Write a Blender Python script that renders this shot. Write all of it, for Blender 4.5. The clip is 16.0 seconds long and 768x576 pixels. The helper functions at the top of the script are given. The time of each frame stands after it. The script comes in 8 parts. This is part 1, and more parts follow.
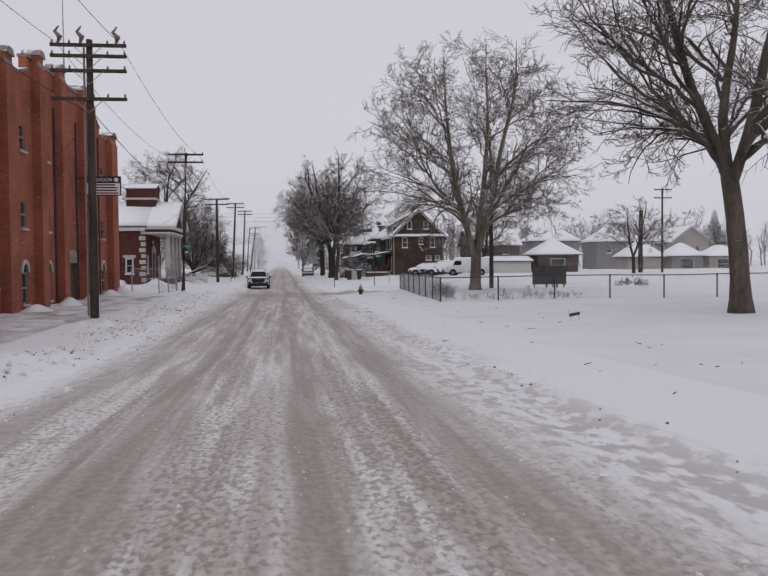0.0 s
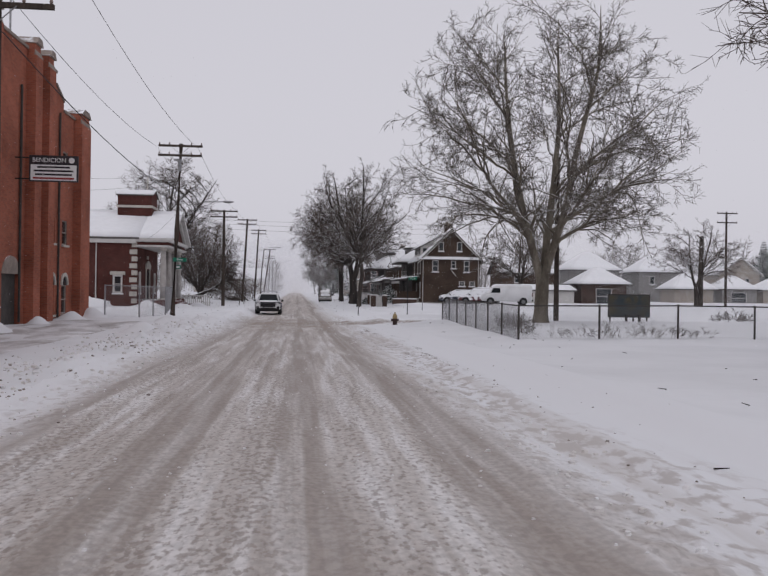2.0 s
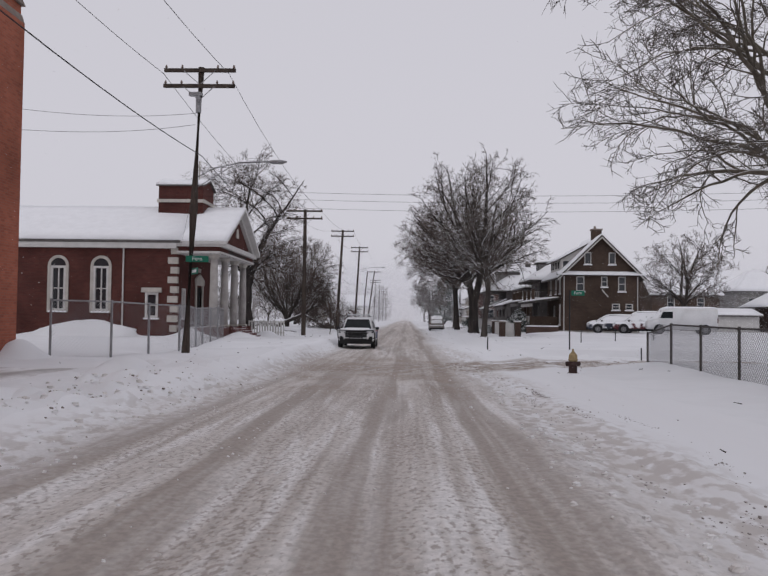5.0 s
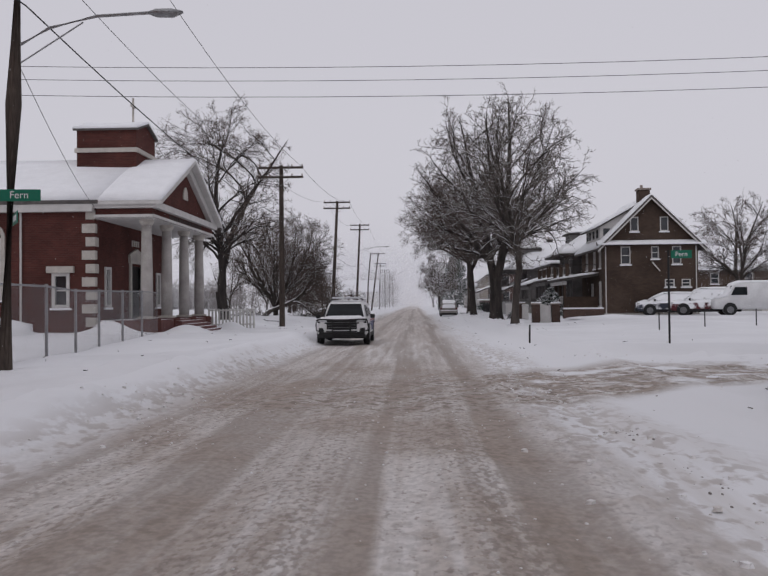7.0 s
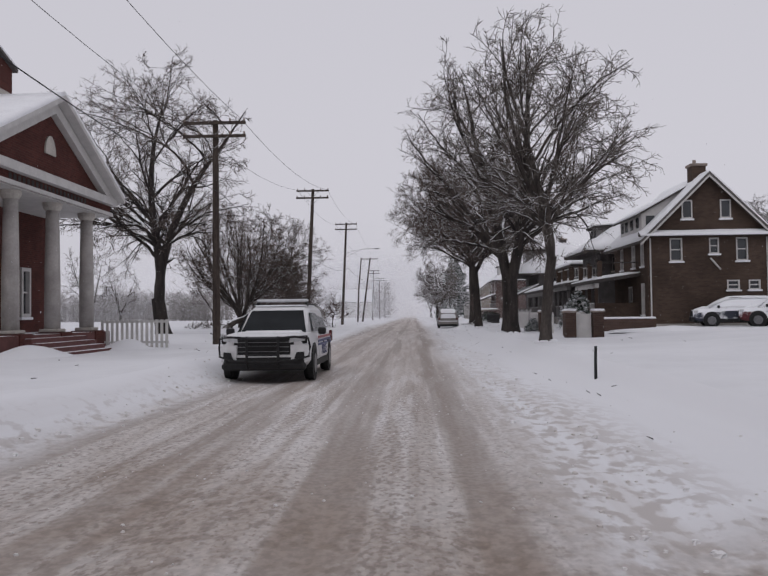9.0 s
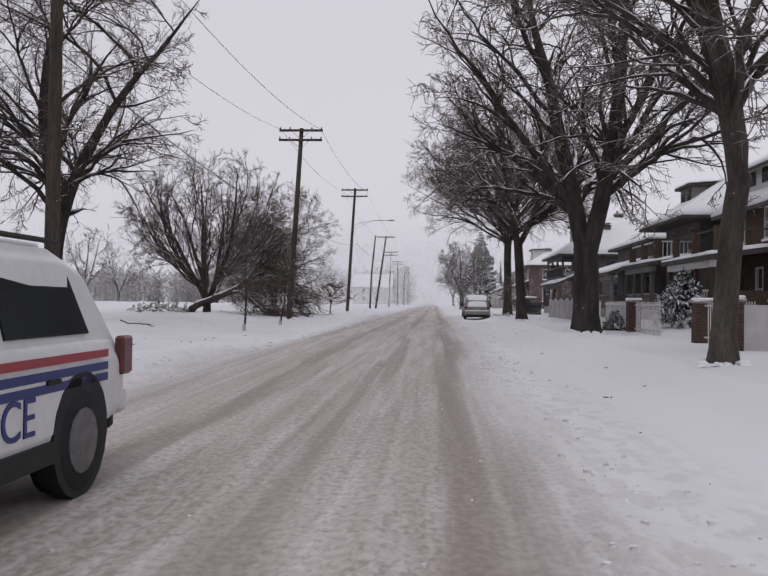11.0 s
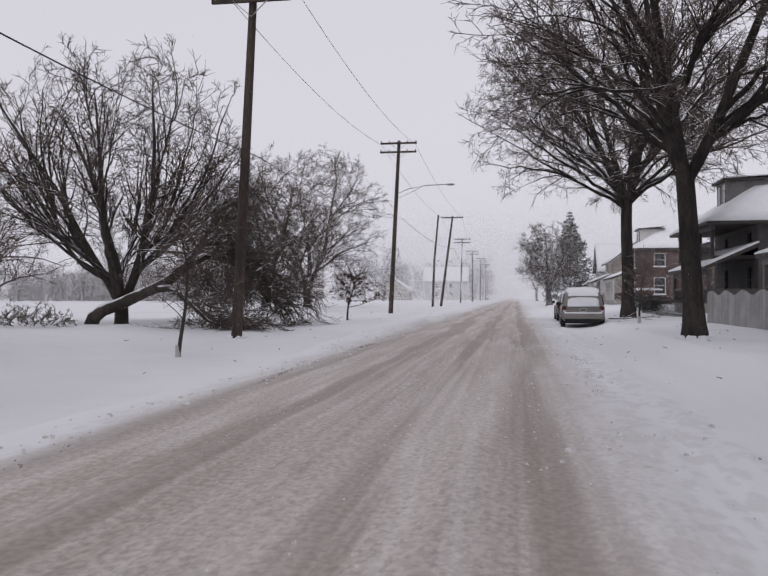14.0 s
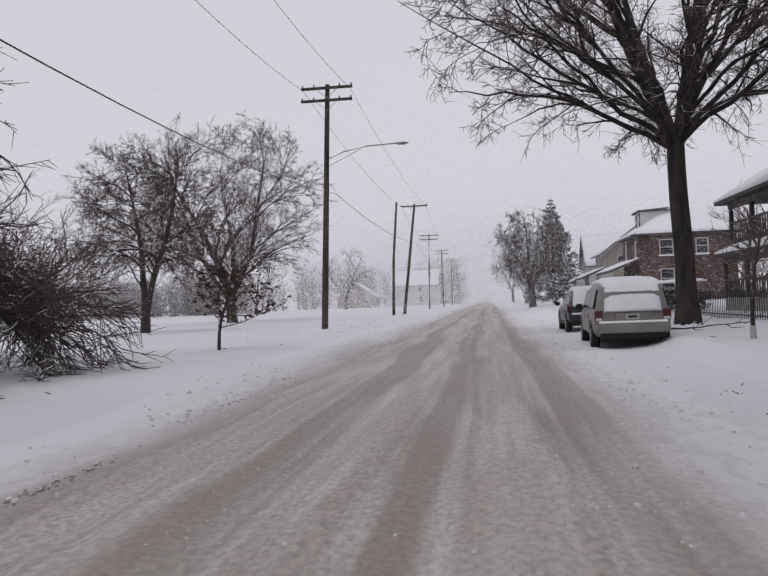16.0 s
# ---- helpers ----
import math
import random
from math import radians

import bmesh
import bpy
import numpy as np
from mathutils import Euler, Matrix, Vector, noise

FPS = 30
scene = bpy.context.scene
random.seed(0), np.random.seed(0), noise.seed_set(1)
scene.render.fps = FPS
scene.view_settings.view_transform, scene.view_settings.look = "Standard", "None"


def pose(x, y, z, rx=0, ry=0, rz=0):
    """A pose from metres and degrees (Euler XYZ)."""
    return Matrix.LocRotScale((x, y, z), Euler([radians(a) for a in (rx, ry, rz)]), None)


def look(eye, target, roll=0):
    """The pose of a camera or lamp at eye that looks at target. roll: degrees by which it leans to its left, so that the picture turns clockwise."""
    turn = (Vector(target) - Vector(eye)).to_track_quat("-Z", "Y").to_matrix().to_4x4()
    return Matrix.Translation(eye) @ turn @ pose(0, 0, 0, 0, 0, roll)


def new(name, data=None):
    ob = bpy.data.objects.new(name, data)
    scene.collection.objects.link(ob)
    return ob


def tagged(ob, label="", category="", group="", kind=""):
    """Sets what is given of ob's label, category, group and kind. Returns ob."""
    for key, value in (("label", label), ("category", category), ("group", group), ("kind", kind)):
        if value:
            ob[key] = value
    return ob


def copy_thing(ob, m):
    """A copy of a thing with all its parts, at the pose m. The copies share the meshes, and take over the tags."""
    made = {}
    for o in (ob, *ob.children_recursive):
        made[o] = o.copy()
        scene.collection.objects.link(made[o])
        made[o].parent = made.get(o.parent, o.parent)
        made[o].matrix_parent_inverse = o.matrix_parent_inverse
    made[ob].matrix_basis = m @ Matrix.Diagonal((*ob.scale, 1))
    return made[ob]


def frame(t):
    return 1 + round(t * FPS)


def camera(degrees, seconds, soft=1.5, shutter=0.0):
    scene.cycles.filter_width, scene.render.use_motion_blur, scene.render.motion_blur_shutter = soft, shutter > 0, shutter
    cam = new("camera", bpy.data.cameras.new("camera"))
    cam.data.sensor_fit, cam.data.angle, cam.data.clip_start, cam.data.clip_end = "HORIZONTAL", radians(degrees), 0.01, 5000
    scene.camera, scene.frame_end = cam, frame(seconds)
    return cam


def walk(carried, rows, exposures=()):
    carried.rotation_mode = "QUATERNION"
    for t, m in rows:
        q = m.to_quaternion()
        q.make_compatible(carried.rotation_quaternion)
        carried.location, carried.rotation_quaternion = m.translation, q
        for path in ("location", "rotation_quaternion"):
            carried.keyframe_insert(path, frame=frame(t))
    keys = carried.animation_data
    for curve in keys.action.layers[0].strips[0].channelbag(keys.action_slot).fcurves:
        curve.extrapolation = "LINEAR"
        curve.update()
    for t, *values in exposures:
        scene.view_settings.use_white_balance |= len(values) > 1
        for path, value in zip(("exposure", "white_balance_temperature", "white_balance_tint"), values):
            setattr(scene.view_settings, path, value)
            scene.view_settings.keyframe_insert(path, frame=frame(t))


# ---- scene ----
# ---- camera ----
cam = camera(50.0, 16.0, soft=1.5)
PATH = [
    (0, (-0.720, 0.450, 1.998), (0.516, 10.369, 1.684), -0.54),
    (0.5, (-0.718, 3.365, 1.952), (0.531, 13.285, 1.751), 1.04),
    (1, (-0.691, 6.542, 1.905), (0.696, 16.444, 1.736), 0.94),
    (1.5, (-0.712, 9.693, 1.843), (0.600, 19.606, 1.698), 1.01),
    (2, (-0.631, 12.568, 1.659), (0.424, 22.513, 1.687), 0.78),
    (2.5, (-0.519, 16.015, 1.615), (0.294, 25.981, 1.795), 1.02),
    (3, (-0.444, 19.304, 1.486), (0.168, 29.282, 1.755), 1.46),
    (3.5, (-0.433, 22.705, 1.403), (0.067, 32.687, 1.737), 1.09),
    (4, (-0.327, 26.061, 1.431), (0.033, 36.047, 1.804), 0.41),
    (4.5, (-0.217, 29.237, 1.436), (-0.394, 39.229, 1.796), 0.77),
    (4.7, (-0.122, 30.765, 1.398), (-0.378, 40.755, 1.763), 0.90),
    (6.8, (-0.156, 44.810, 1.201), (-0.498, 54.802, 1.401), -0.61),
    (7, (-0.057, 46.203, 1.191), (-0.429, 56.195, 1.384), -0.53),
    (7.5, (0.057, 49.473, 1.147), (-0.344, 59.464, 1.305), -1.19),
    (8, (0.185, 52.971, 1.123), (-0.189, 62.963, 1.257), -1.03),
    (8.5, (0.306, 56.392, 1.072), (-0.030, 66.381, 1.415), -1.34),
    (9, (0.416, 59.688, 1.074), (0.065, 69.677, 1.399), -0.70),
    (9.2, (0.437, 60.731, 1.077), (0.062, 70.719, 1.401), -0.08),
    (11.3, (0.616, 78.159, 0.963), (-0.034, 88.137, 1.105), 1.01),
    (11.5, (0.711, 79.281, 0.982), (0.078, 89.260, 1.104), 1.44),
    (12, (0.672, 83.566, 1.040), (0.029, 93.545, 1.057), 1.98),
    (12.5, (0.835, 87.224, 0.983), (-0.081, 97.182, 1.045), 1.06),
    (13, (0.956, 91.047, 1.035), (-0.424, 100.951, 1.058), -2.46),
    (13.5, (0.811, 95.141, 1.141), (-0.738, 105.020, 1.257), -2.12),
    (14, (0.687, 98.848, 1.144), (-0.896, 108.721, 1.247), -0.02),
    (14.5, (0.598, 102.881, 1.154), (-0.799, 112.781, 1.302), -0.06),
    (15, (0.394, 107.173, 1.164), (-1.074, 117.060, 1.465), -3.31),
    (15.5, (0.263, 111.304, 1.156), (-1.054, 121.211, 1.499), -4.36),
    (16, (0.088, 115.465, 1.121), (-1.161, 125.385, 1.304), -2.31),
]
walk(cam, [(t, look(eye, target, roll)) for t, eye, target, roll in PATH],
     ((0, -0.05), (4.7, -0.07), (7.5, -0.12), (9.2, -0.08), (11.5, 0.07), (14.5, 0.1), (15.3, 0.06), (16, 0.02)))

# ---- sky and light: overcast, falling snow ----
world = bpy.data.worlds.new("overcast")
scene.world = world
world.use_nodes = True
wt = world.node_tree
wt.nodes.clear()
w_out = wt.nodes.new("ShaderNodeOutputWorld")
w_bg = wt.nodes.new("ShaderNodeBackground")
w_sky = wt.nodes.new("ShaderNodeTexSky")
w_sky.sky_type = "NISHITA"
w_sky.sun_disc = False
w_sky.sun_elevation, w_sky.sun_rotation = radians(38), radians(200)
w_sky.dust_density, w_sky.air_density, w_sky.ozone_density = 4.0, 1.0, 1.0
w_hs = wt.nodes.new("ShaderNodeHueSaturation")
w_hs.inputs["Saturation"].default_value = 0.08
w_mix = wt.nodes.new("ShaderNodeMix")
w_mix.data_type = "RGBA"
w_mix.inputs[0].default_value = 0.86
w_mix.inputs[7].default_value = (6.70, 6.56, 7.26, 1)
wt.links.new(w_sky.outputs[0], w_hs.inputs["Color"])
wt.links.new(w_hs.outputs[0], w_mix.inputs[6])
wt.links.new(w_mix.outputs[2], w_bg.inputs["Color"])
w_bg.inputs["Strength"].default_value = 0.1
wt.links.new(w_bg.outputs[0], w_out.inputs[0])

sun_data = bpy.data.lights.new("sun", "SUN")
sun_data.energy, sun_data.angle, sun_data.color = 0.3, radians(40), (1.0, 0.98, 0.96)
sun = new("sun", sun_data)
sun.matrix_world = look((0, 0, 60), (12, 30, 0))

# ---- materials ----
def mat(name, colour, rough=0.8, metal=0.0, vary=0.0, scale=6.0, fine=0.0, bump=0.0, bump_scale=30.0, second=None,
        spec=0.3, snow=0.0, stretch=(1, 1, 1), island=0.0, streak=None):
    """Principled material with colour variation at two scales, relief, and snow lying on its upward faces."""
    m = bpy.data.materials.new(name)
    m.use_nodes = True
    nt = m.node_tree
    nd, ln = nt.nodes, nt.links
    b = nd["Principled BSDF"]
    b.inputs["Roughness"].default_value = rough
    b.inputs["Metallic"].default_value = metal
    b.inputs["Specular IOR Level"].default_value = spec
    geo = nd.new("ShaderNodeNewGeometry")
    mp = nd.new("ShaderNodeMapping")
    mp.inputs["Scale"].default_value = stretch
    ln.new(geo.outputs["Position"], mp.inputs["Vector"])
    pos = mp.outputs[0]
    c1 = (*colour, 1)
    c2 = (*(second or tuple(v * (1 - vary) for v in colour)), 1)
    n1 = nd.new("ShaderNodeTexNoise")
    n1.inputs["Scale"].default_value = scale
    n1.inputs["Detail"].default_value = 6
    ln.new(pos, n1.inputs["Vector"])
    ramp = nd.new("ShaderNodeMapRange")
    ramp.inputs[1].default_value, ramp.inputs[2].default_value = 0.36, 0.64
    ln.new(n1.outputs[0], ramp.inputs[0])
    mx = nd.new("ShaderNodeMix")
    mx.data_type = "RGBA"
    mx.inputs[6].default_value, mx.inputs[7].default_value = c1, c2
    ln.new(ramp.outputs[0], mx.inputs[0])
    col = mx.outputs[2]
    if fine:
        n2 = nd.new("ShaderNodeTexNoise")
        n2.inputs["Scale"].default_value = scale * 9
        n2.inputs["Detail"].default_value = 4
        ln.new(pos, n2.inputs["Vector"])
        mr = nd.new("ShaderNodeMapRange")
        mr.inputs[1].default_value, mr.inputs[2].default_value = 0.3, 0.7
        mr.inputs[3].default_value, mr.inputs[4].default_value = 1 - fine, 1 + fine
        ln.new(n2.outputs[0], mr.inputs[0])
        sc = nd.new("ShaderNodeVectorMath")
        sc.operation = "SCALE"
        ln.new(col, sc.inputs[0])
        ln.new(mr.outputs[0], sc.inputs["Scale"])
        col = sc.outputs[0]
    if island:
        inf = nd.new("ShaderNodeObjectInfo")
        mr = nd.new("ShaderNodeMapRange")
        mr.inputs[3].default_value, mr.inputs[4].default_value = 1 - island, 1 + island
        ln.new(inf.outputs["Random"], mr.inputs[0])
        sc = nd.new("ShaderNodeVectorMath")
        sc.operation = "SCALE"
        ln.new(col, sc.inputs[0])
        ln.new(mr.outputs[0], sc.inputs["Scale"])
        col = sc.outputs[0]
    if snow:
        sep = nd.new("ShaderNodeSeparateXYZ")
        ln.new(geo.outputs["Normal"], sep.inputs[0])
        n3 = nd.new("ShaderNodeTexNoise")
        n3.inputs["Scale"].default_value = 2.3
        n3.inputs["Detail"].default_value = 5
        ln.new(geo.outputs["Position"], n3.inputs["Vector"])
        ad = nd.new("ShaderNodeMath")
        ad.operation = "MULTIPLY_ADD"
        ln.new(n3.outputs[0], ad.inputs[0])
        ad.inputs[1].default_value = 1.2
        ln.new(sep.outputs[2], ad.inputs[2])
        mr = nd.new("ShaderNodeMapRange")
        mr.inputs[1].default_value, mr.inputs[2].default_value = 1.75 - snow, 1.95 - snow
        ln.new(ad.outputs[0], mr.inputs[0])
        ms = nd.new("ShaderNodeMix")
        ms.data_type = "RGBA"
        ln.new(mr.outputs[0], ms.inputs[0])
        ln.new(col, ms.inputs[6])
        ms.inputs[7].default_value = (0.84, 0.85, 0.88, 1)
        col = ms.outputs[2]
    ln.new(col, b.inputs["Base Color"])
    if bump:
        n4 = nd.new("ShaderNodeTexNoise")
        n4.inputs["Scale"].default_value = bump_scale
        n4.inputs["Detail"].default_value = 6
        ln.new(pos, n4.inputs["Vector"])
        bp = nd.new("ShaderNodeBump")
        bp.inputs["Strength"].default_value = min(1.0, bump)
        bp.inputs["Distance"].default_value = 0.02
        ln.new(n4.outputs[0], bp.inputs["Height"])
        ln.new(bp.outputs[0], b.inputs["Normal"])
    return m


def brick_mat(name, c1, c2, mortar, snow=0.0):
    """Brick courses 0.075 m high on upright walls of either direction, weathered in large patches."""
    m = bpy.data.materials.new(name)
    m.use_nodes = True
    nt = m.node_tree
    nd, ln = nt.nodes, nt.links
    b = nd["Principled BSDF"]
    b.inputs["Roughness"].default_value = 0.9
    b.inputs["Specular IOR Level"].default_value = 0.15
    geo = nd.new("ShaderNodeNewGeometry")
    sep = nd.new("ShaderNodeSeparateXYZ")
    ln.new(geo.outputs["Position"], sep.inputs[0])
    ad = nd.new("ShaderNodeMath")
    ln.new(sep.outputs[0], ad.inputs[0])
    ln.new(sep.outputs[1], ad.inputs[1])
    cmb = nd.new("ShaderNodeCombineXYZ")
    ln.new(ad.outputs[0], cmb.inputs[0])
    ln.new(sep.outputs[2], cmb.inputs[1])
    br = nd.new("ShaderNodeTexBrick")
    br.inputs["Scale"].default_value = 1.0
    br.inputs["Brick Width"].default_value = 0.215
    br.inputs["Row Height"].default_value = 0.075
    br.inputs["Mortar Size"].default_value = 0.006
    br.inputs["Color1"].default_value = (*c1, 1)
    br.inputs["Color2"].default_value = (*c2, 1)
    br.inputs["Mortar"].default_value = (*mortar, 1)
    ln.new(cmb.outputs[0], br.inputs["Vector"])
    n1 = nd.new("ShaderNodeTexNoise")
    n1.inputs["Scale"].default_value = 0.55
    n1.inputs["Detail"].default_value = 8
    ln.new(geo.outputs["Position"], n1.inputs["Vector"])
    mr = nd.new("ShaderNodeMapRange")
    mr.inputs[1].default_value, mr.inputs[2].default_value = 0.3, 0.7
    mr.inputs[3].default_value, mr.inputs[4].default_value = 0.72, 1.22
    ln.new(n1.outputs[0], mr.inputs[0])
    sc = nd.new("ShaderNodeVectorMath")
    sc.operation = "SCALE"
    ln.new(br.outputs[0], sc.inputs[0])
    ln.new(mr.outputs[0], sc.inputs["Scale"])
    ln.new(sc.outputs[0], b.inputs["Base Color"])
    bp = nd.new("ShaderNodeBump")
    bp.inputs["Strength"].default_value = 0.6
    bp.inputs["Distance"].default_value = 0.01
    inv = nd.new("ShaderNodeMath")
    inv.operation = "SUBTRACT"
    inv.inputs[0].default_value = 1.0
    ln.new(br.outputs["Fac"], inv.inputs[1])
    ln.new(inv.outputs[0], bp.inputs["Height"])
    ln.new(bp.outputs[0], b.inputs["Normal"])
    return m


SNOW = mat("snow", (0.735, 0.74, 0.765), 0.8, vary=0.08, scale=0.3, fine=0.012, bump=0.05, bump_scale=0.9, spec=0.2)
SNOW_CAP = mat("snow_cap", (0.82, 0.825, 0.85), 0.75, vary=0.05, scale=2.0, fine=0.04, bump=0.4, bump_scale=12, spec=0.25)
CLOD = mat("snow_clod", (0.76, 0.76, 0.775), 0.8, second=(0.6, 0.57, 0.55), scale=1.5, bump=0.4, spec=0.2)
BARK = mat("bark", (0.085, 0.073, 0.066), 0.95, second=(0.045, 0.039, 0.036), scale=3, fine=0.25, bump=0.9, bump_scale=22, spec=0.1, snow=0.6, stretch=(1, 1, 0.25))
BARK_BIG = mat("bark_furrowed", (0.056, 0.048, 0.044), 0.95, second=(0.028, 0.025, 0.024), scale=4, fine=0.3, bump=1.0, bump_scale=16, spec=0.1, snow=0.5, stretch=(1, 1, 0.2))
SYCAMORE = mat("sycamore_bark", (0.215, 0.19, 0.155), 0.9, second=(0.105, 0.09, 0.073), scale=1.6, fine=0.2, bump=0.6, bump_scale=14, spec=0.1, snow=0.58, stretch=(1, 1, 0.4))
SYCAMORE_DARK = mat("old_sycamore_bark", (0.12, 0.1, 0.08), 0.9, second=(0.05, 0.042, 0.035), scale=1.3, fine=0.25, bump=0.8, bump_scale=12, spec=0.1, snow=0.5, stretch=(1, 1, 0.35))
TWIG = mat("twig", (0.125, 0.1, 0.09), 0.95, vary=0.3, scale=2, spec=0.1, snow=0.36)
TWIG_GREY = mat("twig_grey", (0.155, 0.138, 0.125), 0.95, vary=0.3, scale=2, spec=0.1, snow=0.4)
TWIG_SNOWY = mat("snowy_twig", (0.115, 0.098, 0.088), 0.95, vary=0.3, scale=2, spec=0.1, snow=0.5)
# far woods, paler than near twigs: haze put into the base colour
WOODS = mat("hazed_woods", (0.3, 0.28, 0.275), 0.95, vary=0.25, scale=0.1, spec=0.1)
NEEDLE = mat("needles", (0.035, 0.05, 0.04), 0.9, vary=0.3, scale=3, spec=0.15, snow=0.5)
NEEDLE_SNOWY = mat("snowy_needles", (0.035, 0.05, 0.04), 0.9, vary=0.3, scale=3, spec=0.15, snow=1.0)
FENCE_WHITE = mat("weathered_boards", (0.37, 0.36, 0.355), 0.8, vary=0.25, scale=1.2, fine=0.1, bump=0.3, island=0.12)
DARK_SIDING = mat("dark_siding", (0.1, 0.092, 0.09), 0.8, vary=0.25, scale=2, fine=0.1, bump=0.3)
POLE = mat("pole_wood", (0.085, 0.068, 0.058), 0.95, second=(0.05, 0.041, 0.037), scale=4, fine=0.3, bump=0.7, bump_scale=25, spec=0.1, stretch=(1, 1, 0.12))
RED_BRICK = brick_mat("red_brick", (0.36, 0.115, 0.07), (0.27, 0.085, 0.055), (0.27, 0.14, 0.105))
CHURCH_BRICK = brick_mat("dark_red_brick", (0.105, 0.036, 0.03), (0.075, 0.028, 0.024), (0.1, 0.056, 0.048))
BROWN_BRICK = brick_mat("brown_brick", (0.085, 0.058, 0.044), (0.062, 0.043, 0.034), (0.09, 0.07, 0.06))
FENCE_BRICK = brick_mat("fence_brick", (0.09, 0.057, 0.046), (0.066, 0.043, 0.036), (0.11, 0.088, 0.078))
DULL_BRICK = brick_mat("dull_brick", (0.11, 0.068, 0.06), (0.08, 0.054, 0.05), (0.12, 0.095, 0.088))
COLUMN = mat("column_paint", (0.42, 0.395, 0.375), 0.7, vary=0.25, scale=1.8, fine=0.08, bump=0.2)
STONE = mat("limestone", (0.5, 0.47, 0.43), 0.85, vary=0.2, scale=2.5, fine=0.08, bump=0.4, spec=0.2)
COPING = mat("stone_coping", (0.3, 0.25, 0.22), 0.9, vary=0.3, scale=2, fine=0.1, bump=0.4, spec=0.2, snow=0.5)
WHITE = mat("white_paint", (0.56, 0.545, 0.53), 0.6, vary=0.12, scale=2.5, fine=0.05, bump=0.2)
GREY_PAINT = mat("grey_siding", (0.22, 0.21, 0.205), 0.8, vary=0.2, scale=2, fine=0.08, bump=0.3)
TAN = mat("tan_siding", (0.34, 0.3, 0.26), 0.8, vary=0.15, scale=2, fine=0.06, bump=0.3)
DARK_WOOD = mat("dark_trim", (0.07, 0.062, 0.058), 0.8, vary=0.3, scale=3, fine=0.1, bump=0.3)
SHINGLE = mat("shingles", (0.13, 0.12, 0.115), 0.95, vary=0.3, scale=4, fine=0.2, bump=0.6, spec=0.1, snow=0.9)
GLASS = mat("window_glass", (0.035, 0.04, 0.046), 0.08, vary=0.4, scale=0.8, spec=0.6)
IRON = mat("black_iron", (0.02, 0.02, 0.021), 0.6, vary=0.3, scale=8, spec=0.3)
GALV = mat("galvanised_steel", (0.33, 0.33, 0.34), 0.5, metal=0.7, vary=0.25, scale=6)
WIRE = mat("cable", (0.03, 0.03, 0.032), 0.7, spec=0.2)
CERAMIC = mat("insulator", (0.2, 0.15, 0.13), 0.3, vary=0.2, spec=0.5)
GREEN_SIGN = mat("sign_green", (0.012, 0.16, 0.1), 0.5, vary=0.1, scale=3)
SIGN_WHITE = mat("sign_white", (0.75, 0.75, 0.76), 0.5, vary=0.05, scale=3)
SIGN_DARK = mat("sign_dark", (0.035, 0.03, 0.035), 0.5, vary=0.2, scale=4)
SIGN_RED = mat("sign_red", (0.3, 0.05, 0.05), 0.5, vary=0.1, scale=4)
HYDRANT_Y = mat("hydrant_cap_paint", (0.36, 0.27, 0.14), 0.7, vary=0.3, scale=14, snow=0.3)
HYDRANT_R = mat("hydrant_red_paint", (0.06, 0.034, 0.03), 0.7, vary=0.3, scale=14)
STEP = mat("painted_step", (0.14, 0.06, 0.055), 0.8, vary=0.3, scale=3, snow=0.9)
CONCRETE = mat("concrete", (0.33, 0.31, 0.29), 0.9, vary=0.2, scale=2, fine=0.1, bump=0.4, snow=0.7)
TYRE = mat("tyre_rubber", (0.02, 0.02, 0.021), 0.85, vary=0.3, scale=9)
RIM = mat("wheel_rim", (0.2, 0.2, 0.21), 0.4, metal=0.8, vary=0.3, scale=12)
CAR_SILVER = mat("silver_paint", (0.235, 0.22, 0.208), 0.4, metal=0.25, vary=0.15, scale=2, fine=0.06)
CAR_DARK = mat("dark_paint", (0.045, 0.046, 0.05), 0.3, metal=0.3, vary=0.2, scale=2)
CAR_WHITE = mat("white_car_paint", (0.66, 0.66, 0.67), 0.35, vary=0.12, scale=1.2, fine=0.05)
SNOWY_BLUE = mat("snowy_blue_paint", (0.04, 0.045, 0.065), 0.4, vary=0.2, scale=2, snow=1.22)
SNOWY_RED = mat("snowy_red_paint", (0.1, 0.02, 0.024), 0.4, vary=0.2, scale=2, snow=1.28)
CAR_BLACK = mat("black_plastic", (0.018, 0.018, 0.019), 0.6, vary=0.3, scale=8)
CAR_GLASS = mat("car_glass", (0.016, 0.019, 0.021), 0.15, vary=0.3, scale=1.5, spec=0.12)
SNOWY_GLASS = mat("snowed_glass", (0.05, 0.055, 0.06), 0.4, vary=0.3, scale=3, snow=1.15)
LAMP_RED = mat("tail_lamp", (0.1, 0.018, 0.018), 0.25, vary=0.2, scale=9, spec=0.5)
LAMP_CLEAR = mat("headlamp", (0.55, 0.56, 0.58), 0.15, vary=0.2, scale=9, spec=0.6)
STRIPE_BLUE = mat("stripe_blue", (0.03, 0.04, 0.16), 0.4, vary=0.1, scale=3)
STRIPE_RED = mat("stripe_red", (0.32, 0.05, 0.06), 0.4, vary=0.1, scale=3)
MURAL = mat("faded_board", (0.045, 0.058, 0.066), 0.7, second=(0.085, 0.075, 0.05), scale=2.2, fine=0.3)
PLATE = mat("number_plate", (0.4, 0.42, 0.36), 0.5, vary=0.1, scale=9)
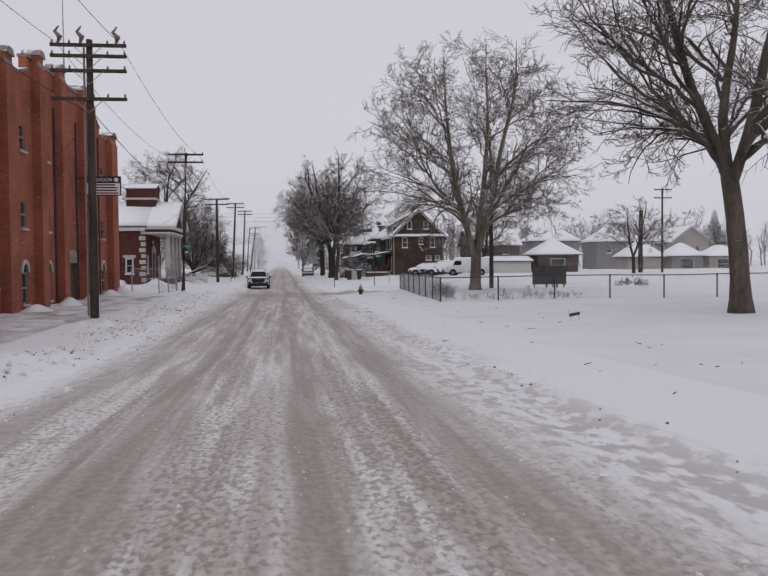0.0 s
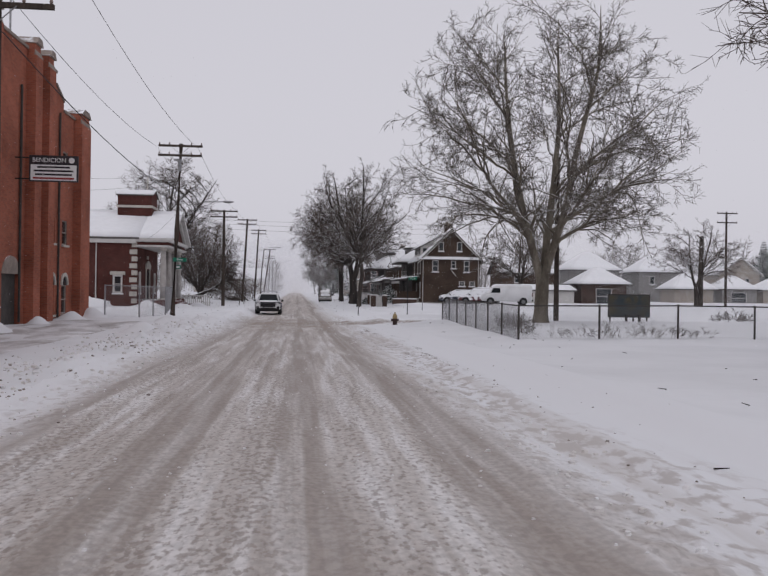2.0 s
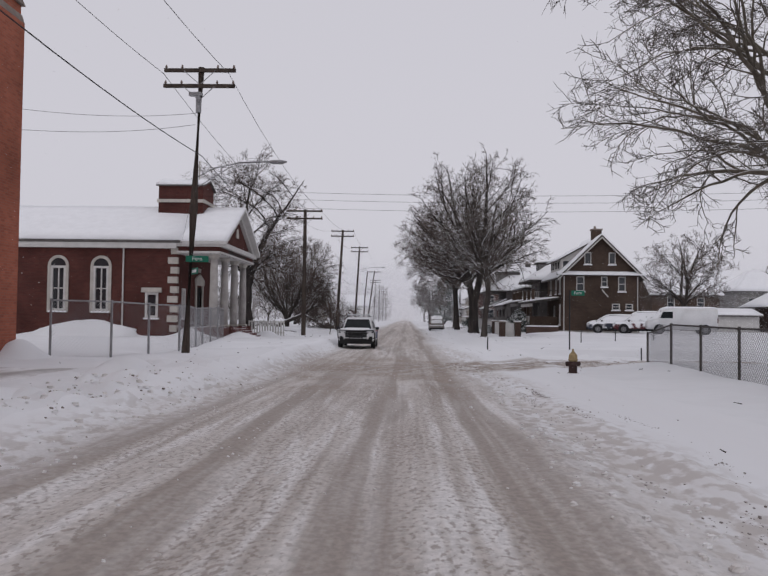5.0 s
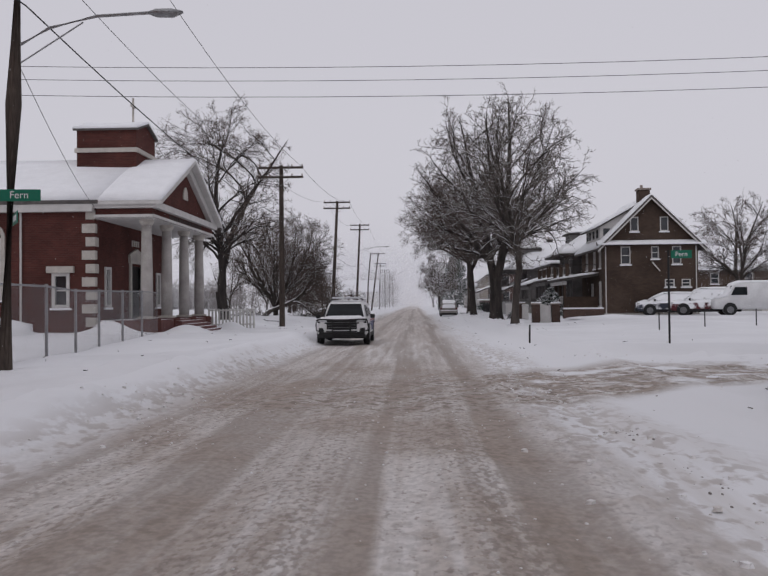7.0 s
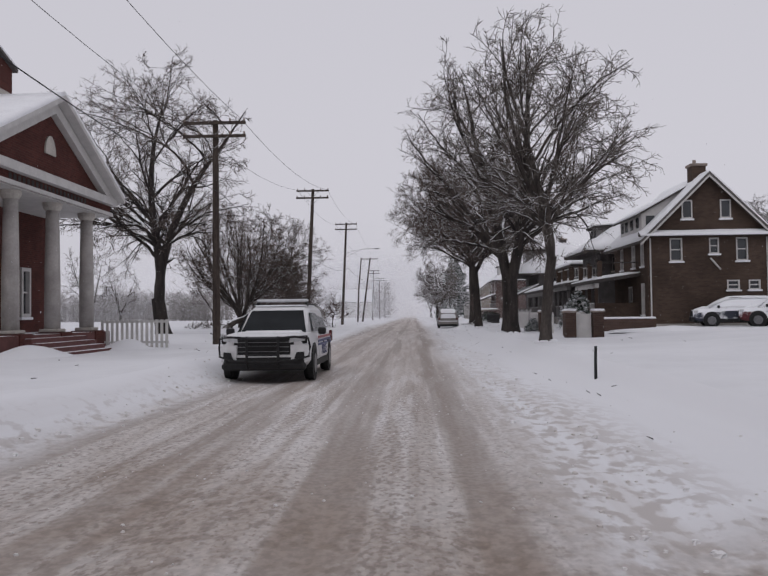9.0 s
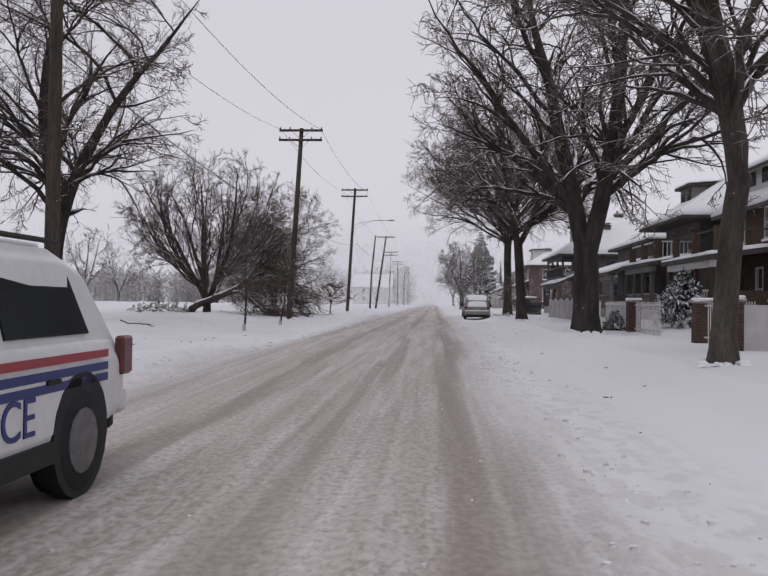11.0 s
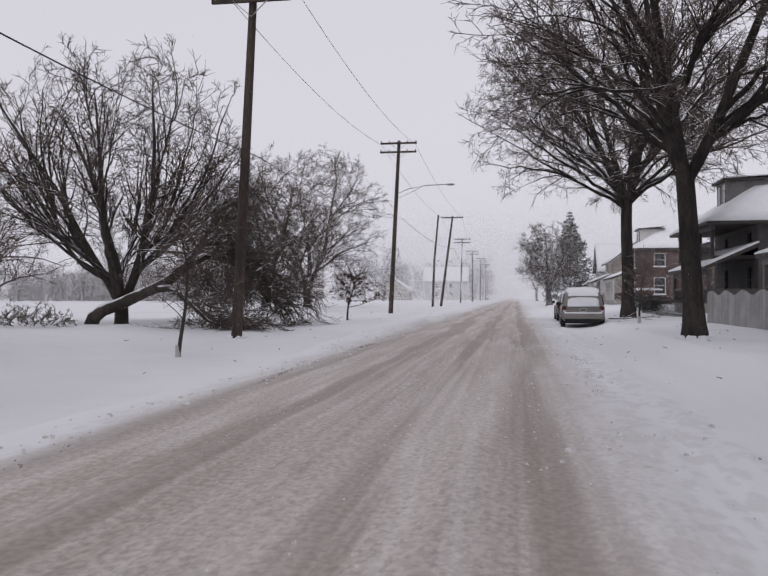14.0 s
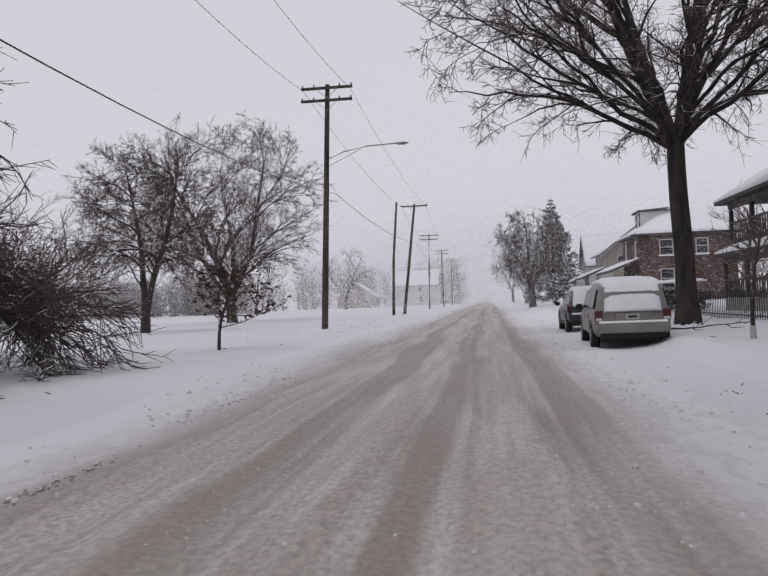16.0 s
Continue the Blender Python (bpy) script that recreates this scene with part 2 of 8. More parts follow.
DRY_LEAF = mat("dry_leaf", (0.075, 0.04, 0.035), 0.9, vary=0.3, scale=5, spec=0.1)
TREE_GUARD = mat("trunk_guard", (0.45, 0.44, 0.43), 0.6, vary=0.1, scale=5)
LITTER = mat("twig_litter", (0.05, 0.042, 0.038), 0.95, vary=0.4, scale=6, spec=0.1)


# ---- building helpers ----
def box(bm, x0, x1, y0, y1, z0, z1, bevel=0.0):
    vs = [bm.verts.new((x, y, z)) for z in (z0, z1) for x, y in ((x0, y0), (x1, y0), (x1, y1), (x0, y1))]
    fs = [bm.faces.new([vs[i] for i in f]) for f in ((3, 2, 1, 0), (4, 5, 6, 7), (0, 1, 5, 4), (1, 2, 6, 5), (2, 3, 7, 6), (3, 0, 4, 7))]
    if bevel:
        es = list({e for f in fs for e in f.edges})
        bmesh.ops.bevel(bm, geom=es, offset=bevel, segments=1, affect="EDGES")
    return vs


def boxed(*a, bevel=0.0):
    bm = bmesh.new()
    box(bm, *a, bevel=bevel)
    return bm


def prism(bm, poly, axis, a, b):
    """Extrude a polygon: axis 'x' takes (y, z) points, 'y' (x, z), 'z' (x, y)."""
    def at(p, v):
        return {"x": (v, p[0], p[1]), "y": (p[0], v, p[1]), "z": (p[0], p[1], v)}[axis]
    lo, hi = [bm.verts.new(at(p, a)) for p in poly], [bm.verts.new(at(p, b)) for p in poly]
    n = len(poly)
    bm.faces.new(lo[::-1]), bm.faces.new(hi)
    for i in range(n):
        bm.faces.new((lo[i], lo[(i + 1) % n], hi[(i + 1) % n], hi[i]))
    bmesh.ops.recalc_face_normals(bm, faces=bm.faces)
    return bm


def tube(bm, pts, radii, sides=8, cap=True):
    """A round bar through pts."""
    rings = []
    for i, p in enumerate(pts):
        p = Vector(p)
        d = Vector(pts[min(i + 1, len(pts) - 1)]) - Vector(pts[max(i - 1, 0)])
        d.normalize()
        u = d.orthogonal().normalized() if abs(d.z) < 0.999 else Vector((1, 0, 0))
        v = d.cross(u).normalized()
        r = radii[i] if isinstance(radii, (list, tuple)) else radii
        rings.append([bm.verts.new(p + r * (math.cos(2 * math.pi * k / sides) * u + math.sin(2 * math.pi * k / sides) * v)) for k in range(sides)])
    for a, b in zip(rings, rings[1:]):
        off = min(range(sides), key=lambda s: (a[0].co - b[s].co).length)
        for k in range(sides):
            bm.faces.new((a[k], a[(k + 1) % sides], b[(k + 1 + off) % sides], b[(k + off) % sides]))
    if cap:
        bm.faces.new(rings[0][::-1]), bm.faces.new(rings[-1])
    return bm


def tubed(pts, radii, sides=8):
    return tube(bmesh.new(), pts, radii, sides)


def finish(name, bm, material, smooth=False):
    bmesh.ops.recalc_face_normals(bm, faces=bm.faces)
    me = bpy.data.meshes.new(name)
    bm.to_mesh(me)
    bm.free()
    me.materials.append(material)
    if smooth:
        me.polygons.foreach_set("use_smooth", [True] * len(me.polygons))
    return me


def thing(name, label, category, at=(0, 0, 0), rz=0.0, group="", kind=""):
    ob = new(name)
    ob.matrix_world = pose(*at, 0, 0, rz)
    return tagged(ob, label, category, group, kind)


def part(name, bm, material, parent, label="", smooth=False):
    ob = new(name, finish(name, bm, material, smooth))
    ob.parent = parent
    return tagged(ob, label)


def part_data(name, me, parent, label="", at=None):
    ob = new(name, me)
    ob.parent = parent
    if at is not None:
        ob.matrix_basis = at
    return tagged(ob, label)


def solid(name, bm, material, label="", category="", kind="", group="", smooth=False):
    return tagged(new(name, finish(name, bm, material, smooth)), label, category, group, kind)


def raw_mesh(name, verts, faces, material, smooth=False):
    me = bpy.data.meshes.new(name)
    me.from_pydata(verts, [], faces)
    me.materials.append(material)
    if smooth:
        me.polygons.foreach_set("use_smooth", [True] * len(me.polygons))
    me.update()
    return me


# ---- ground ----
ROAD_Y = [-60, 0, 9.4, 19.5, 31.2, 46.8, 58.5, 78, 87.4, 101.5, 117, 600]
ROAD_Z = [0.55, 0.55, 0.35, 0.10, -0.02, -0.20, -0.32, -0.40, -0.37, -0.27, -0.27, -0.27]


def road_z(y):
    return float(np.interp(y, ROAD_Y, ROAD_Z))


def soft(a, b, v):
    t = min(1.0, max(0.0, (v - a) / (b - a)))
    return t * t * (3 - 2 * t)


def side_street(x, y):
    """1 on the snowed side street that leaves towards the east, 0 beside it."""
    return soft(4.0, 5.5, x) * soft(59.5, 60.9, y) * (1 - soft(67.9, 69.2, y)) if x > 4 else 0.0


def rubble(x, y, size):
    """0 to 1: rounded lumps of broken snow with creases between them, some high and some low."""
    d, p = noise.voronoi((x / size, y / (size * 1.25), 0.5))
    return min(1.0, max(0.0, (d[1] - d[0]) * 1.5)) * (0.45 + 0.75 * noise.cell(p[0] * 7.3))


def ground_z(x, y):
    r = road_z(y)
    verge = max(0.02, r - 0.12) + 0.06 * noise.noise((x * 0.12, y * 0.12, 0.3))
    verge += 0.26 * soft(7, 13, x) * soft(74, 86, y) + 0.1 * soft(-9, -12, x)
    # the left verge sags beside the saplings
    verge -= 0.36 * soft(90, 104, y) * (1 - soft(110, 134, y)) * soft(-12.5, -8.5, x) * (1 - soft(-4, -2, x))
    bank = 0.07 * noise.noise((x * 0.45, y * 0.3, 2.0))
    if -8 < x < -3.4 and 0 < y < 110:
        # ploughed-up lumps beside the left lane, thinning out along the road
        patch = soft(-0.3, 0.2, noise.noise((x * 0.5, y * 0.2, 5.0))) * soft(-8.0, -7.0, x) * soft(-3.4, -4.4, x) * (1 - 0.85 * soft(52, 76, y))
        bank += patch * (0.15 * rubble(x, y, 0.5) + 0.1 * rubble(x + 9, y, 0.27))
    if x < -1:
        k = soft(-3.5, -4.6, x)
        ridge = 0.16 * math.exp(-((x + 5.0) / 0.7) ** 2) * (1 - soft(75, 97.5, y)) * (0.6 + 0.8 * noise.noise((x * 0.4, y * 0.25, 7.0)))
    else:
        k = soft(4.0, 5.2 + 3.3 * (1 - soft(58, 68, y)), x)
        ridge = 0.08 * math.exp(-((x - 4.6) / 0.6) ** 2)
    z = r + (verge - r) * k + ridge + bank * k
    s = side_street(x, y)
    z = z * (1 - s) + (r + 0.02) * s
    # wheel ruts and thrown-up slush in the carriageway
    w = (1 - k) * (1 - soft(2.2, 4.0, x))
    z += w * (0.018 * math.sin(x * 5.1 + 0.6 * noise.noise((0.0, y * 0.06, 1.0))) + 0.022 * noise.noise((x * 2.2, y * 0.45, 0.0)))
    if 0.8 < x < 4.2 and 0 < y < 135:
        # churned strip and low plough ridge along the right lane
        patch = soft(0.8, 1.6, x) * (1 - soft(2.6, 3.6, x)) * soft(-0.3, 0.25, noise.noise((x * 0.7, y * 0.25, 3.0))) * (1 - 0.75 * soft(62, 84, y))
        z += patch * (0.05 * rubble(x, y, 0.34) + 0.035 * rubble(x, y + 5, 0.2))
        z += 0.05 * math.exp(-((x - 2.6 - 0.25 * noise.noise((0.0, y * 0.08, 4.0))) / 0.16) ** 2) * (0.5 + noise.noise((x, y * 0.9, 2.0)))
    z += 0.035 * noise.noise((x * 2.4, y * 0.16, 6.0)) * soft(1.6, 2.6, x) * (1 - soft(4.4, 5.4, x))
    z += 0.007 * noise.noise((x * 1.1, y * 0.8, 4.0)) * (1 - w) + s * (0.012 * noise.noise((x * 0.7, y * 1.2, 9.0)) + (0.075 * rubble(x, y, 0.42) if x < 20 and s > 0 else 0.0))
    return z


def steps(spans):
    out = []
    for a, b, d in spans:
        n = max(1, round((b - a) / d))
        out += [a + (b - a) * i / n for i in range(n)]
    return out + [spans[-1][1]]


GX = steps([(-1600, -300, 260), (-300, -60, 30), (-60, -14, 4), (-14, -8, 0.6), (-8, 4.8, 0.125), (4.8, 8, 0.32), (8, 16, 0.8), (16, 60, 4), (60, 300, 30), (300, 1600, 260)])
GY = steps([(-400, -30, 60), (-30, 0, 2), (0, 90, 0.15), (90, 135, 0.2), (135, 160, 0.4), (160, 240, 2), (240, 600, 12), (600, 2600, 250)])
EDGE_L, EDGE_R = min(range(len(GX)), key=lambda i: abs(GX[i] + 4.8)), min(range(len(GX)), key=lambda i: abs(GX[i] - 4.8))


def sheet(name, cols, material):
    verts = [(x, y, ground_z(x, y)) for y in GY for x in cols]
    n = len(cols)
    faces = [(j * n + i, j * n + i + 1, (j + 1) * n + i + 1, (j + 1) * n + i) for j in range(len(GY) - 1) for i in range(n - 1)]
    return verts, faces


left_v, left_f = sheet("l", GX[:EDGE_L + 1], SNOW)
right_v, right_f = sheet("r", GX[EDGE_R:], SNOW)
ROAD = bpy.data.materials.new("slush_road")
ROAD.use_nodes = True


def build_road_material(m):
    """Brown slush in the driven lanes, drawn out along the road, between white snow."""
    nt = m.node_tree
    nd, ln = nt.nodes, nt.links
    b = nd["Principled BSDF"]
    b.inputs["Specular IOR Level"].default_value = 0.3
    geo = nd.new("ShaderNodeNewGeometry")
    sep = nd.new("ShaderNodeSeparateXYZ")
    ln.new(geo.outputs["Position"], sep.inputs[0])

    def math_node(op, a, bb=None, c=None):
        n = nd.new("ShaderNodeMath")
        n.operation = op
        for i, v in enumerate((a, bb, c)):
            if v is None:
                continue
            if isinstance(v, (int, float)):
                n.inputs[i].default_value = v
            else:
                ln.new(v, n.inputs[i])
        return n.outputs[0]

    def noise_at(scale, stretch, detail=5):
        mp = nd.new("ShaderNodeMapping")
        mp.inputs["Scale"].default_value = stretch
        ln.new(geo.outputs["Position"], mp.inputs["Vector"])
        n = nd.new("ShaderNodeTexNoise")
        n.inputs["Scale"].default_value = scale
        n.inputs["Detail"].default_value = detail
        ln.new(mp.outputs[0], n.inputs["Vector"])
        return n.outputs[0]

    def rng(v, a, c, lo=0.0, hi=1.0):
        n = nd.new("ShaderNodeMapRange")
        n.interpolation_type = "SMOOTHSTEP"
        n.inputs[1].default_value, n.inputs[2].default_value, n.inputs[3].default_value, n.inputs[4].default_value = a, c, lo, hi
        ln.new(v, n.inputs[0])
        return n.outputs[0]

    def blend(f, one, two):
        n = nd.new("ShaderNodeMix")
        n.data_type = "RGBA"
        ln.new(f, n.inputs[0])
        for i, v in ((6, one), (7, two)):
            if isinstance(v, tuple):
                n.inputs[i].default_value = (*v, 1)
            else:
                ln.new(v, n.inputs[i])
        return n.outputs[2]

    X, Y = sep.outputs[0], sep.outputs[1]
    wob = noise_at(0.35, (1, 0.25, 1))
    x = math_node("MULTIPLY_ADD", math_node("SUBTRACT", wob, 0.5), 1.3, X)
    lanes = math_node("MULTIPLY", rng(x, -4.3, -3.0), rng(x, 2.2, 0.9))
    # tracks of turning cars: distance from the corner of the side street
    dx = math_node("MINIMUM", math_node("SUBTRACT", X, 10.5), 0.0)
    dy = math_node("MULTIPLY", math_node("SUBTRACT", Y, 55.03), 1.28)
    rad = math_node("SQRT", math_node("ADD", math_node("MULTIPLY", dx, dx), math_node("MULTIPLY", dy, dy)))
    rad = math_node("MULTIPLY_ADD", math_node("SUBTRACT", noise_at(0.3, (1, 1, 1)), 0.5), 2.4, rad)
    turn = math_node("MULTIPLY", math_node("MULTIPLY", rng(rad, 8.4, 9.6), rng(rad, 16.0, 13.6)), math_node("MULTIPLY", rng(Y, 56.2, 58.5), rng(X, -4.2, -2.4)))
    cmb = nd.new("ShaderNodeCombineXYZ")
    ln.new(math_node("MULTIPLY", rad, 2.2), cmb.inputs[0])
    ln.new(math_node("MULTIPLY", math_node("SUBTRACT", X, Y), 0.12), cmb.inputs[1])
    tn = nd.new("ShaderNodeTexNoise")
    tn.inputs["Scale"].default_value, tn.inputs["Detail"].default_value = 1.0, 6
    ln.new(cmb.outputs[0], tn.inputs["Vector"])
    turn_dark = math_node("MULTIPLY", turn, rng(tn.outputs[0], 0.44, 0.62))
    area = math_node("MAXIMUM", lanes, math_node("MULTIPLY", turn, rng(noise_at(0.8, (1, 1, 1), 7), 0.36, 0.5)))
    streaks = noise_at(1.0, (4.2, 0.055, 1), 9)
    patches = noise_at(0.9, (1.5, 0.12, 1), 5)
    blotch = noise_at(0.25, (1, 0.2, 1), 4)
    rut = math_node("SINE", math_node("MULTIPLY_ADD", x, 4.19, 3.67))
    track = rng(math_node("MULTIPLY_ADD", rut, 0.16, math_node("MULTIPLY_ADD", blotch, 0.5, math_node("MULTIPLY", streaks, 0.55))), 0.50, 0.68)
    thin = noise_at(1.0, (8.5, 0.06, 1), 6)
    dirt = rng(math_node("ADD", math_node("MULTIPLY", patches, 0.3), math_node("MULTIPLY_ADD", streaks, 0.35, math_node("MULTIPLY", thin, 0.35))), 0.36, 0.64)
    col = blend(dirt, (0.555, 0.522, 0.5), (0.37, 0.328, 0.3))
    worn = rng(Y, 66.0, 88.0)
    col = blend(math_node("MULTIPLY", worn, rng(blotch, 0.35, 0.6, 0.25, 0.6)), col, (0.43, 0.365, 0.325))
    loose = math_node("SUBTRACT", 1.0, math_node("MULTIPLY", track, 0.75))
    crumb = math_node("MULTIPLY", loose, rng(math_node("MULTIPLY_ADD", patches, 0.35, noise_at(21, (1, 0.5, 1), 5)), 0.66, 0.80))
    white = math_node("MULTIPLY", loose, rng(math_node("MULTIPLY_ADD", blotch, 0.55, noise_at(2.6, (1.8, 0.1, 1), 9)), 0.72, 0.92))
    col = blend(math_node("MULTIPLY", track, 0.8), col, (0.28, 0.238, 0.21))
    col = blend(math_node("MULTIPLY", turn_dark, 0.75), col, (0.255, 0.195, 0.155))
    cross = math_node("MULTIPLY", math_node("MULTIPLY", rng(Y, 46.8, 53.9), rng(Y, 71.8, 64.8)), rng(noise_at(0.55, (1, 0.8, 1), 7), 0.38, 0.6))
    col = blend(math_node("MULTIPLY", cross, 0.6), col, (0.285, 0.22, 0.175))
    junction = math_node("MULTIPLY", rng(Y, 48.0, 55.0), rng(Y, 73.0, 66.0))
    white = math_node("MULTIPLY", white, math_node("SUBTRACT", 1.0, math_node("MULTIPLY", junction, 0.75)))
    white = math_node("MULTIPLY", white, math_node("SUBTRACT", 1.0, math_node("MULTIPLY", worn, 0.55)))
    crumb = math_node("MULTIPLY", crumb, math_node("SUBTRACT", 1.0, math_node("MULTIPLY", worn, 0.5)))
    col = blend(math_node("MULTIPLY", white, 0.78), col, (0.69, 0.675, 0.675))
    col = blend(math_node("MULTIPLY", crumb, 0.6), col, (0.2, 0.16, 0.135))
    mottle = math_node("MULTIPLY", math_node("MULTIPLY", turn, math_node("SUBTRACT", 1.0, math_node("MULTIPLY", lanes, 0.85))), rng(noise_at(3.4, (0.9, 0.7, 1), 9), 0.47, 0.66))
    col = blend(math_node("MULTIPLY", mottle, 0.7), col, (0.70, 0.69, 0.695))
    specks = math_node("MULTIPLY", math_node("MAXIMUM", turn, math_node("MULTIPLY", cross, 0.6)), rng(noise_at(6.5, (1, 0.7, 1), 9), 0.5, 0.62))
    col = blend(math_node("MULTIPLY", specks, 0.85), col, (0.17, 0.13, 0.10))
    # churned, dirty snow thrown up on both sides of the driven lanes
    side = math_node("MAXIMUM", math_node("MULTIPLY", rng(x, 0.7, 1.5), rng(x, 3.3, 2.2)), math_node("MULTIPLY", rng(x, -4.6, -3.7), rng(x, -2.4, -3.3)))
    side = math_node("MULTIPLY", side, rng(Y, 66.0, 86.0, 1.0, 0.3))
    soil = math_node("MULTIPLY", rng(math_node("MULTIPLY_ADD", patches, 0.4, noise_at(6.0, (1, 0.5, 1), 9)), 0.66, 0.8), side)
    snowy = blend(math_node("MULTIPLY", soil, 0.6), (0.735, 0.74, 0.765), (0.3, 0.25, 0.22))
    snowy = blend(math_node("MULTIPLY", side, rng(noise_at(1.1, (2.4, 0.1, 1), 7), 0.4, 0.66, 0.0, 0.6)), snowy, (0.52, 0.485, 0.465))
    col = blend(area, snowy, col)
    grain = rng(noise_at(18, (1, 0.7, 1), 5), 0.35, 0.65, 0.88, 1.1)
    sc = nd.new("ShaderNodeVectorMath")
    sc.operation = "SCALE"
    ln.new(col, sc.inputs[0])
    ln.new(blend(area, (1.0, 1.0, 1.0), grain), sc.inputs["Scale"])
    ln.new(sc.outputs[0], b.inputs["Base Color"])
    ln.new(rng(area, 0.0, 1.0, 0.8, 0.62), b.inputs["Roughness"])
    bp = nd.new("ShaderNodeBump")
    bp.inputs["Distance"].default_value = 0.05
    ln.new(math_node("MULTIPLY_ADD", math_node("MULTIPLY", area, loose), math_node("MULTIPLY_ADD", worn, -0.22, 0.42), 0.06), bp.inputs["Strength"])
    ln.new(math_node("ADD", noise_at(5.0, (1, 0.6, 1), 7), math_node("MULTIPLY", streaks, 0.8)), bp.inputs["Height"])
    ln.new(bp.outputs[0], b.inputs["Normal"])


build_road_material(ROAD)
shift = len(left_v)
tagged(new("ground", raw_mesh("ground", left_v + right_v, left_f + [tuple(i + shift for i in f) for f in right_f], SNOW, True)),
       "snow-covered verges, lawns and fields beside the road", "ground", kind="structure")
road_v, road_f = sheet("road", GX[EDGE_L:EDGE_R + 1], ROAD)
tagged(new("road", raw_mesh("road", road_v, road_f, ROAD, True)), "straight road of brown slush and rutted snow between white edges", "road", kind="structure")

sx, sy = steps([(1.6, 12, 0.4), (12, 60, 2.0), (60, 300, 20.0)]), steps([(59.63, 69.15, 0.25)])
sv = [(x, y, ground_z(x, y) + 0.05 * soft(1.6, 3.2, x) * soft(59.63, 61.2, y) * (1 - soft(67.75, 69.15, y)) - 0.03) for y in sy for x in sx]
sn = len(sx)
tagged(new("side_road", raw_mesh("side_road", sv, [(j * sn + i, j * sn + i + 1, (j + 1) * sn + i + 1, (j + 1) * sn + i) for j in range(len(sy) - 1) for i in range(sn - 1)], ROAD, True)),
       "side street of churned brown snow joining the road", "road", kind="structure")

# ---- trees ----
class Tubes:
    """Collects tapering round branches into plain lists."""
    def __init__(self):
        self.v, self.f = [], []

    def add(self, pts, radii, sides):
        base = len(self.v)
        n = len(pts)
        for i in range(n):
            a, b = pts[max(0, i - 1)], pts[min(n - 1, i + 1)]
            d = (b - a).normalized()
            u = d.cross(Vector((0.31, 0.87, 0.38)))
            if u.length < 1e-4:
                u = d.orthogonal()
            u.normalize()
            w = d.cross(u)
            p, r = pts[i], radii[i]
            for k in range(sides):
                q = 2 * math.pi * k / sides
                self.v.append(tuple(p + u * (r * math.cos(q)) + w * (r * math.sin(q))))
        for i in range(n - 1):
            for k in range(sides):
                k2 = (k + 1) % sides
                self.f.append((base + i * sides + k, base + i * sides + k2, base + (i + 1) * sides + k2, base + (i + 1) * sides + k))


def branch(rng, start, way, length, r0, r1, n, wander, lift):
    """A crooked line from start that meanders; lift bends it up (or down)."""
    pts, radii, p, d = [start.copy()], [r0], start.copy(), way.normalized()
    bend = Vector((0, 0, 0))
    for i in range(n):
        bend = bend * 0.45 + Vector((rng.gauss(0, wander), rng.gauss(0, wander), rng.gauss(0, wander * 0.7)))
        d = d + bend + Vector((0, 0, lift))
        d.normalize()
        p = p + d * (length / n)
        pts.append(p.copy())
        radii.append(r0 + (r1 - r0) * (i + 1) / n)
    return pts, radii, d


def along(pts, t):
    s = t * (len(pts) - 1)
    i = min(int(s), len(pts) - 2)
    return pts[i].lerp(pts[i + 1], s - i), (pts[i + 1] - pts[i]).normalized()


def turned(rng, d, angle):
    """d tipped by angle degrees to a random side."""
    u = d.orthogonal().normalized()
    u = Matrix.Rotation(rng.uniform(0, 2 * math.pi), 3, d) @ u
    return (d * math.cos(radians(angle)) + u * math.sin(radians(angle))).normalized()


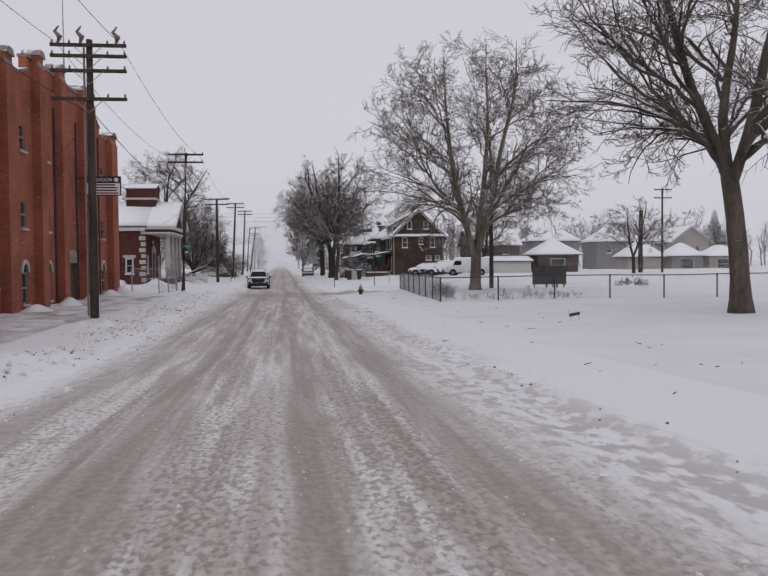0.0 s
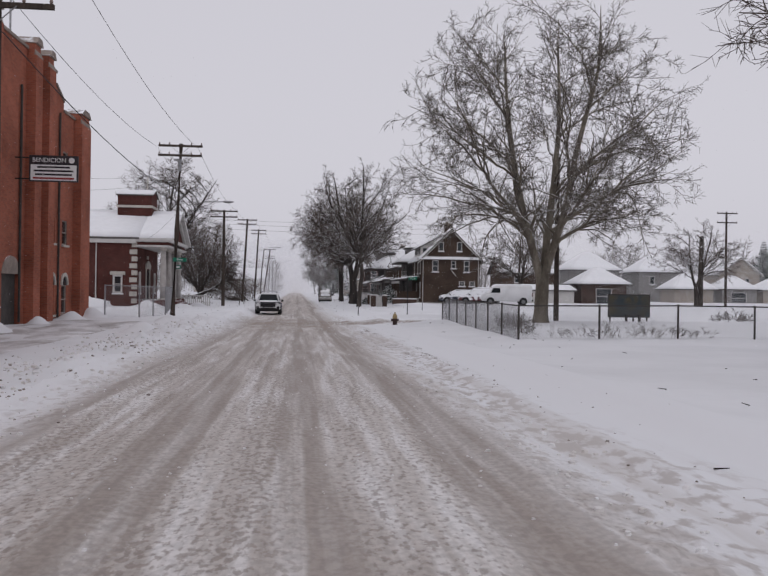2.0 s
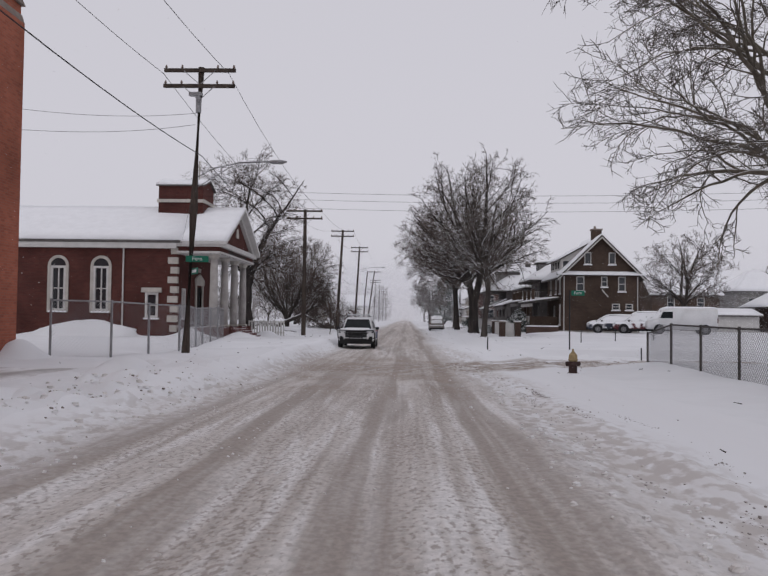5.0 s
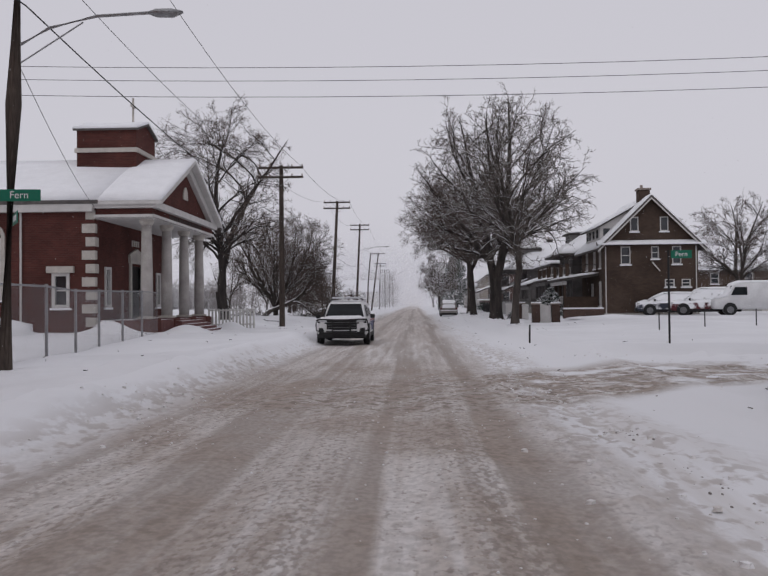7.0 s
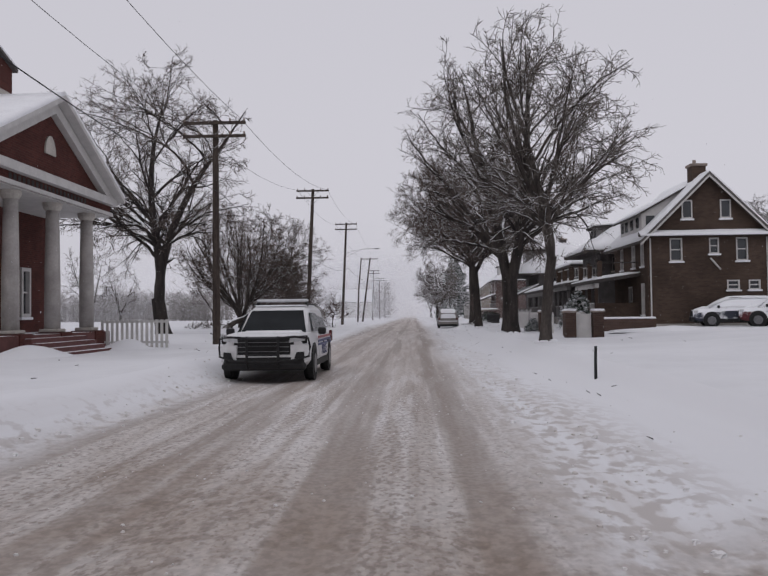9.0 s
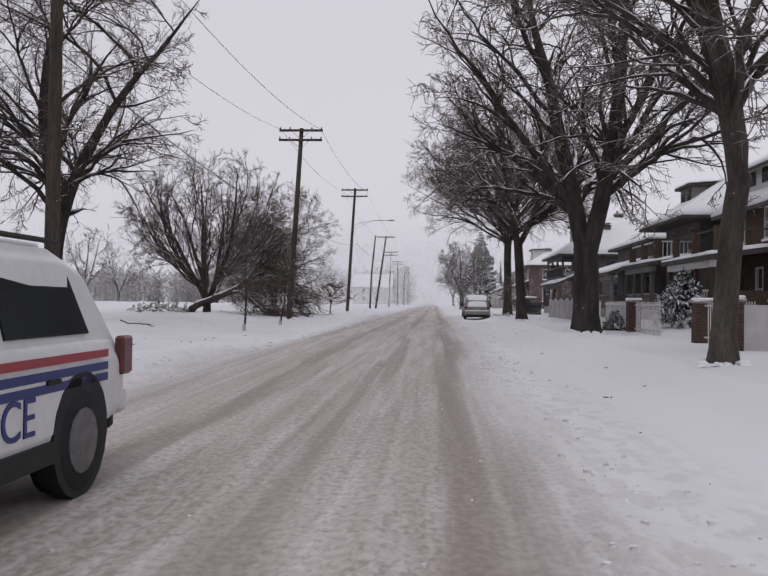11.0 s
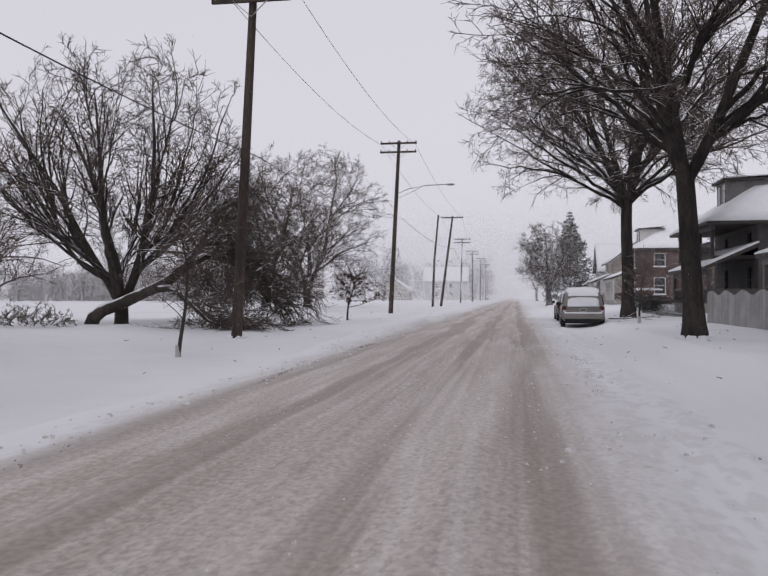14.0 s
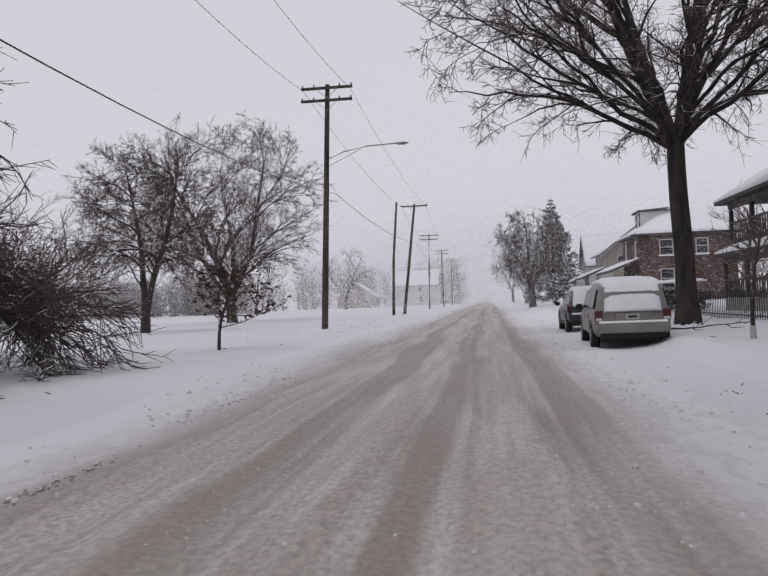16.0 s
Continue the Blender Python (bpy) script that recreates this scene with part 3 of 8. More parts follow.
def tree(at, height, spread, trunk_r, fork, seed, label, stems=1, limbs=7, counts=(9, 8, 5), lift=(0.02, -0.02), rise=(0.4, 0.9), low=-0.55,
         bark=None, twig=None, lean=(0, 0), name="tree", twig_r=0.012, stem_tilt=14, group="", start=0.12):
    """A bare tree: flared trunk, stems, limbs that fill an uneven round crown, branches and twigs."""
    rng = random.Random(seed)
    bark, twig = bark or BARK, twig or TWIG
    root = thing(name, label, "tree", at, group=group)
    trunk, fine = Tubes(), Tubes()
    reach = height - fork
    mid = Vector((lean[0] * height, lean[1] * height, fork + reach * 0.45))
    semi = Vector((spread, spread, reach * 0.56))

    def room(p, d):
        """How far it is from p along d to the edge of the crown."""
        o = Vector([(p[i] - mid[i]) / semi[i] for i in range(3)])
        w = Vector([d[i] / semi[i] for i in range(3)])
        a, b2, c = w.dot(w), o.dot(w), o.dot(o) - 1
        disc = b2 * b2 - a * c
        return max(0.5, (-b2 + math.sqrt(disc)) / a) if disc > 0 else 0.8
    pts, rad, d = branch(rng, Vector((0, 0, -0.25)), Vector((lean[0], lean[1], 1)), fork + 0.25, trunk_r, trunk_r * 0.86, 7, 0.03, 0.05)
    rad[0] *= 1.5
    rad[1] *= 1.14
    trunk.add(pts, rad, 14)
    top = pts[-1] - d * (trunk_r * 1.1)
    turn = rng.uniform(0, 6.28)
    mains, tubes, heads = [], [], []

    def reaching(p, d, goal, n, sway):
        """A swaying line that leaves p along d and arches over to goal."""
        L = (goal - p).length
        c, off, out = p + d * (0.45 * L), Vector((0, 0, 0)), []
        for i in range(n + 1):
            u = i / n
            off = off * 0.86 + Vector([rng.gauss(0, sway * L / n) for _ in range(3)]) if i else off
            out.append(p * (1 - u) ** 2 + c * (2 * u * (1 - u)) + goal * u * u + off)
        return out, L
    for k in range(stems):
        q = turn + 6.28 * k / stems + rng.uniform(-0.3, 0.3)
        tip = radians(stem_tilt * rng.uniform(0.75, 1.3)) if stems > 1 else radians(rng.uniform(0, 5))
        way = Vector((math.sin(tip) * math.cos(q), math.sin(tip) * math.sin(q), math.cos(tip)))
        r = trunk_r * (0.84, 0.84, 0.66, 0.58, 0.54)[min(stems, 4)]
        L = room(top, way) * 0.97
        pts, rad, _ = branch(rng, top, way, L, r, 0.02, 13, 0.05, 0.03)
        rad = [r * (1 - i / 13) ** 0.8 + 0.012 for i in range(14)]
        stem = Tubes()
        tubes.append(stem)
        stem.add(pts, rad, 9)
        mains.append((pts, rad, L, stem, 1.0))
        heads.append((pts, r, Vector((math.cos(q), math.sin(q), 0))))
    for i in range(limbs):
        # goals spread evenly over the edge of the crown
        h = low + (0.93 - low) * (i + 0.5) / limbs
        q = i * 2.39996 + turn + rng.uniform(-0.25, 0.25)
        ring = math.sqrt(max(0.0, 1 - h * h))
        e = Vector((ring * math.cos(q), ring * math.sin(q), h)) * rng.uniform(0.78, 1.0)
        goal = mid + Vector([e[j] * semi[j] for j in range(3)])
        pts, r, _ = max(heads, key=lambda c: c[2].x * math.cos(q) + c[2].y * math.sin(q) + rng.uniform(0, 0.5))
        flat = math.hypot(goal.x - top.x, goal.y - top.y)
        zs = goal.z - flat * rng.uniform(*rise)
        t = min(0.85, max(start + rng.uniform(0, 0.08), (zs - top.z) / max(0.1, pts[-1].z - top.z)))
        p, dd = along(pts, t)
        rr = max(0.028, r * (1 - t) ** 0.9 * rng.uniform(0.4, 0.62))
        out = Vector((goal.x - p.x, goal.y - p.y, 0)).normalized()
        bp, L2 = reaching(p, (dd * 0.75 + out * 0.6).normalized(), goal, 13, 0.1)
        br = [rr * (1 - j / 13) ** 0.85 + 0.012 for j in range(14)]
        limb = Tubes()
        tubes.append(limb)
        limb.add(bp, br, 7)
        mains.append((bp, br, L2, limb, 0.8))
        for j in range(3 if L2 > 3 else 1):
            t2 = rng.uniform(0.2, 0.62)
            p3, d3 = along(bp, t2)
            e2 = e + Vector([rng.gauss(0, 0.25) for _ in range(3)])
            e2 = e2 * min(1.0, 1.0 / e2.length)
            side = mid + Vector([e2[m] * semi[m] for m in range(3)])
            sp, L3 = reaching(p3, d3, p3 + (side - p3) * rng.uniform(0.7, 0.95), 9, 0.12)
            sr = [(rr * (1 - t2) * 0.75 + 0.006) * (1 - m / 9) + 0.01 for m in range(10)]
            limb.add(sp, sr, 6)
            mains.append((sp, sr, L3, limb, 0.6))
    seconds = []
    for pts, rad, L, limb, share in mains:
        n = max(3, round(counts[0] * share * min(1.3, 0.45 + L / 8)))
        for i in range(n):
            t = min(0.99, 0.16 + 0.84 * ((i + rng.random()) / n) ** 0.8)
            p, dd = along(pts, t)
            rr = max(0.013, (rad[0] * (1 - t) + 0.012) * rng.uniform(0.35, 0.6))
            way2 = turned(rng, dd, rng.uniform(25, 62))
            l2 = min(room(p, way2) + 0.3, 2.6, 0.36 * L * (1.15 - 0.6 * t) + 0.8) * rng.uniform(0.65, 1.05)
            bp, br, _ = branch(rng, p, way2, l2, rr, 0.01, 6, 0.13, lift[0])
            limb.add(bp, br, 4)
            seconds.append((bp, br, l2))
    thirds = []
    for pts, rad, L in seconds:
        for i in range(counts[1]):
            t = 0.12 + 0.87 * (i + rng.random()) / counts[1]
            p, dd = along(pts, min(t, 0.99))
            l3 = min(1.1, max(0.4, L * rng.uniform(0.25, 0.45)))
            bp, br, _ = branch(rng, p, turned(rng, dd, rng.uniform(25, 65)), l3, max(twig_r, rad[0] * 0.26 * (1 - t) + 0.005), twig_r * 0.7, 3, 0.19, lift[1])
            fine.add(bp, br, 3)
            thirds.append((bp, l3))
    for pts, L in thirds:
        for i in range(counts[2]):
            p, dd = along(pts, rng.uniform(0.15, 1.0))
            bp, br, _ = branch(rng, p, turned(rng, dd, rng.uniform(25, 65)), max(0.22, L * rng.uniform(0.3, 0.6)), twig_r * 0.8, twig_r * 0.4, 1, 0.3, lift[1])
            fine.add(bp, br, 3)
    part_data("trunk", raw_mesh("trunk", trunk.v, trunk.f, bark, True), root)
    for limb in tubes:
        part_data("limb", raw_mesh("limb", limb.v, limb.f, bark, True), root)
    tagged(part_data("crown", raw_mesh("crown", fine.v, fine.f, twig), root), kind="stuff")
    return root


def G(x, y, dz=0.0):
    return (x, y, ground_z(x, y) + dz)


tree(G(15.9, 28.57), 17.5, 8.4, 0.36, 5.0, 11, "large bare sycamore with mottled brown bark on the snowy lawn", limbs=32, bark=SYCAMORE_DARK, twig=TWIG, counts=(6, 7, 4), lift=(0.01, -0.01), stems=3, stem_tilt=24, start=0.06, low=-0.7)
tree(G(12.6, 56.27), 17.8, 8.5, 0.4, 2.4, 26, "bare sycamore with three pale stems behind the chain-link fence", limbs=36, bark=SYCAMORE, twig=TWIG_GREY, counts=(7, 8, 5), lift=(0.02, 0.0), stems=3, stem_tilt=13, start=0.14, low=-0.6, rise=(0.2, 0.8))
tree(G(5.2, 89.76), 11.9, 3.9, 0.205, 3.1, 31, "slender bare street tree forking low above the snow", limbs=16, counts=(6, 7, 4), stems=2, stem_tilt=11, twig=TWIG_GREY, rise=(0.8, 1.8))
tree(G(5.65, 104.27), 16.4, 6.8, 0.46, 2.9, 47, "huge old street tree with a burred trunk and heavy dark limbs", limbs=24, bark=BARK_BIG, counts=(6, 7, 4), stems=2, stem_tilt=13, lift=(0.01, -0.02), rise=(0.6, 1.4))
tree(G(5.3, 121.37), 13.4, 6.2, 0.27, 4.3, 53, "bare street tree with a straight trunk and dense twiggy crown", limbs=26, bark=BARK_BIG, counts=(6, 8, 5), stems=3, stem_tilt=22, group="vase-shaped street trees", twig_r=0.011, low=-0.65, rise=(0.8, 1.6))
tree(G(6.4, 142.83), 17.2, 8.8, 0.33, 6.0, 59, "bare vase-shaped elm at the kerb", limbs=32, bark=BARK_BIG, counts=(6, 7, 5), stems=4, stem_tilt=20, lift=(-0.015, -0.04), group="vase-shaped street trees", start=0.02, low=-0.62, rise=(0.5, 1.0))
tree(G(-14.5, 108.5), 17.0, 6.6, 0.45, 2.2, 61, "twin-stemmed bare tree behind the white railing", limbs=26, bark=BARK_BIG, counts=(6, 7, 5), stems=2, stem_tilt=12, lean=(-0.08, 0.0), start=0.2, low=-0.5, rise=(0.5, 1.2))
tree(G(-13.9, 127.69), 10.6, 5.2, 0.27, 0.9, 67, "spreading bare tree with a fallen limb at its foot", limbs=26, counts=(6, 6, 4), stems=5, stem_tilt=26, lift=(0.03, 0.02), rise=(1.4, 2.4), low=-0.3)
tree(G(-16.5, 153.76), 9.3, 4.3, 0.26, 0.7, 71, "two-trunked bare tree on the snowy field", limbs=24, counts=(7, 8, 5), lift=(0.0, 0.0), stems=2, stem_tilt=10, start=0.3, low=-0.4, rise=(0.0, 0.5))
tree(G(-18.8, 174.68), 15.6, 7.8, 0.4, 2.2, 73, "round-crowned bare tree on the snowy field", limbs=32, counts=(6, 8, 5), stems=4, stem_tilt=30, lift=(0.02, 0.02), rise=(0.3, 0.8), low=-0.5)
tree(G(30.5, 124.88), 11.0, 5.5, 0.32, 2.2, 79, "bare tree behind the brown brick house", limbs=20, counts=(5, 6, 4), stems=3, stem_tilt=22, twig_r=0.016)
tree(G(4.9, 206.05), 10.8, 4.1, 0.38, 2.2, 83, "dense bare street tree beside a tall spruce", limbs=22, counts=(6, 6, 4), stems=3, stem_tilt=20, twig_r=0.024)
tree(G(43.5, 99.9), 9.5, 5.0, 0.22, 2.4, 89, "small bare tree among the back yards", limbs=14, counts=(5, 6, 4), stems=2, stem_tilt=20, twig_r=0.014)

# street trees of the far end of the road and woods behind the yards
FAR_TREE = tree((52, 184.2, 0.0), 13, 5.0, 0.3, 2.0, 97, "bare tree far off behind the roofs", limbs=10, counts=(4, 5, 2), stems=3, stem_tilt=18, twig_r=0.03, group="distant bare trees")
rng = random.Random(5)
for x, y in ((34, 181.08), (74, 195.12), (90, 177.95), (108, 204.49), (126, 190.44), (60, 210.73), (27.5, 216), (6.5, 249.76), (7.2, 274.74), (5.8, 304.39), (22, 234.15), (40, 241.95), (-34, 234.15), (-48, 257.56), (-72, 261.47),
             (-30, 288.78), (-78, 257.56), (-95, 234.15), (-110, 269.27), (150, 202.93), (170, 218.54)):
    copy_thing(FAR_TREE, Matrix.Translation((x, y, 0.0)) @ Matrix.Rotation(rng.uniform(0, 6.28), 4, "Z") @ Matrix.Scale(rng.uniform(0.75, 1.15) * (1.3 if x < -55 else 1.0), 4))


def sapling(at, height, seed, label, guard=True, wide=1.0):
    rng = random.Random(seed)
    root = thing("sapling", label, "sapling", at, group="saplings on the verge")
    stem, fine = Tubes(), Tubes()
    pts, rad, _ = branch(rng, Vector((0, 0, -0.1)), Vector((0, 0, 1)), height, 0.052, 0.014, 8, 0.05, 0.06)
    stem.add(pts, rad, 8)
    for i in range(34):
        t = rng.uniform(0.3, 0.97)
        q, d = along(pts, t)
        bp, br, _ = branch(rng, q, turned(rng, d, rng.uniform(35, 80)), wide * height * rng.uniform(0.36, 0.58) * (1.2 - 0.6 * t), 0.017, 0.007, 6, 0.13, 0.02)
        fine.add(bp, br, 4)
        for j in range(8):
            q2, d2 = along(bp, rng.uniform(0.2, 1))
            b2, r2, _ = branch(rng, q2, turned(rng, d2, rng.uniform(25, 60)), height * rng.uniform(0.06, 0.16), 0.007, 0.004, 3, 0.15, 0.0)
            fine.add(b2, r2, 3)
    part_data("stem", raw_mesh("stem", stem.v, stem.f, BARK, True), root)
    tagged(part_data("crown", raw_mesh("crown", fine.v, fine.f, TWIG), root), kind="stuff")
    if not guard:
        lv, lf = [], []
        for i in range(1300):
            p = Vector(fine.v[rng.randrange(len(fine.v))])
            if p.z > height * 0.95:
                continue
            b0 = len(lv)
            for k in range(3):
                lv.append(tuple(p + Vector((rng.gauss(0, 0.05), rng.gauss(0, 0.05), rng.gauss(0, 0.035)))))
            lf.append((b0, b0 + 1, b0 + 2))
        tagged(part_data("leaves", raw_mesh("leaves", lv, lf, DRY_LEAF), root), "dry brown leaves", kind="stuff")
    if guard:
        part("trunk_guard", tubed([(0, 0, -0.05), (0, 0, 0.14), (0, 0, 0.28)], [0.075, 0.07, 0.068], 10), TREE_GUARD, root, "white plastic trunk guard")
    return root


sapling(G(-7.24, 109.58), 3.4, 1, "bare sapling with a white trunk guard in the snow")
sapling(G(-7.2, 117.31), 3.3, 2, "thin bare sapling with a white trunk guard in the snow")
sapling(G(-7.2, 137.06), 2.35, 3, "small bushy sapling holding brown leaves", False, 1.45)
sapling(G(5.7, 134.01), 2.6, 4, "young street tree with a pale trunk guard in the snow")


def shrub_mass(name, at, size, seed, label, material, n=420, up=0.5, category="bush", thick=1.0):
    """A tangle of thin stems filling an uneven mound."""
    rng = random.Random(seed)
    t = Tubes()
    sx, sy, sz = size
    for i in range(n):
        q, r = rng.uniform(0, 6.28), rng.random() ** 0.5
        p = Vector((sx * r * 0.75 * math.cos(q), sy * r * 0.75 * math.sin(q), rng.uniform(0, 0.35) * sz))
        d = Vector((math.cos(q) * r * 0.9 + rng.gauss(0, 0.45), math.sin(q) * r * 0.9 + rng.gauss(0, 0.45), up + rng.random()))
        L = sz * rng.uniform(0.35, 0.75) * (1.1 - 0.5 * r)
        bp, br, _ = branch(rng, p, d, L, 0.022 * thick, 0.008 * thick, 6, 0.24, 0.02)
        t.add(bp, br, 3)
        for j in range(6):
            a, dd = along(bp, rng.uniform(0.2, 1))
            b2, r2, _ = branch(rng, a, turned(rng, dd, rng.uniform(25, 75)), L * rng.uniform(0.15, 0.4), 0.012 * thick, 0.006 * thick, 3, 0.26, 0.0)
            t.add(b2, r2, 3)
            for k in range(2):
                a3, d3 = along(b2, rng.uniform(0.2, 1))
                b3, r3, _ = branch(rng, a3, turned(rng, d3, rng.uniform(25, 75)), L * rng.uniform(0.08, 0.18), 0.008 * thick, 0.005 * thick, 2, 0.26, 0.0)
                t.add(b3, r3, 3)
    ob = new(name, raw_mesh(name, t.v, t.f, material))
    ob.matrix_world = Matrix.Translation(at)
    return tagged(ob, label, category, kind="stuff")


shrub_mass("thicket", G(-12.2, 133.86), (1.8, 2.4, 5.0), 22, "tall dark thicket behind the fallen branches", TWIG, 250, 0.7, "thicket", 0.75)
shrub_mass("brush_pile", G(-10.0, 127.85), (2.2, 1.8, 0.8), 25, "heap of broken branches lying on the snow", TWIG, 90, -0.1, "brush pile")
shrub_mass("brush_pile", G(-15.8, 124.26), (2.3, 1.5, 1.0), 26, "low heap of snowy broken branches", TWIG_GREY, 100, -0.1, "brush pile")
shrub_mass("brush_pile", G(25.5, 59.71), (1.6, 1.0, 0.9), 27, "snow-covered heap of cut branches in the yard", TWIG_GREY, 60, 0.0, "brush pile")
shrub_mass("vine_thicket", G(8.0, 44.64), (0.35, 3.6, 1.1), 28, "bare vines and weeds grown into the chain-link fence", TWIG_GREY, 170, 0.8, "vines", 0.4)
shrub_mass("vine_thicket", G(11.4, 41.13), (4.2, 0.3, 0.7), 29, "dry weeds along the foot of the chain-link fence", TWIG_GREY, 150, 0.8, "weeds", 0.35)

# limb torn from the tree, still leaning on it
rng = random.Random(77)
t = Tubes()
spine = [Vector(p) for p in ((-14.85, 127.12, -0.1), (-14.6, 127.02, 0.4), (-14.2, 126.97, 0.66), (-13.6, 126.97, 0.85), (-12.9, 126.92, 1.15), (-12.2, 126.92, 1.45), (-11.6, 127.02, 1.8), (-11.1, 127.22, 2.3), (-10.75, 127.52, 3.0), (-10.5, 127.92, 3.7), (-10.3, 128.42, 4.5))]
t.add(spine, [0.27, 0.25, 0.23, 0.23, 0.21, 0.2, 0.18, 0.16, 0.12, 0.08, 0.03], 9)
low = [Vector(p) for p in ((-12.3, 126.92, 1.4), (-11.6, 126.72, 1.45), (-11.1, 126.62, 1.2), (-10.6, 126.52, 0.8), (-10.0, 126.42, 0.3), (-9.5, 126.42, 0.12))]
t_low = Tubes()
t_low.add(low, [0.14, 0.13, 0.11, 0.09, 0.06, 0.03], 7)
fork = [Vector(p) for p in ((-11.1, 127.22, 2.2), (-10.6, 127.72, 2.6), (-10.1, 128.52, 2.6), (-9.6, 129.32, 2.1), (-9.2, 130.12, 1.3), (-8.9, 130.72, 0.5))]
t_fork = Tubes()
t_fork.add(fork, [0.13, 0.12, 0.1, 0.08, 0.055, 0.03], 7)
spray = Tubes()


def settled(pts):
    return [Vector((p.x, p.y, max(p.z, ground_z(p.x, p.y) + 0.03))) for p in pts]


for line, n, first in ((spine, 34, 0.72), (fork, 52, 0.2), (low, 20, 0.35)):
    for i in range(n):
        q, d = along(line, rng.uniform(first, 1.0))
        az = radians(rng.uniform(-60, 110))
        way = Vector((math.cos(az), math.sin(az), rng.uniform(-0.25, 0.75))) + d * 0.4
        bp, br, _ = branch(rng, q, way, rng.uniform(0.9, 2.7), 0.034, 0.01, 8, 0.13, -0.06)
        bp = settled(bp)
        spray.add(bp, br, 4)
        for j in range(10):
            q2, d2 = along(bp, rng.uniform(0.15, 1))
            b2, r2, _ = branch(rng, q2, turned(rng, d2, rng.uniform(20, 60)), rng.uniform(0.4, 1.2), 0.014, 0.007, 4, 0.15, -0.04)
            b2 = settled(b2)
            spray.add(b2, r2, 3)
            for k in range(5):
                q3, d3 = along(b2, rng.uniform(0.15, 1))
                b3, r3, _ = branch(rng, q3, turned(rng, d3, rng.uniform(20, 60)), rng.uniform(0.2, 0.5), 0.009, 0.005, 1, 0.15, -0.02)
                spray.add(settled(b3), r3, 3)
fl = thing("fallen_limb", "broken limb leaning from the tree with its crown on the snow", "fallen branch", (0, 0, 0))
for tb in (t, t_low, t_fork):
    part_data("limb", raw_mesh("limb", tb.v, tb.f, BARK, True), fl)
tagged(part_data("crown", raw_mesh("crown", spray.v, spray.f, TWIG_SNOWY), fl), kind="stuff")

def fallen_branch(a, b, r, seed, label):
    rng = random.Random(seed)
    a, b = Vector(a), Vector(b)
    tb = Tubes()
    pts = [a.lerp(b, i / 6) + Vector((rng.gauss(0, 0.05), rng.gauss(0, 0.06), 0.05 + 0.07 * rng.random())) for i in range(7)]
    tb.add(pts, [r * (1 - 0.1 * i) for i in range(7)], 6)
    for i in range(6):
        q, d = along(pts, rng.uniform(0.2, 0.95))
        bp, br, _ = branch(rng, q, turned(rng, d, rng.uniform(25, 60)), (b - a).length * rng.uniform(0.12, 0.3), r * 0.5, r * 0.2, 4, 0.15, -0.05)
        tb.add(settled(bp), br, 4)
    return tagged(new("fallen_branch", raw_mesh("fallen_branch", tb.v, tb.f, BARK, True)), label, "fallen branch", "fallen branches")


fallen_branch(G(-11.2, 106.15), G(-10.0, 106.62), 0.035, 1, "snow-dusted broken branch lying on the field")
fallen_branch(G(5.0, 138.93), G(7.6, 140.18), 0.035, 3, "long broken branch lying on the snow below the trees")

# woods along the far side of the field
rng = random.Random(41)
wd = Tubes()
for i in range(330):
    near = i % 5 > 0
    x, y = (rng.uniform(-185, -48), rng.uniform(263.8, 304.4)) if near else (rng.uniform(-60, -8), rng.uniform(343.4, 390))
    h = rng.uniform(5.0, 9.0) if near else rng.uniform(9, 15)
    p = Vector((x, y, -0.3))
    wd.add([p, p + Vector((rng.gauss(0, 0.4), 0, h * 0.6)), p + Vector((rng.gauss(0, 0.8), 0, h))], [0.2, 0.14, 0.05], 3)
    for k in range(52):
        q = p + Vector((rng.gauss(0, 0.8), 0, h * rng.uniform(0.0, 0.92)))
        az, up_ = rng.uniform(0, 6.28), rng.uniform(0.2, 1.3)
        d = Vector((math.cos(az), math.sin(az), up_)).normalized()
        wd.add([q, q + d * (1.0 + h * rng.uniform(0.08, 0.26))], [0.06, 0.04], 3)
yard = Tubes()
for i in range(150):
    x, y = rng.uniform(24, 165), rng.uniform(176, 222)
    h = rng.uniform(7.5, 12.5)
    p = Vector((x, y, -0.3))
    yard.add([p, p + Vector((rng.gauss(0, 0.4), 0, h * 0.5)), p + Vector((rng.gauss(0, 0.9), 0, h * 0.95))], [0.2, 0.14, 0.04], 4)
    for k in range(46):
        q = p + Vector((rng.gauss(0, 0.35), rng.gauss(0, 0.35), h * rng.uniform(0.25, 0.9)))
        az = rng.uniform(0, 6.28)
        d = Vector((math.cos(az), math.sin(az), rng.uniform(0.3, 1.5))).normalized() * h * rng.uniform(0.08, 0.3)
        yard.add([q, q + d * 0.55 + Vector((0, 0, rng.gauss(0, 0.15))), q + d], [0.05, 0.035, 0.016], 3)
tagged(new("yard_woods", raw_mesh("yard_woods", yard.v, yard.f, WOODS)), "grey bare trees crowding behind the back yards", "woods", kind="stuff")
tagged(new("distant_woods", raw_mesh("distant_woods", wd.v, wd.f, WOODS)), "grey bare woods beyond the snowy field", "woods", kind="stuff")


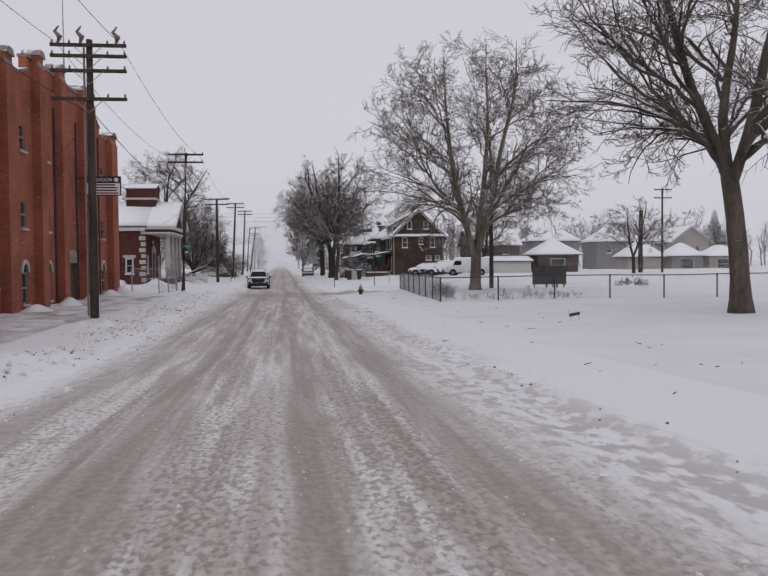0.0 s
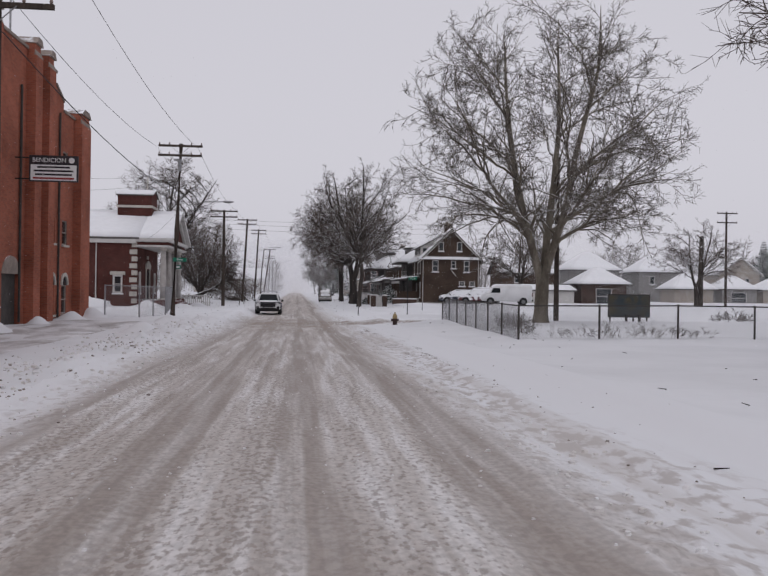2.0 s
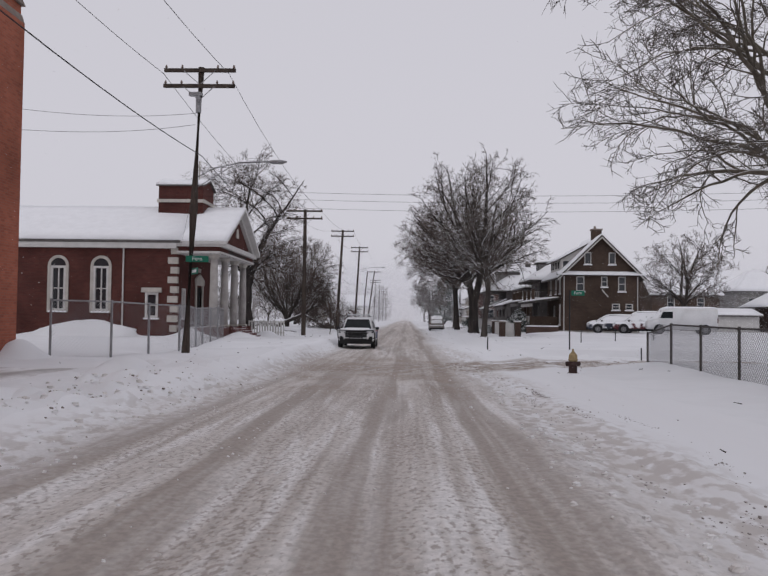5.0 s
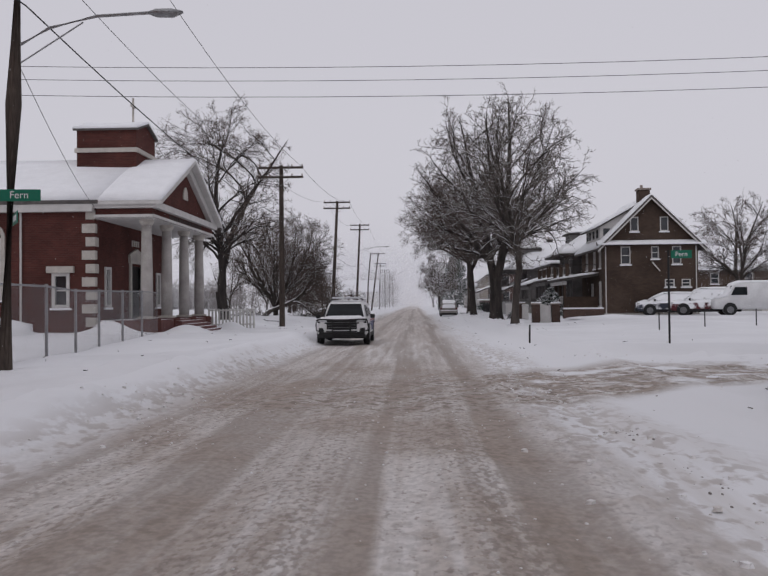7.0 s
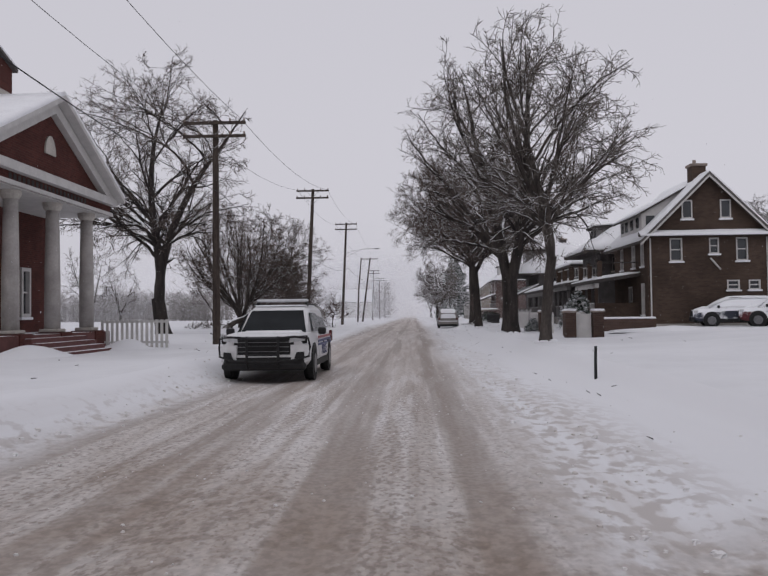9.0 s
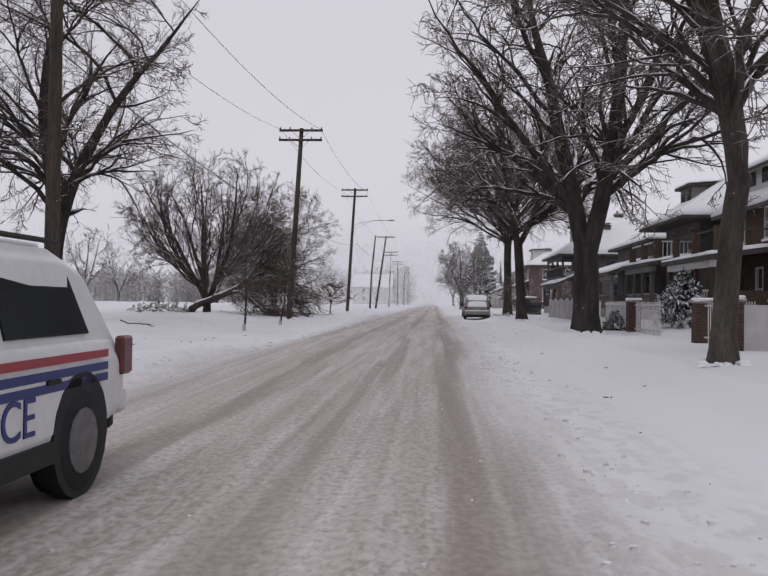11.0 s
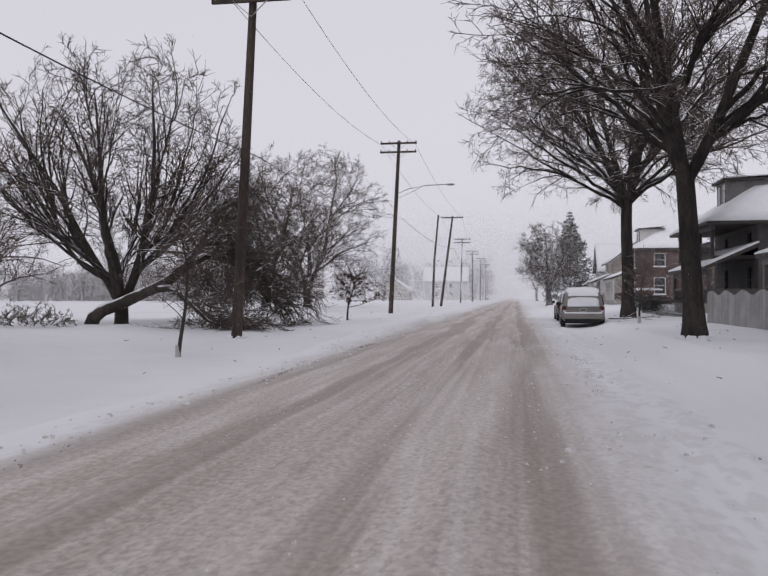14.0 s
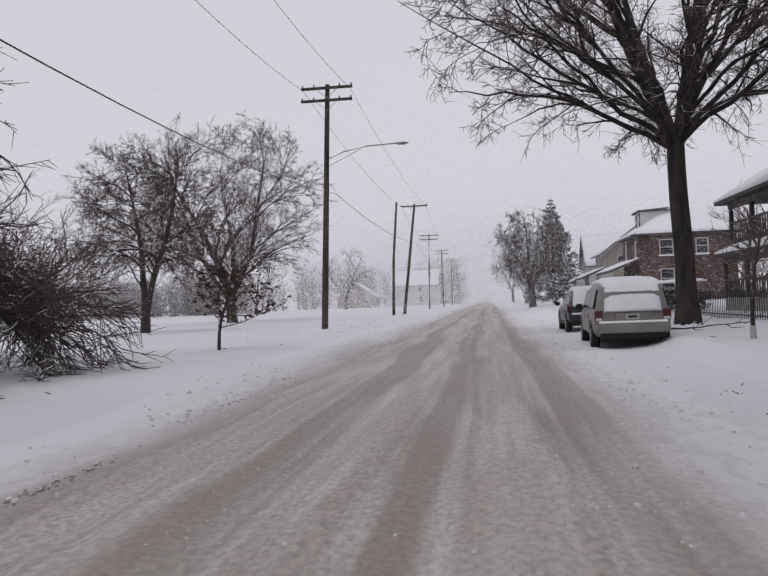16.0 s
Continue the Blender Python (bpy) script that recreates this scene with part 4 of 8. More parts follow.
def spruce(at, height, radius, seed, label, twiggy=26):
    rng = random.Random(seed)
    root = thing("spruce", label, "conifer", at)
    trunk, needles = Tubes(), Tubes()
    trunk.add([Vector((0, 0, -0.2)), Vector((0, 0, height * 0.5)), Vector((0, 0, height))], [height * 0.02, height * 0.012, 0.01], 8)
    layers = max(10, int(height * 2.0))
    for i in range(layers):
        z = height * (0.05 + 0.93 * i / layers)
        r = radius * (1 - (z / height) ** 1.1) * rng.uniform(0.8, 1.1) + 0.1
        for k in range(13):
            q = rng.uniform(0, 6.28)
            d = Vector((math.cos(q), math.sin(q), rng.uniform(-0.15, 0.25)))
            bp, br, _ = branch(rng, Vector((0, 0, z)), d, r, 0.03, 0.01, 4, 0.06, 0.03)
            needles.add(bp, br, 3)
            for j in range(twiggy):
                a, dd = along(bp, rng.uniform(0.1, 1))
                b2, r2, _ = branch(rng, a, turned(rng, dd, rng.uniform(30, 70)), min(0.9, r * 0.34) * rng.uniform(0.5, 1), 0.022 * height ** 0.5, 0.014, 1, 0.1, -0.03)
                needles.add(b2, r2, 3)
    part_data("trunk", raw_mesh("trunk", trunk.v, trunk.f, BARK, True), root)
    part_data("crown", raw_mesh("crown", needles.v, needles.f, NEEDLE_SNOWY if height < 3 else NEEDLE), root)
    return root


spruce(G(8.7, 225.17), 14.3, 4.6, 3, "tall dark spruce beside the road", 16)
spruce(G(93, 169.76), 12.7, 3.6, 4, "dark spruce far off behind the yards", 12)
SHRUB = spruce(G(10.1, 108.49), 2.35, 1.15, 5, "round dark evergreen shrub loaded with snow", 22)
tagged(SHRUB, category="evergreen shrub")
spruce(G(7.3, 107.4), 0.8, 0.42, 6, "small dark evergreen bush with a cap of snow", 16)

# ---- utility poles and wires ----
def utility_pole(at, height, arms, label, radius=0.15, lean=(0, 0), arm_half=1.25, lamp=None, foot=None):
    root = thing("utility_pole", label, "utility pole", at, group="utility poles along the verge")
    lx, ly = lean

    def on(z):
        return (lx * z, ly * z, z)
    part("pole", tubed([on(-0.4), on(height * 0.5), on(height)], [radius, radius * 0.86, radius * 0.68], 10), POLE, root)
    for z in arms:
        bm = bmesh.new()
        x, y, _ = on(z)
        box(bm, x - arm_half, x + arm_half, y - 0.24, y - 0.13, z - 0.06, z + 0.06)
        part("crossarm", bm, POLE, root)
        for s in (-1, 1):
            bm = bmesh.new()
            tube(bm, [(x + s * 0.55, y - 0.25, z - 0.03), (x, y - 0.18, z - 0.5)], 0.016, 4)
            part("brace", bm, GALV, root)
            for k in (0.5, 0.95):
                bm = bmesh.new()
                px = x + s * arm_half * k
                tube(bm, [(px, y - 0.18, z + 0.06), (px, y - 0.18, z + 0.11), (px, y - 0.18, z + 0.16), (px, y - 0.18, z + 0.2)], [0.02, 0.045, 0.035, 0.015], 8)
                part("insulator", bm, CERAMIC, root)
    if lamp:
        z0, z1, out = lamp
        x, y, _ = on(z0)
        arm = [(x + 0.1, y, z0), (x + out * 0.25, y, z0 + (z1 - z0) * 0.55), (x + out * 0.6, y, z0 + (z1 - z0) * 0.92), (x + out, y, z1)]
        part("lamp_arm", tubed(arm, 0.03, 6), GALV, root)
        part("lamp_stay", tubed([(x + 0.1, y, z0 - 0.35), (x + out * 0.5, y, z0 + (z1 - z0) * 0.72)], 0.015, 5), GALV, root)
        bm = tubed([(x + out - 0.05, y, z1), (x + out + 0.1, y, z1 - 0.02), (x + out + 0.4, y, z1 - 0.03), (x + out + 0.6, y, z1 + 0.0)], [0.05, 0.13, 0.14, 0.04], 10)
        for v in bm.verts:
            v.co.z = z1 + (v.co.z - z1) * 0.55
        part("lamp_head", bm, GALV, root, "grey cobra-head street lamp", True)
    return root


P1 = utility_pole(G(-7.78, 32.86), 10.5, (8.25, 9.3, 9.85, 10.25), "dark wooden utility pole with four crossarms by the brick building", 0.17, arm_half=1.38)
bm = bmesh.new()
for dx in (-1.1, -0.3, 1.0):
    tube(bm, [(dx, -0.18, 10.3), (dx + 0.08, -0.18, 10.55), (dx - 0.1, -0.18, 10.75), (dx + 0.05, -0.18, 10.95)], [0.05, 0.11, 0.07, 0.03], 6)
part("switch_gear", bm, CERAMIC, P1, "dark switch gear")
part("conduit", tubed([(-0.22, -0.02, 0.1), (-0.22, -0.02, 5.0), (-0.2, 0, 10.2)], 0.04, 6), GALV, P1)
P2 = utility_pole(G(-7.78, 61.43), 10.0, (9.3, 9.85), "wooden utility pole with street name signs and a lamp arm", 0.17, lean=(0.036, 0.0), lamp=(6.15, 6.7, 2.6))
bm = bmesh.new()
box(bm, -0.05, 0.4, -0.1, 0.1, 9.0, 9.12), tube(bm, [(0.28, 0, 8.4), (0.28, 0, 9.0)], 0.1, 8)
part("transformer_bracket", bm, GALV, P2)
utility_pole(G(-7.7, 93.43), 9.3, (8.6, 9.15), "dark wooden utility pole with two crossarms", 0.17, arm_half=1.3)
utility_pole(G(-7.78, 123.08), 11.0, (10.3, 10.85), "dark wooden utility pole with two crossarms", 0.17, lean=(0.05, 0.0))
utility_pole(G(-7.78, 154.54), 11.8, (11.0, 11.6), "wooden utility pole with a street lamp on a long arm", 0.16, lean=(0.05, 0.0), lamp=(8.2, 8.75, 3.4))
utility_pole(G(-7.78, 192.78), 10.3, (10.1,), "leaning wooden utility pole far along the verge", 0.15, lean=(0.13, 0.0))
bm = tubed([(-0.3, 0, -0.3), (-0.1, 0, 5), (0.35, 0, 9.9)], [0.13, 0.11, 0.09], 8)
tagged(solid("wooden_pole", bm, POLE), "bare wooden pole standing beside a utility pole", "pole").matrix_world = Matrix.Translation(G(-7.9, 187.32))
for y, h, lx in ((227.91, 10.2, 0.03), (263.81, 10.2, 0.0), (299.71, 10.4, 0.02), (335.62, 10.4, 0.0)):
    utility_pole(G(-7.9, y), h, (h - 0.7, h - 0.15), "wooden utility pole fading into the falling snow", 0.15, lean=(lx, 0))
utility_pole(G(15.0, 61.04), 10.2, (), "plain wooden pole beside the bare sycamore", 0.17)
utility_pole(G(50.1, 105.68), 11.2, (9.9, 11.0), "wooden utility pole among the back yards", 0.16)
bm = tubed([(0, 0, -0.3), (0, 0, 4.0), (0.1, 0, 8.4)], [0.33, 0.3, 0.26], 10)
for i in range(5):
    tube(bm, [(0, 0, 7.2 + 0.25 * i), (0.5 * math.cos(i * 2.3), 0.5 * math.sin(i * 2.3), 7.6 + 0.25 * i)], [0.12, 0.06], 6)
tagged(solid("tree_snag", bm, BARK), "tall dead trunk with its limbs cut off", "dead tree").matrix_world = Matrix.Translation(G(47.6, 106.93))


def wire(a, b, sag, name="power_line", r=0.009, label="black overhead wire between the poles"):
    a, b = Vector(a), Vector(b)
    n = 12
    pts = [a.lerp(b, i / n) - Vector((0, 0, sag * 4 * (i / n) * (1 - i / n))) for i in range(n + 1)]
    t = Tubes()
    t.add(pts, [r] * (n + 1), 4)
    return tagged(new(name, raw_mesh(name, t.v, t.f, WIRE)), label, "wire", "overhead wires")


LINE = [(-7.78, 1.56, 10.3), (-7.78, 32.86, 10.3), (-7.56, 61.43, 9.75), (-7.7, 93.43, 9.2), (-7.25, 123.08, 10.8), (-7.2, 154.54, 11.5), (-6.5, 192.78, 10.1), (-7.5, 227.91, 10.1), (-7.8, 263.81, 10.1)]
CABLE_Z = [7.6, 7.6, 6.9, 6.2, 5.4, 6.5, 6.6, 6.8, 6.8]
for k, ((x0, y0, z0), (x1, y1, z1)) in enumerate(zip(LINE, LINE[1:])):
    for off in (-1.15, 1.15):
        wire((x0 + off, y0 - 0.18, z0), (x1 + off, y1 - 0.18, z1), 0.6)
    wire((x0 + 0.2, y0, CABLE_Z[k]), (x1 + 0.2, y1, CABLE_Z[k + 1]), 0.5, "telephone_cable", 0.014, "thick black telephone cable slung from pole to pole")
for z0, z1 in ((5.75, 5.55), (5.5, 5.3), (5.2, 5.0)):
    wire((-7.6, 61.43, z0), (15.0, 61.04, z1 + 0.3), 0.25, "service_line", 0.005, "black wire strung across the street")
wire((-7.6, 61.43, 6.0), (-13.6, 81.17, 5.2), 0.3, "service_line", 0.007, "service wire running to the church")
wire((-7.6, 61.43, 8.4), (-11.3, 56.2, 7.2), 0.15, "service_line", 0.007, "service wire running to the brick building")
wire((-7.6, 61.43, 8.0), (-11.3, 56.2, 6.6), 0.15, "service_line", 0.007, "service wire running to the brick building")
wire((-7.78, 32.86, 7.5), (-11.3, 40.59, 7.0), 0.15, "service_line", 0.007, "service wire running to the brick building")

# ---- buildings ----
def wall(parent, axis, fixed, inward, u0, u1, z0, z1, openings, material, thick=0.3, name="wall"):
    """An upright wall in the plane axis = fixed with real openings (u0, u1, z0, z1)."""
    us = sorted({u0, u1, *(o[0] for o in openings), *(o[1] for o in openings)})
    zs = sorted({z0, z1, *(o[2] for o in openings), *(o[3] for o in openings)})
    a, b = sorted((fixed, fixed + inward * thick))
    bm = bmesh.new()
    for i in range(len(us) - 1):
        run = None
        for j in range(len(zs) - 1):
            um, zm = (us[i] + us[i + 1]) / 2, (zs[j] + zs[j + 1]) / 2
            hole = any(o[0] < um < o[1] and o[2] < zm < o[3] for o in openings)
            if not hole:
                run = [zs[j], zs[j + 1]] if run is None else [run[0], zs[j + 1]]
            if run is not None and (hole or j == len(zs) - 2):
                if axis == "x":
                    box(bm, a, b, us[i], us[i + 1], *run)
                else:
                    box(bm, us[i], us[i + 1], a, b, *run)
                run = None
    bmesh.ops.remove_doubles(bm, verts=bm.verts, dist=1e-4)
    return part(name, bm, material, parent)


def slab(axis, a, b, u0, u1, z0, z1):
    bm = bmesh.new()
    a, b = sorted((a, b))
    box(bm, a, b, u0, u1, z0, z1) if axis == "x" else box(bm, u0, u1, a, b, z0, z1)
    return bm


def window(parent, axis, fixed, inward, u0, u1, z0, z1, trim=None, sash=True, sill=True, arched=False, fw=0.07, proud=0.03, glass=None):
    """A framed sash window set into its opening: frame, sash bars, sill and dark pane."""
    trim = trim or WHITE
    out = fixed - inward * proud
    inn = fixed + inward * 0.12
    bm = bmesh.new()

    def bar(ua, ub, za, zb, o=out, n=inn):
        a, b = sorted((o, n))
        box(bm, a, b, ua, ub, za, zb) if axis == "x" else box(bm, ua, ub, a, b, za, zb)
    bar(u0, u0 + fw, z0, z1), bar(u1 - fw, u1, z0, z1), bar(u0 + fw, u1 - fw, z1 - fw, z1), bar(u0 + fw, u1 - fw, z0, z0 + fw)
    if sash:
        zm = (z0 + z1) / 2
        bar(u0 + fw, u1 - fw, zm - 0.03, zm + 0.03, fixed + inward * 0.02)
    w = part("window", bm, trim, parent)
    if sill:
        s = bmesh.new()
        a, b = sorted((fixed - inward * 0.1, fixed + inward * 0.05))
        box(s, a, b, u0 - 0.08, u1 + 0.08, z0 - 0.1, z0 - 0.005) if axis == "x" else box(s, u0 - 0.08, u1 + 0.08, a, b, z0 - 0.1, z0 - 0.005)
        part("sill", s, SNOW_CAP if trim is WHITE else STONE, w, "stone sill with a line of snow")
    if arched:
        um, r = (u0 + u1) / 2, (u1 - u0) / 2
        s = bmesh.new()
        pts = [(um + (r + 0.16) * math.cos(q), z1 + (r + 0.16) * math.sin(q)) for q in np.linspace(0, math.pi, 13)] + \
              [(um + r * math.cos(q), z1 + r * math.sin(q)) for q in np.linspace(math.pi, 0, 13)]
        lo, hi = fixed - inward * 0.07, fixed + inward * 0.02

        def ring(v):
            return [s.verts.new((v, u, z) if axis == "x" else (u, v, z)) for u, z in pts]
        ra, rb = ring(lo), ring(hi)
        for i in range(12):
            s.faces.new((ra[i], ra[i + 1], ra[24 - i], ra[25 - i])), s.faces.new((rb[25 - i], rb[24 - i], rb[i + 1], rb[i]))
        for i in range(26):
            s.faces.new((ra[i], rb[i], rb[(i + 1) % 26], ra[(i + 1) % 26]))
        part("arch", s, STONE, w, "stone arch")
        s = bmesh.new()
        fan = [(um + r * math.cos(q), z1 + r * math.sin(q)) for q in np.linspace(0, math.pi, 13)]
        prism(s, fan, axis, fixed - inward * 0.012, fixed + inward * 0.02)
        part("fanlight", s, glass or GLASS, w)
    part("pane", slab(axis, fixed + inward * 0.09, fixed + inward * 0.11, u0 + fw, u1 - fw, z0 + fw, z1 - fw), glass or GLASS, w)
    return w


def snow_slab(points, thick, material=None):
    """A roof plane as a blanket of snow: four corners, thickened upwards."""
    bm = bmesh.new()
    p = [Vector(q) for q in points]
    nx, ny = 10, 6
    nrm = (p[1] - p[0]).cross(p[3] - p[0]).normalized()
    if nrm.z < 0:
        nrm = -nrm
    top, low = {}, {}
    for i in range(nx + 1):
        for j in range(ny + 1):
            q = p[0].lerp(p[1], i / nx).lerp(p[3].lerp(p[2], i / nx), j / ny)
            edge = min(i, nx - i, j, ny - j)
            h = thick * (0.55 if edge == 0 else 1.0 if edge > 1 else 0.92) * (1 + 0.35 * noise.noise(q * 0.6))
            top[i, j] = bm.verts.new(q + nrm * (h + 0.004))
            if edge == 0:
                low[i, j] = bm.verts.new(q + nrm * 0.004)
    for i in range(nx):
        for j in range(ny):
            bm.faces.new((top[i, j], top[i + 1, j], top[i + 1, j + 1], top[i, j + 1]))
    ring = [(i, 0) for i in range(nx)] + [(nx, j) for j in range(ny)] + [(i, ny) for i in range(nx, 0, -1)] + [(0, j) for j in range(ny, 0, -1)]
    for a, b in zip(ring, ring[1:] + ring[:1]):
        bm.faces.new((low[a], low[b], top[b], top[a]))
    return bm


def gable_roof(parent, x0, x1, y0, y1, eave, ridge, axis, over=0.45, thick=0.16, snow=0.14, soffit=None):
    """Two pitched planes with thickness, under a blanket of snow. axis: the way the ridge runs."""
    a0, a1 = (x0 - over, x1 + over) if axis == "x" else (y0 - over, y1 + over)
    b0, b1 = (y0, y1) if axis == "x" else (x0, x1)
    mid = (b0 + b1) / 2
    slope = (ridge - eave) / (mid - b0)
    le, re, ez = b0 - over, b1 + over, eave - slope * over
    bm = bmesh.new()
    prism(bm, [(le, ez), (mid, ridge), (mid, ridge + thick), (le, ez + thick)], axis, a0, a1)
    prism(bm, [(re, ez), (mid, ridge), (mid, ridge + thick), (re, ez + thick)], axis, a0, a1)
    roof = part("roof", bm, soffit or SHINGLE, parent)

    def P(a, b, z):
        return (a, b, z) if axis == "x" else (b, a, z)
    for e in (le, re):
        part("snow_cover", snow_slab([P(a0, e, ez + thick), P(a1, e, ez + thick), P(a1, mid, ridge + thick), P(a0, mid, ridge + thick)], snow), SNOW_CAP, roof, "blanket of snow", True)
    return roof


def hip_roof(parent, x0, x1, y0, y1, eave, ridge, over=0.5, thick=0.15, snow=0.13, soffit=None):
    x0, x1, y0, y1 = x0 - over, x1 + over, y0 - over, y1 + over
    w = min(x1 - x0, y1 - y0) / 2
    if x1 - x0 > y1 - y0:
        r0, r1 = (x0 + w, (y0 + y1) / 2), (x1 - w, (y0 + y1) / 2)
    else:
        r0, r1 = ((x0 + x1) / 2, y0 + w), ((x0 + x1) / 2, y1 - w)
    z = eave + thick
    c = [(x0, y0, z), (x1, y0, z), (x1, y1, z), (x0, y1, z)]
    a, b = (*r0, ridge + thick), (*r1, ridge + thick)
    bm = boxed(x0, x1, y0, y1, eave, eave + thick)
    roof = part("roof", bm, soffit or DARK_WOOD, parent)
    if x1 - x0 > y1 - y0:
        planes = [(c[0], c[1], b, a), (c[2], c[3], a, b), (c[3], c[0], a, a), (c[1], c[2], b, b)]
    else:
        planes = [(c[3], c[0], a, b), (c[1], c[2], b, a), (c[0], c[1], a, a), (c[2], c[3], b, b)]
    for pl in planes:
        part("snow_cover", snow_slab(pl, snow), SNOW_CAP, roof, "blanket of snow", True)
    return roof


# brick hall by the road
HALL = thing("brick_hall", "tall red brick hall with stepped parapet and brick piers", "building", (0, 0, 0))
HX = -11.6
shell = bmesh.new()
box(shell, -31, HX - 0.31, 15.61, 56.2, -0.3, 9.2)
part("body", shell, RED_BRICK, HALL)
cols = ((36.92, 37.7), (40.59, 41.37), (50.5, 51.36), (52.53, 53.39))
holes = [(a, b, z0, z1) for a, b in cols for z0, z1 in ((0.35, 1.7), (3.6, 4.75), (6.9, 8.0))] + [(44.64, 46.67, 0.1, 2.1), (23.41, 24.27, 3.6, 4.75), (28.1, 28.96, 3.6, 4.75)]
wall(HALL, "x", HX, -1, 15.61, 56.2, -0.3, 9.2, holes, RED_BRICK, 0.3)
for h in holes:
    if h[1] - h[0] < 1.5:
        window(HALL, "x", HX, -1, *h, trim=COPING, arched=h[2] < 1, fw=0.06, proud=-0.03)
part("door", slab("x", HX - 0.25, HX - 0.18, 44.64, 46.67, 0.1, 2.1), DARK_WOOD, HALL, "dark double door under a brick arch")
fan = [(45.66 + 1.02 * math.cos(q), 2.1 + 0.7 * math.sin(q)) for q in np.linspace(0, math.pi, 13)]
part("door_arch", prism(bmesh.new(), fan, "x", HX + 0.02, HX - 0.05), COPING, HALL, "pale arched panel over the door")
top = [(15.61, 9.2), (56.2, 9.2), (56.2, 9.8), (52.53, 9.8), (52.53, 10.25), (51.28, 10.75), (51.28, 11.3), (38.24, 11.1), (38.24, 10.5), (36.84, 10.1), (32.78, 10.0), (15.61, 10.0)]
part("parapet", prism(bmesh.new(), top, "x", HX, HX - 0.35), RED_BRICK, HALL)
for (ya, za), (yb, zb) in zip(top[2:-1], top[3:]):
    if abs(ya - yb) > 0.1:
        part("coping", prism(bmesh.new(), [(yb, zb), (ya, za), (ya, za + 0.12), (yb, zb + 0.12)], "x", HX + 0.06, HX - 0.41), COPING, HALL, "stone coping under a line of snow")
for yc, zt, wd in ((20.29, 10.1, 0.96), (25.76, 10.1, 0.96), (31.22, 10.1, 0.96), (34.81, 10.35, 1.04), (39.26, 11.3, 0.96), (42.93, 11.55, 0.96), (47.61, 11.5, 0.88), (49.48, 11.5, 0.88), (55.26, 10.15, 1.76)):
    part("pier", boxed(HX, HX + 0.38, yc - wd / 2, yc + wd / 2, -0.3, zt - 0.5), RED_BRICK, HALL)
    part("pier", boxed(HX - 0.36, HX + 0.3, yc - wd / 2 + 0.08, yc + wd / 2 - 0.08, zt - 0.5, zt), RED_BRICK, HALL)
    part("pier_cap", prism(bmesh.new(), [(yc - wd / 2, zt), (yc + wd / 2, zt), (yc + wd / 4, zt + 0.28), (yc - wd / 4, zt + 0.28)], "x", HX + 0.4, HX - 0.42), COPING, HALL, "sloped stone cap")
    part("pier_offset", prism(bmesh.new(), [(HX + 0.38, zt - 0.5), (HX + 0.3, zt - 0.25), (HX + 0.3, zt - 0.5)], "y", yc - wd / 2, yc + wd / 2), COPING, HALL)
for y0 in (35.59, 42.15, 46.44, 51.75):
    part("downpipe", tubed([(HX + 0.07, y0, 0.2), (HX + 0.07, y0, 9.6)], 0.05, 6), DARK_WOOD, HALL)
part("roof_snow", snow_slab([(-30.9, 15.69, 9.2), (HX - 0.4, 15.69, 9.2), (HX - 0.4, 56.12, 9.2), (-30.9, 56.12, 9.2)], 0.16), SNOW_CAP, HALL, "blanket of snow on the flat roof", True)
part("antenna", tubed([(HX - 0.6, 46.99, 9.2), (HX - 0.6, 46.99, 13.0), (HX - 0.6, 46.99, 16.5)], [0.05, 0.04, 0.02], 6), GALV, HALL, "tall thin antenna mast")


def text_part(body, size, material, parent, m, label="", extrude=0.004):
    cu = bpy.data.curves.new("lettering", "FONT")
    cu.body, cu.size, cu.extrude, cu.align_x, cu.align_y = body, size, extrude, "CENTER", "CENTER"
    tmp = bpy.data.objects.new("lettering", cu)
    scene.collection.objects.link(tmp)
    bpy.context.view_layer.update()
    me = bpy.data.meshes.new_from_object(tmp.evaluated_get(bpy.context.evaluated_depsgraph_get()))
    bpy.data.objects.remove(tmp)
    me.materials.clear()
    me.materials.append(material)
    ob = new("lettering", me)
    ob.parent = parent
    ob.matrix_basis = m
    return tagged(ob, label)


# projecting sign on the hall
SIGN = thing("projecting_sign", "black and white sign board hung from the brick hall", "sign", (-9.85, 44.96, 6.1))
part("board", boxed(-0.9, 0.9, -0.04, 0.04, -0.5, 0.5, bevel=0.01), SIGN_DARK, SIGN)
part("lower_panel", boxed(-0.84, 0.84, -0.046, -0.03, -0.45, 0.14), SIGN_WHITE, SIGN, "white lower panel")
text_part("BENDICION", 0.23, SIGN_WHITE, SIGN, pose(-0.16, -0.05, 0.31, 90, 0, 0), "white heading")
for i, (w, m) in enumerate(((1.2, SIGN_DARK), (1.45, SIGN_DARK), (1.35, SIGN_DARK), (1.5, SIGN_RED))):
    z = 0.05 - 0.14 * i
    part("text_line", boxed(-w / 2, w / 2, -0.05, -0.045, z - 0.035, z + 0.035), m, SIGN)
part("emblem", tubed([(0.66, -0.051, 0.32), (0.66, -0.043, 0.32)], 0.11, 12), SIGN_WHITE, SIGN)
for z in (-0.4, 0.4):
    part("bracket", tubed([(-1.42, 0, z), (-0.88, 0, z)], 0.025, 6), IRON, SIGN)

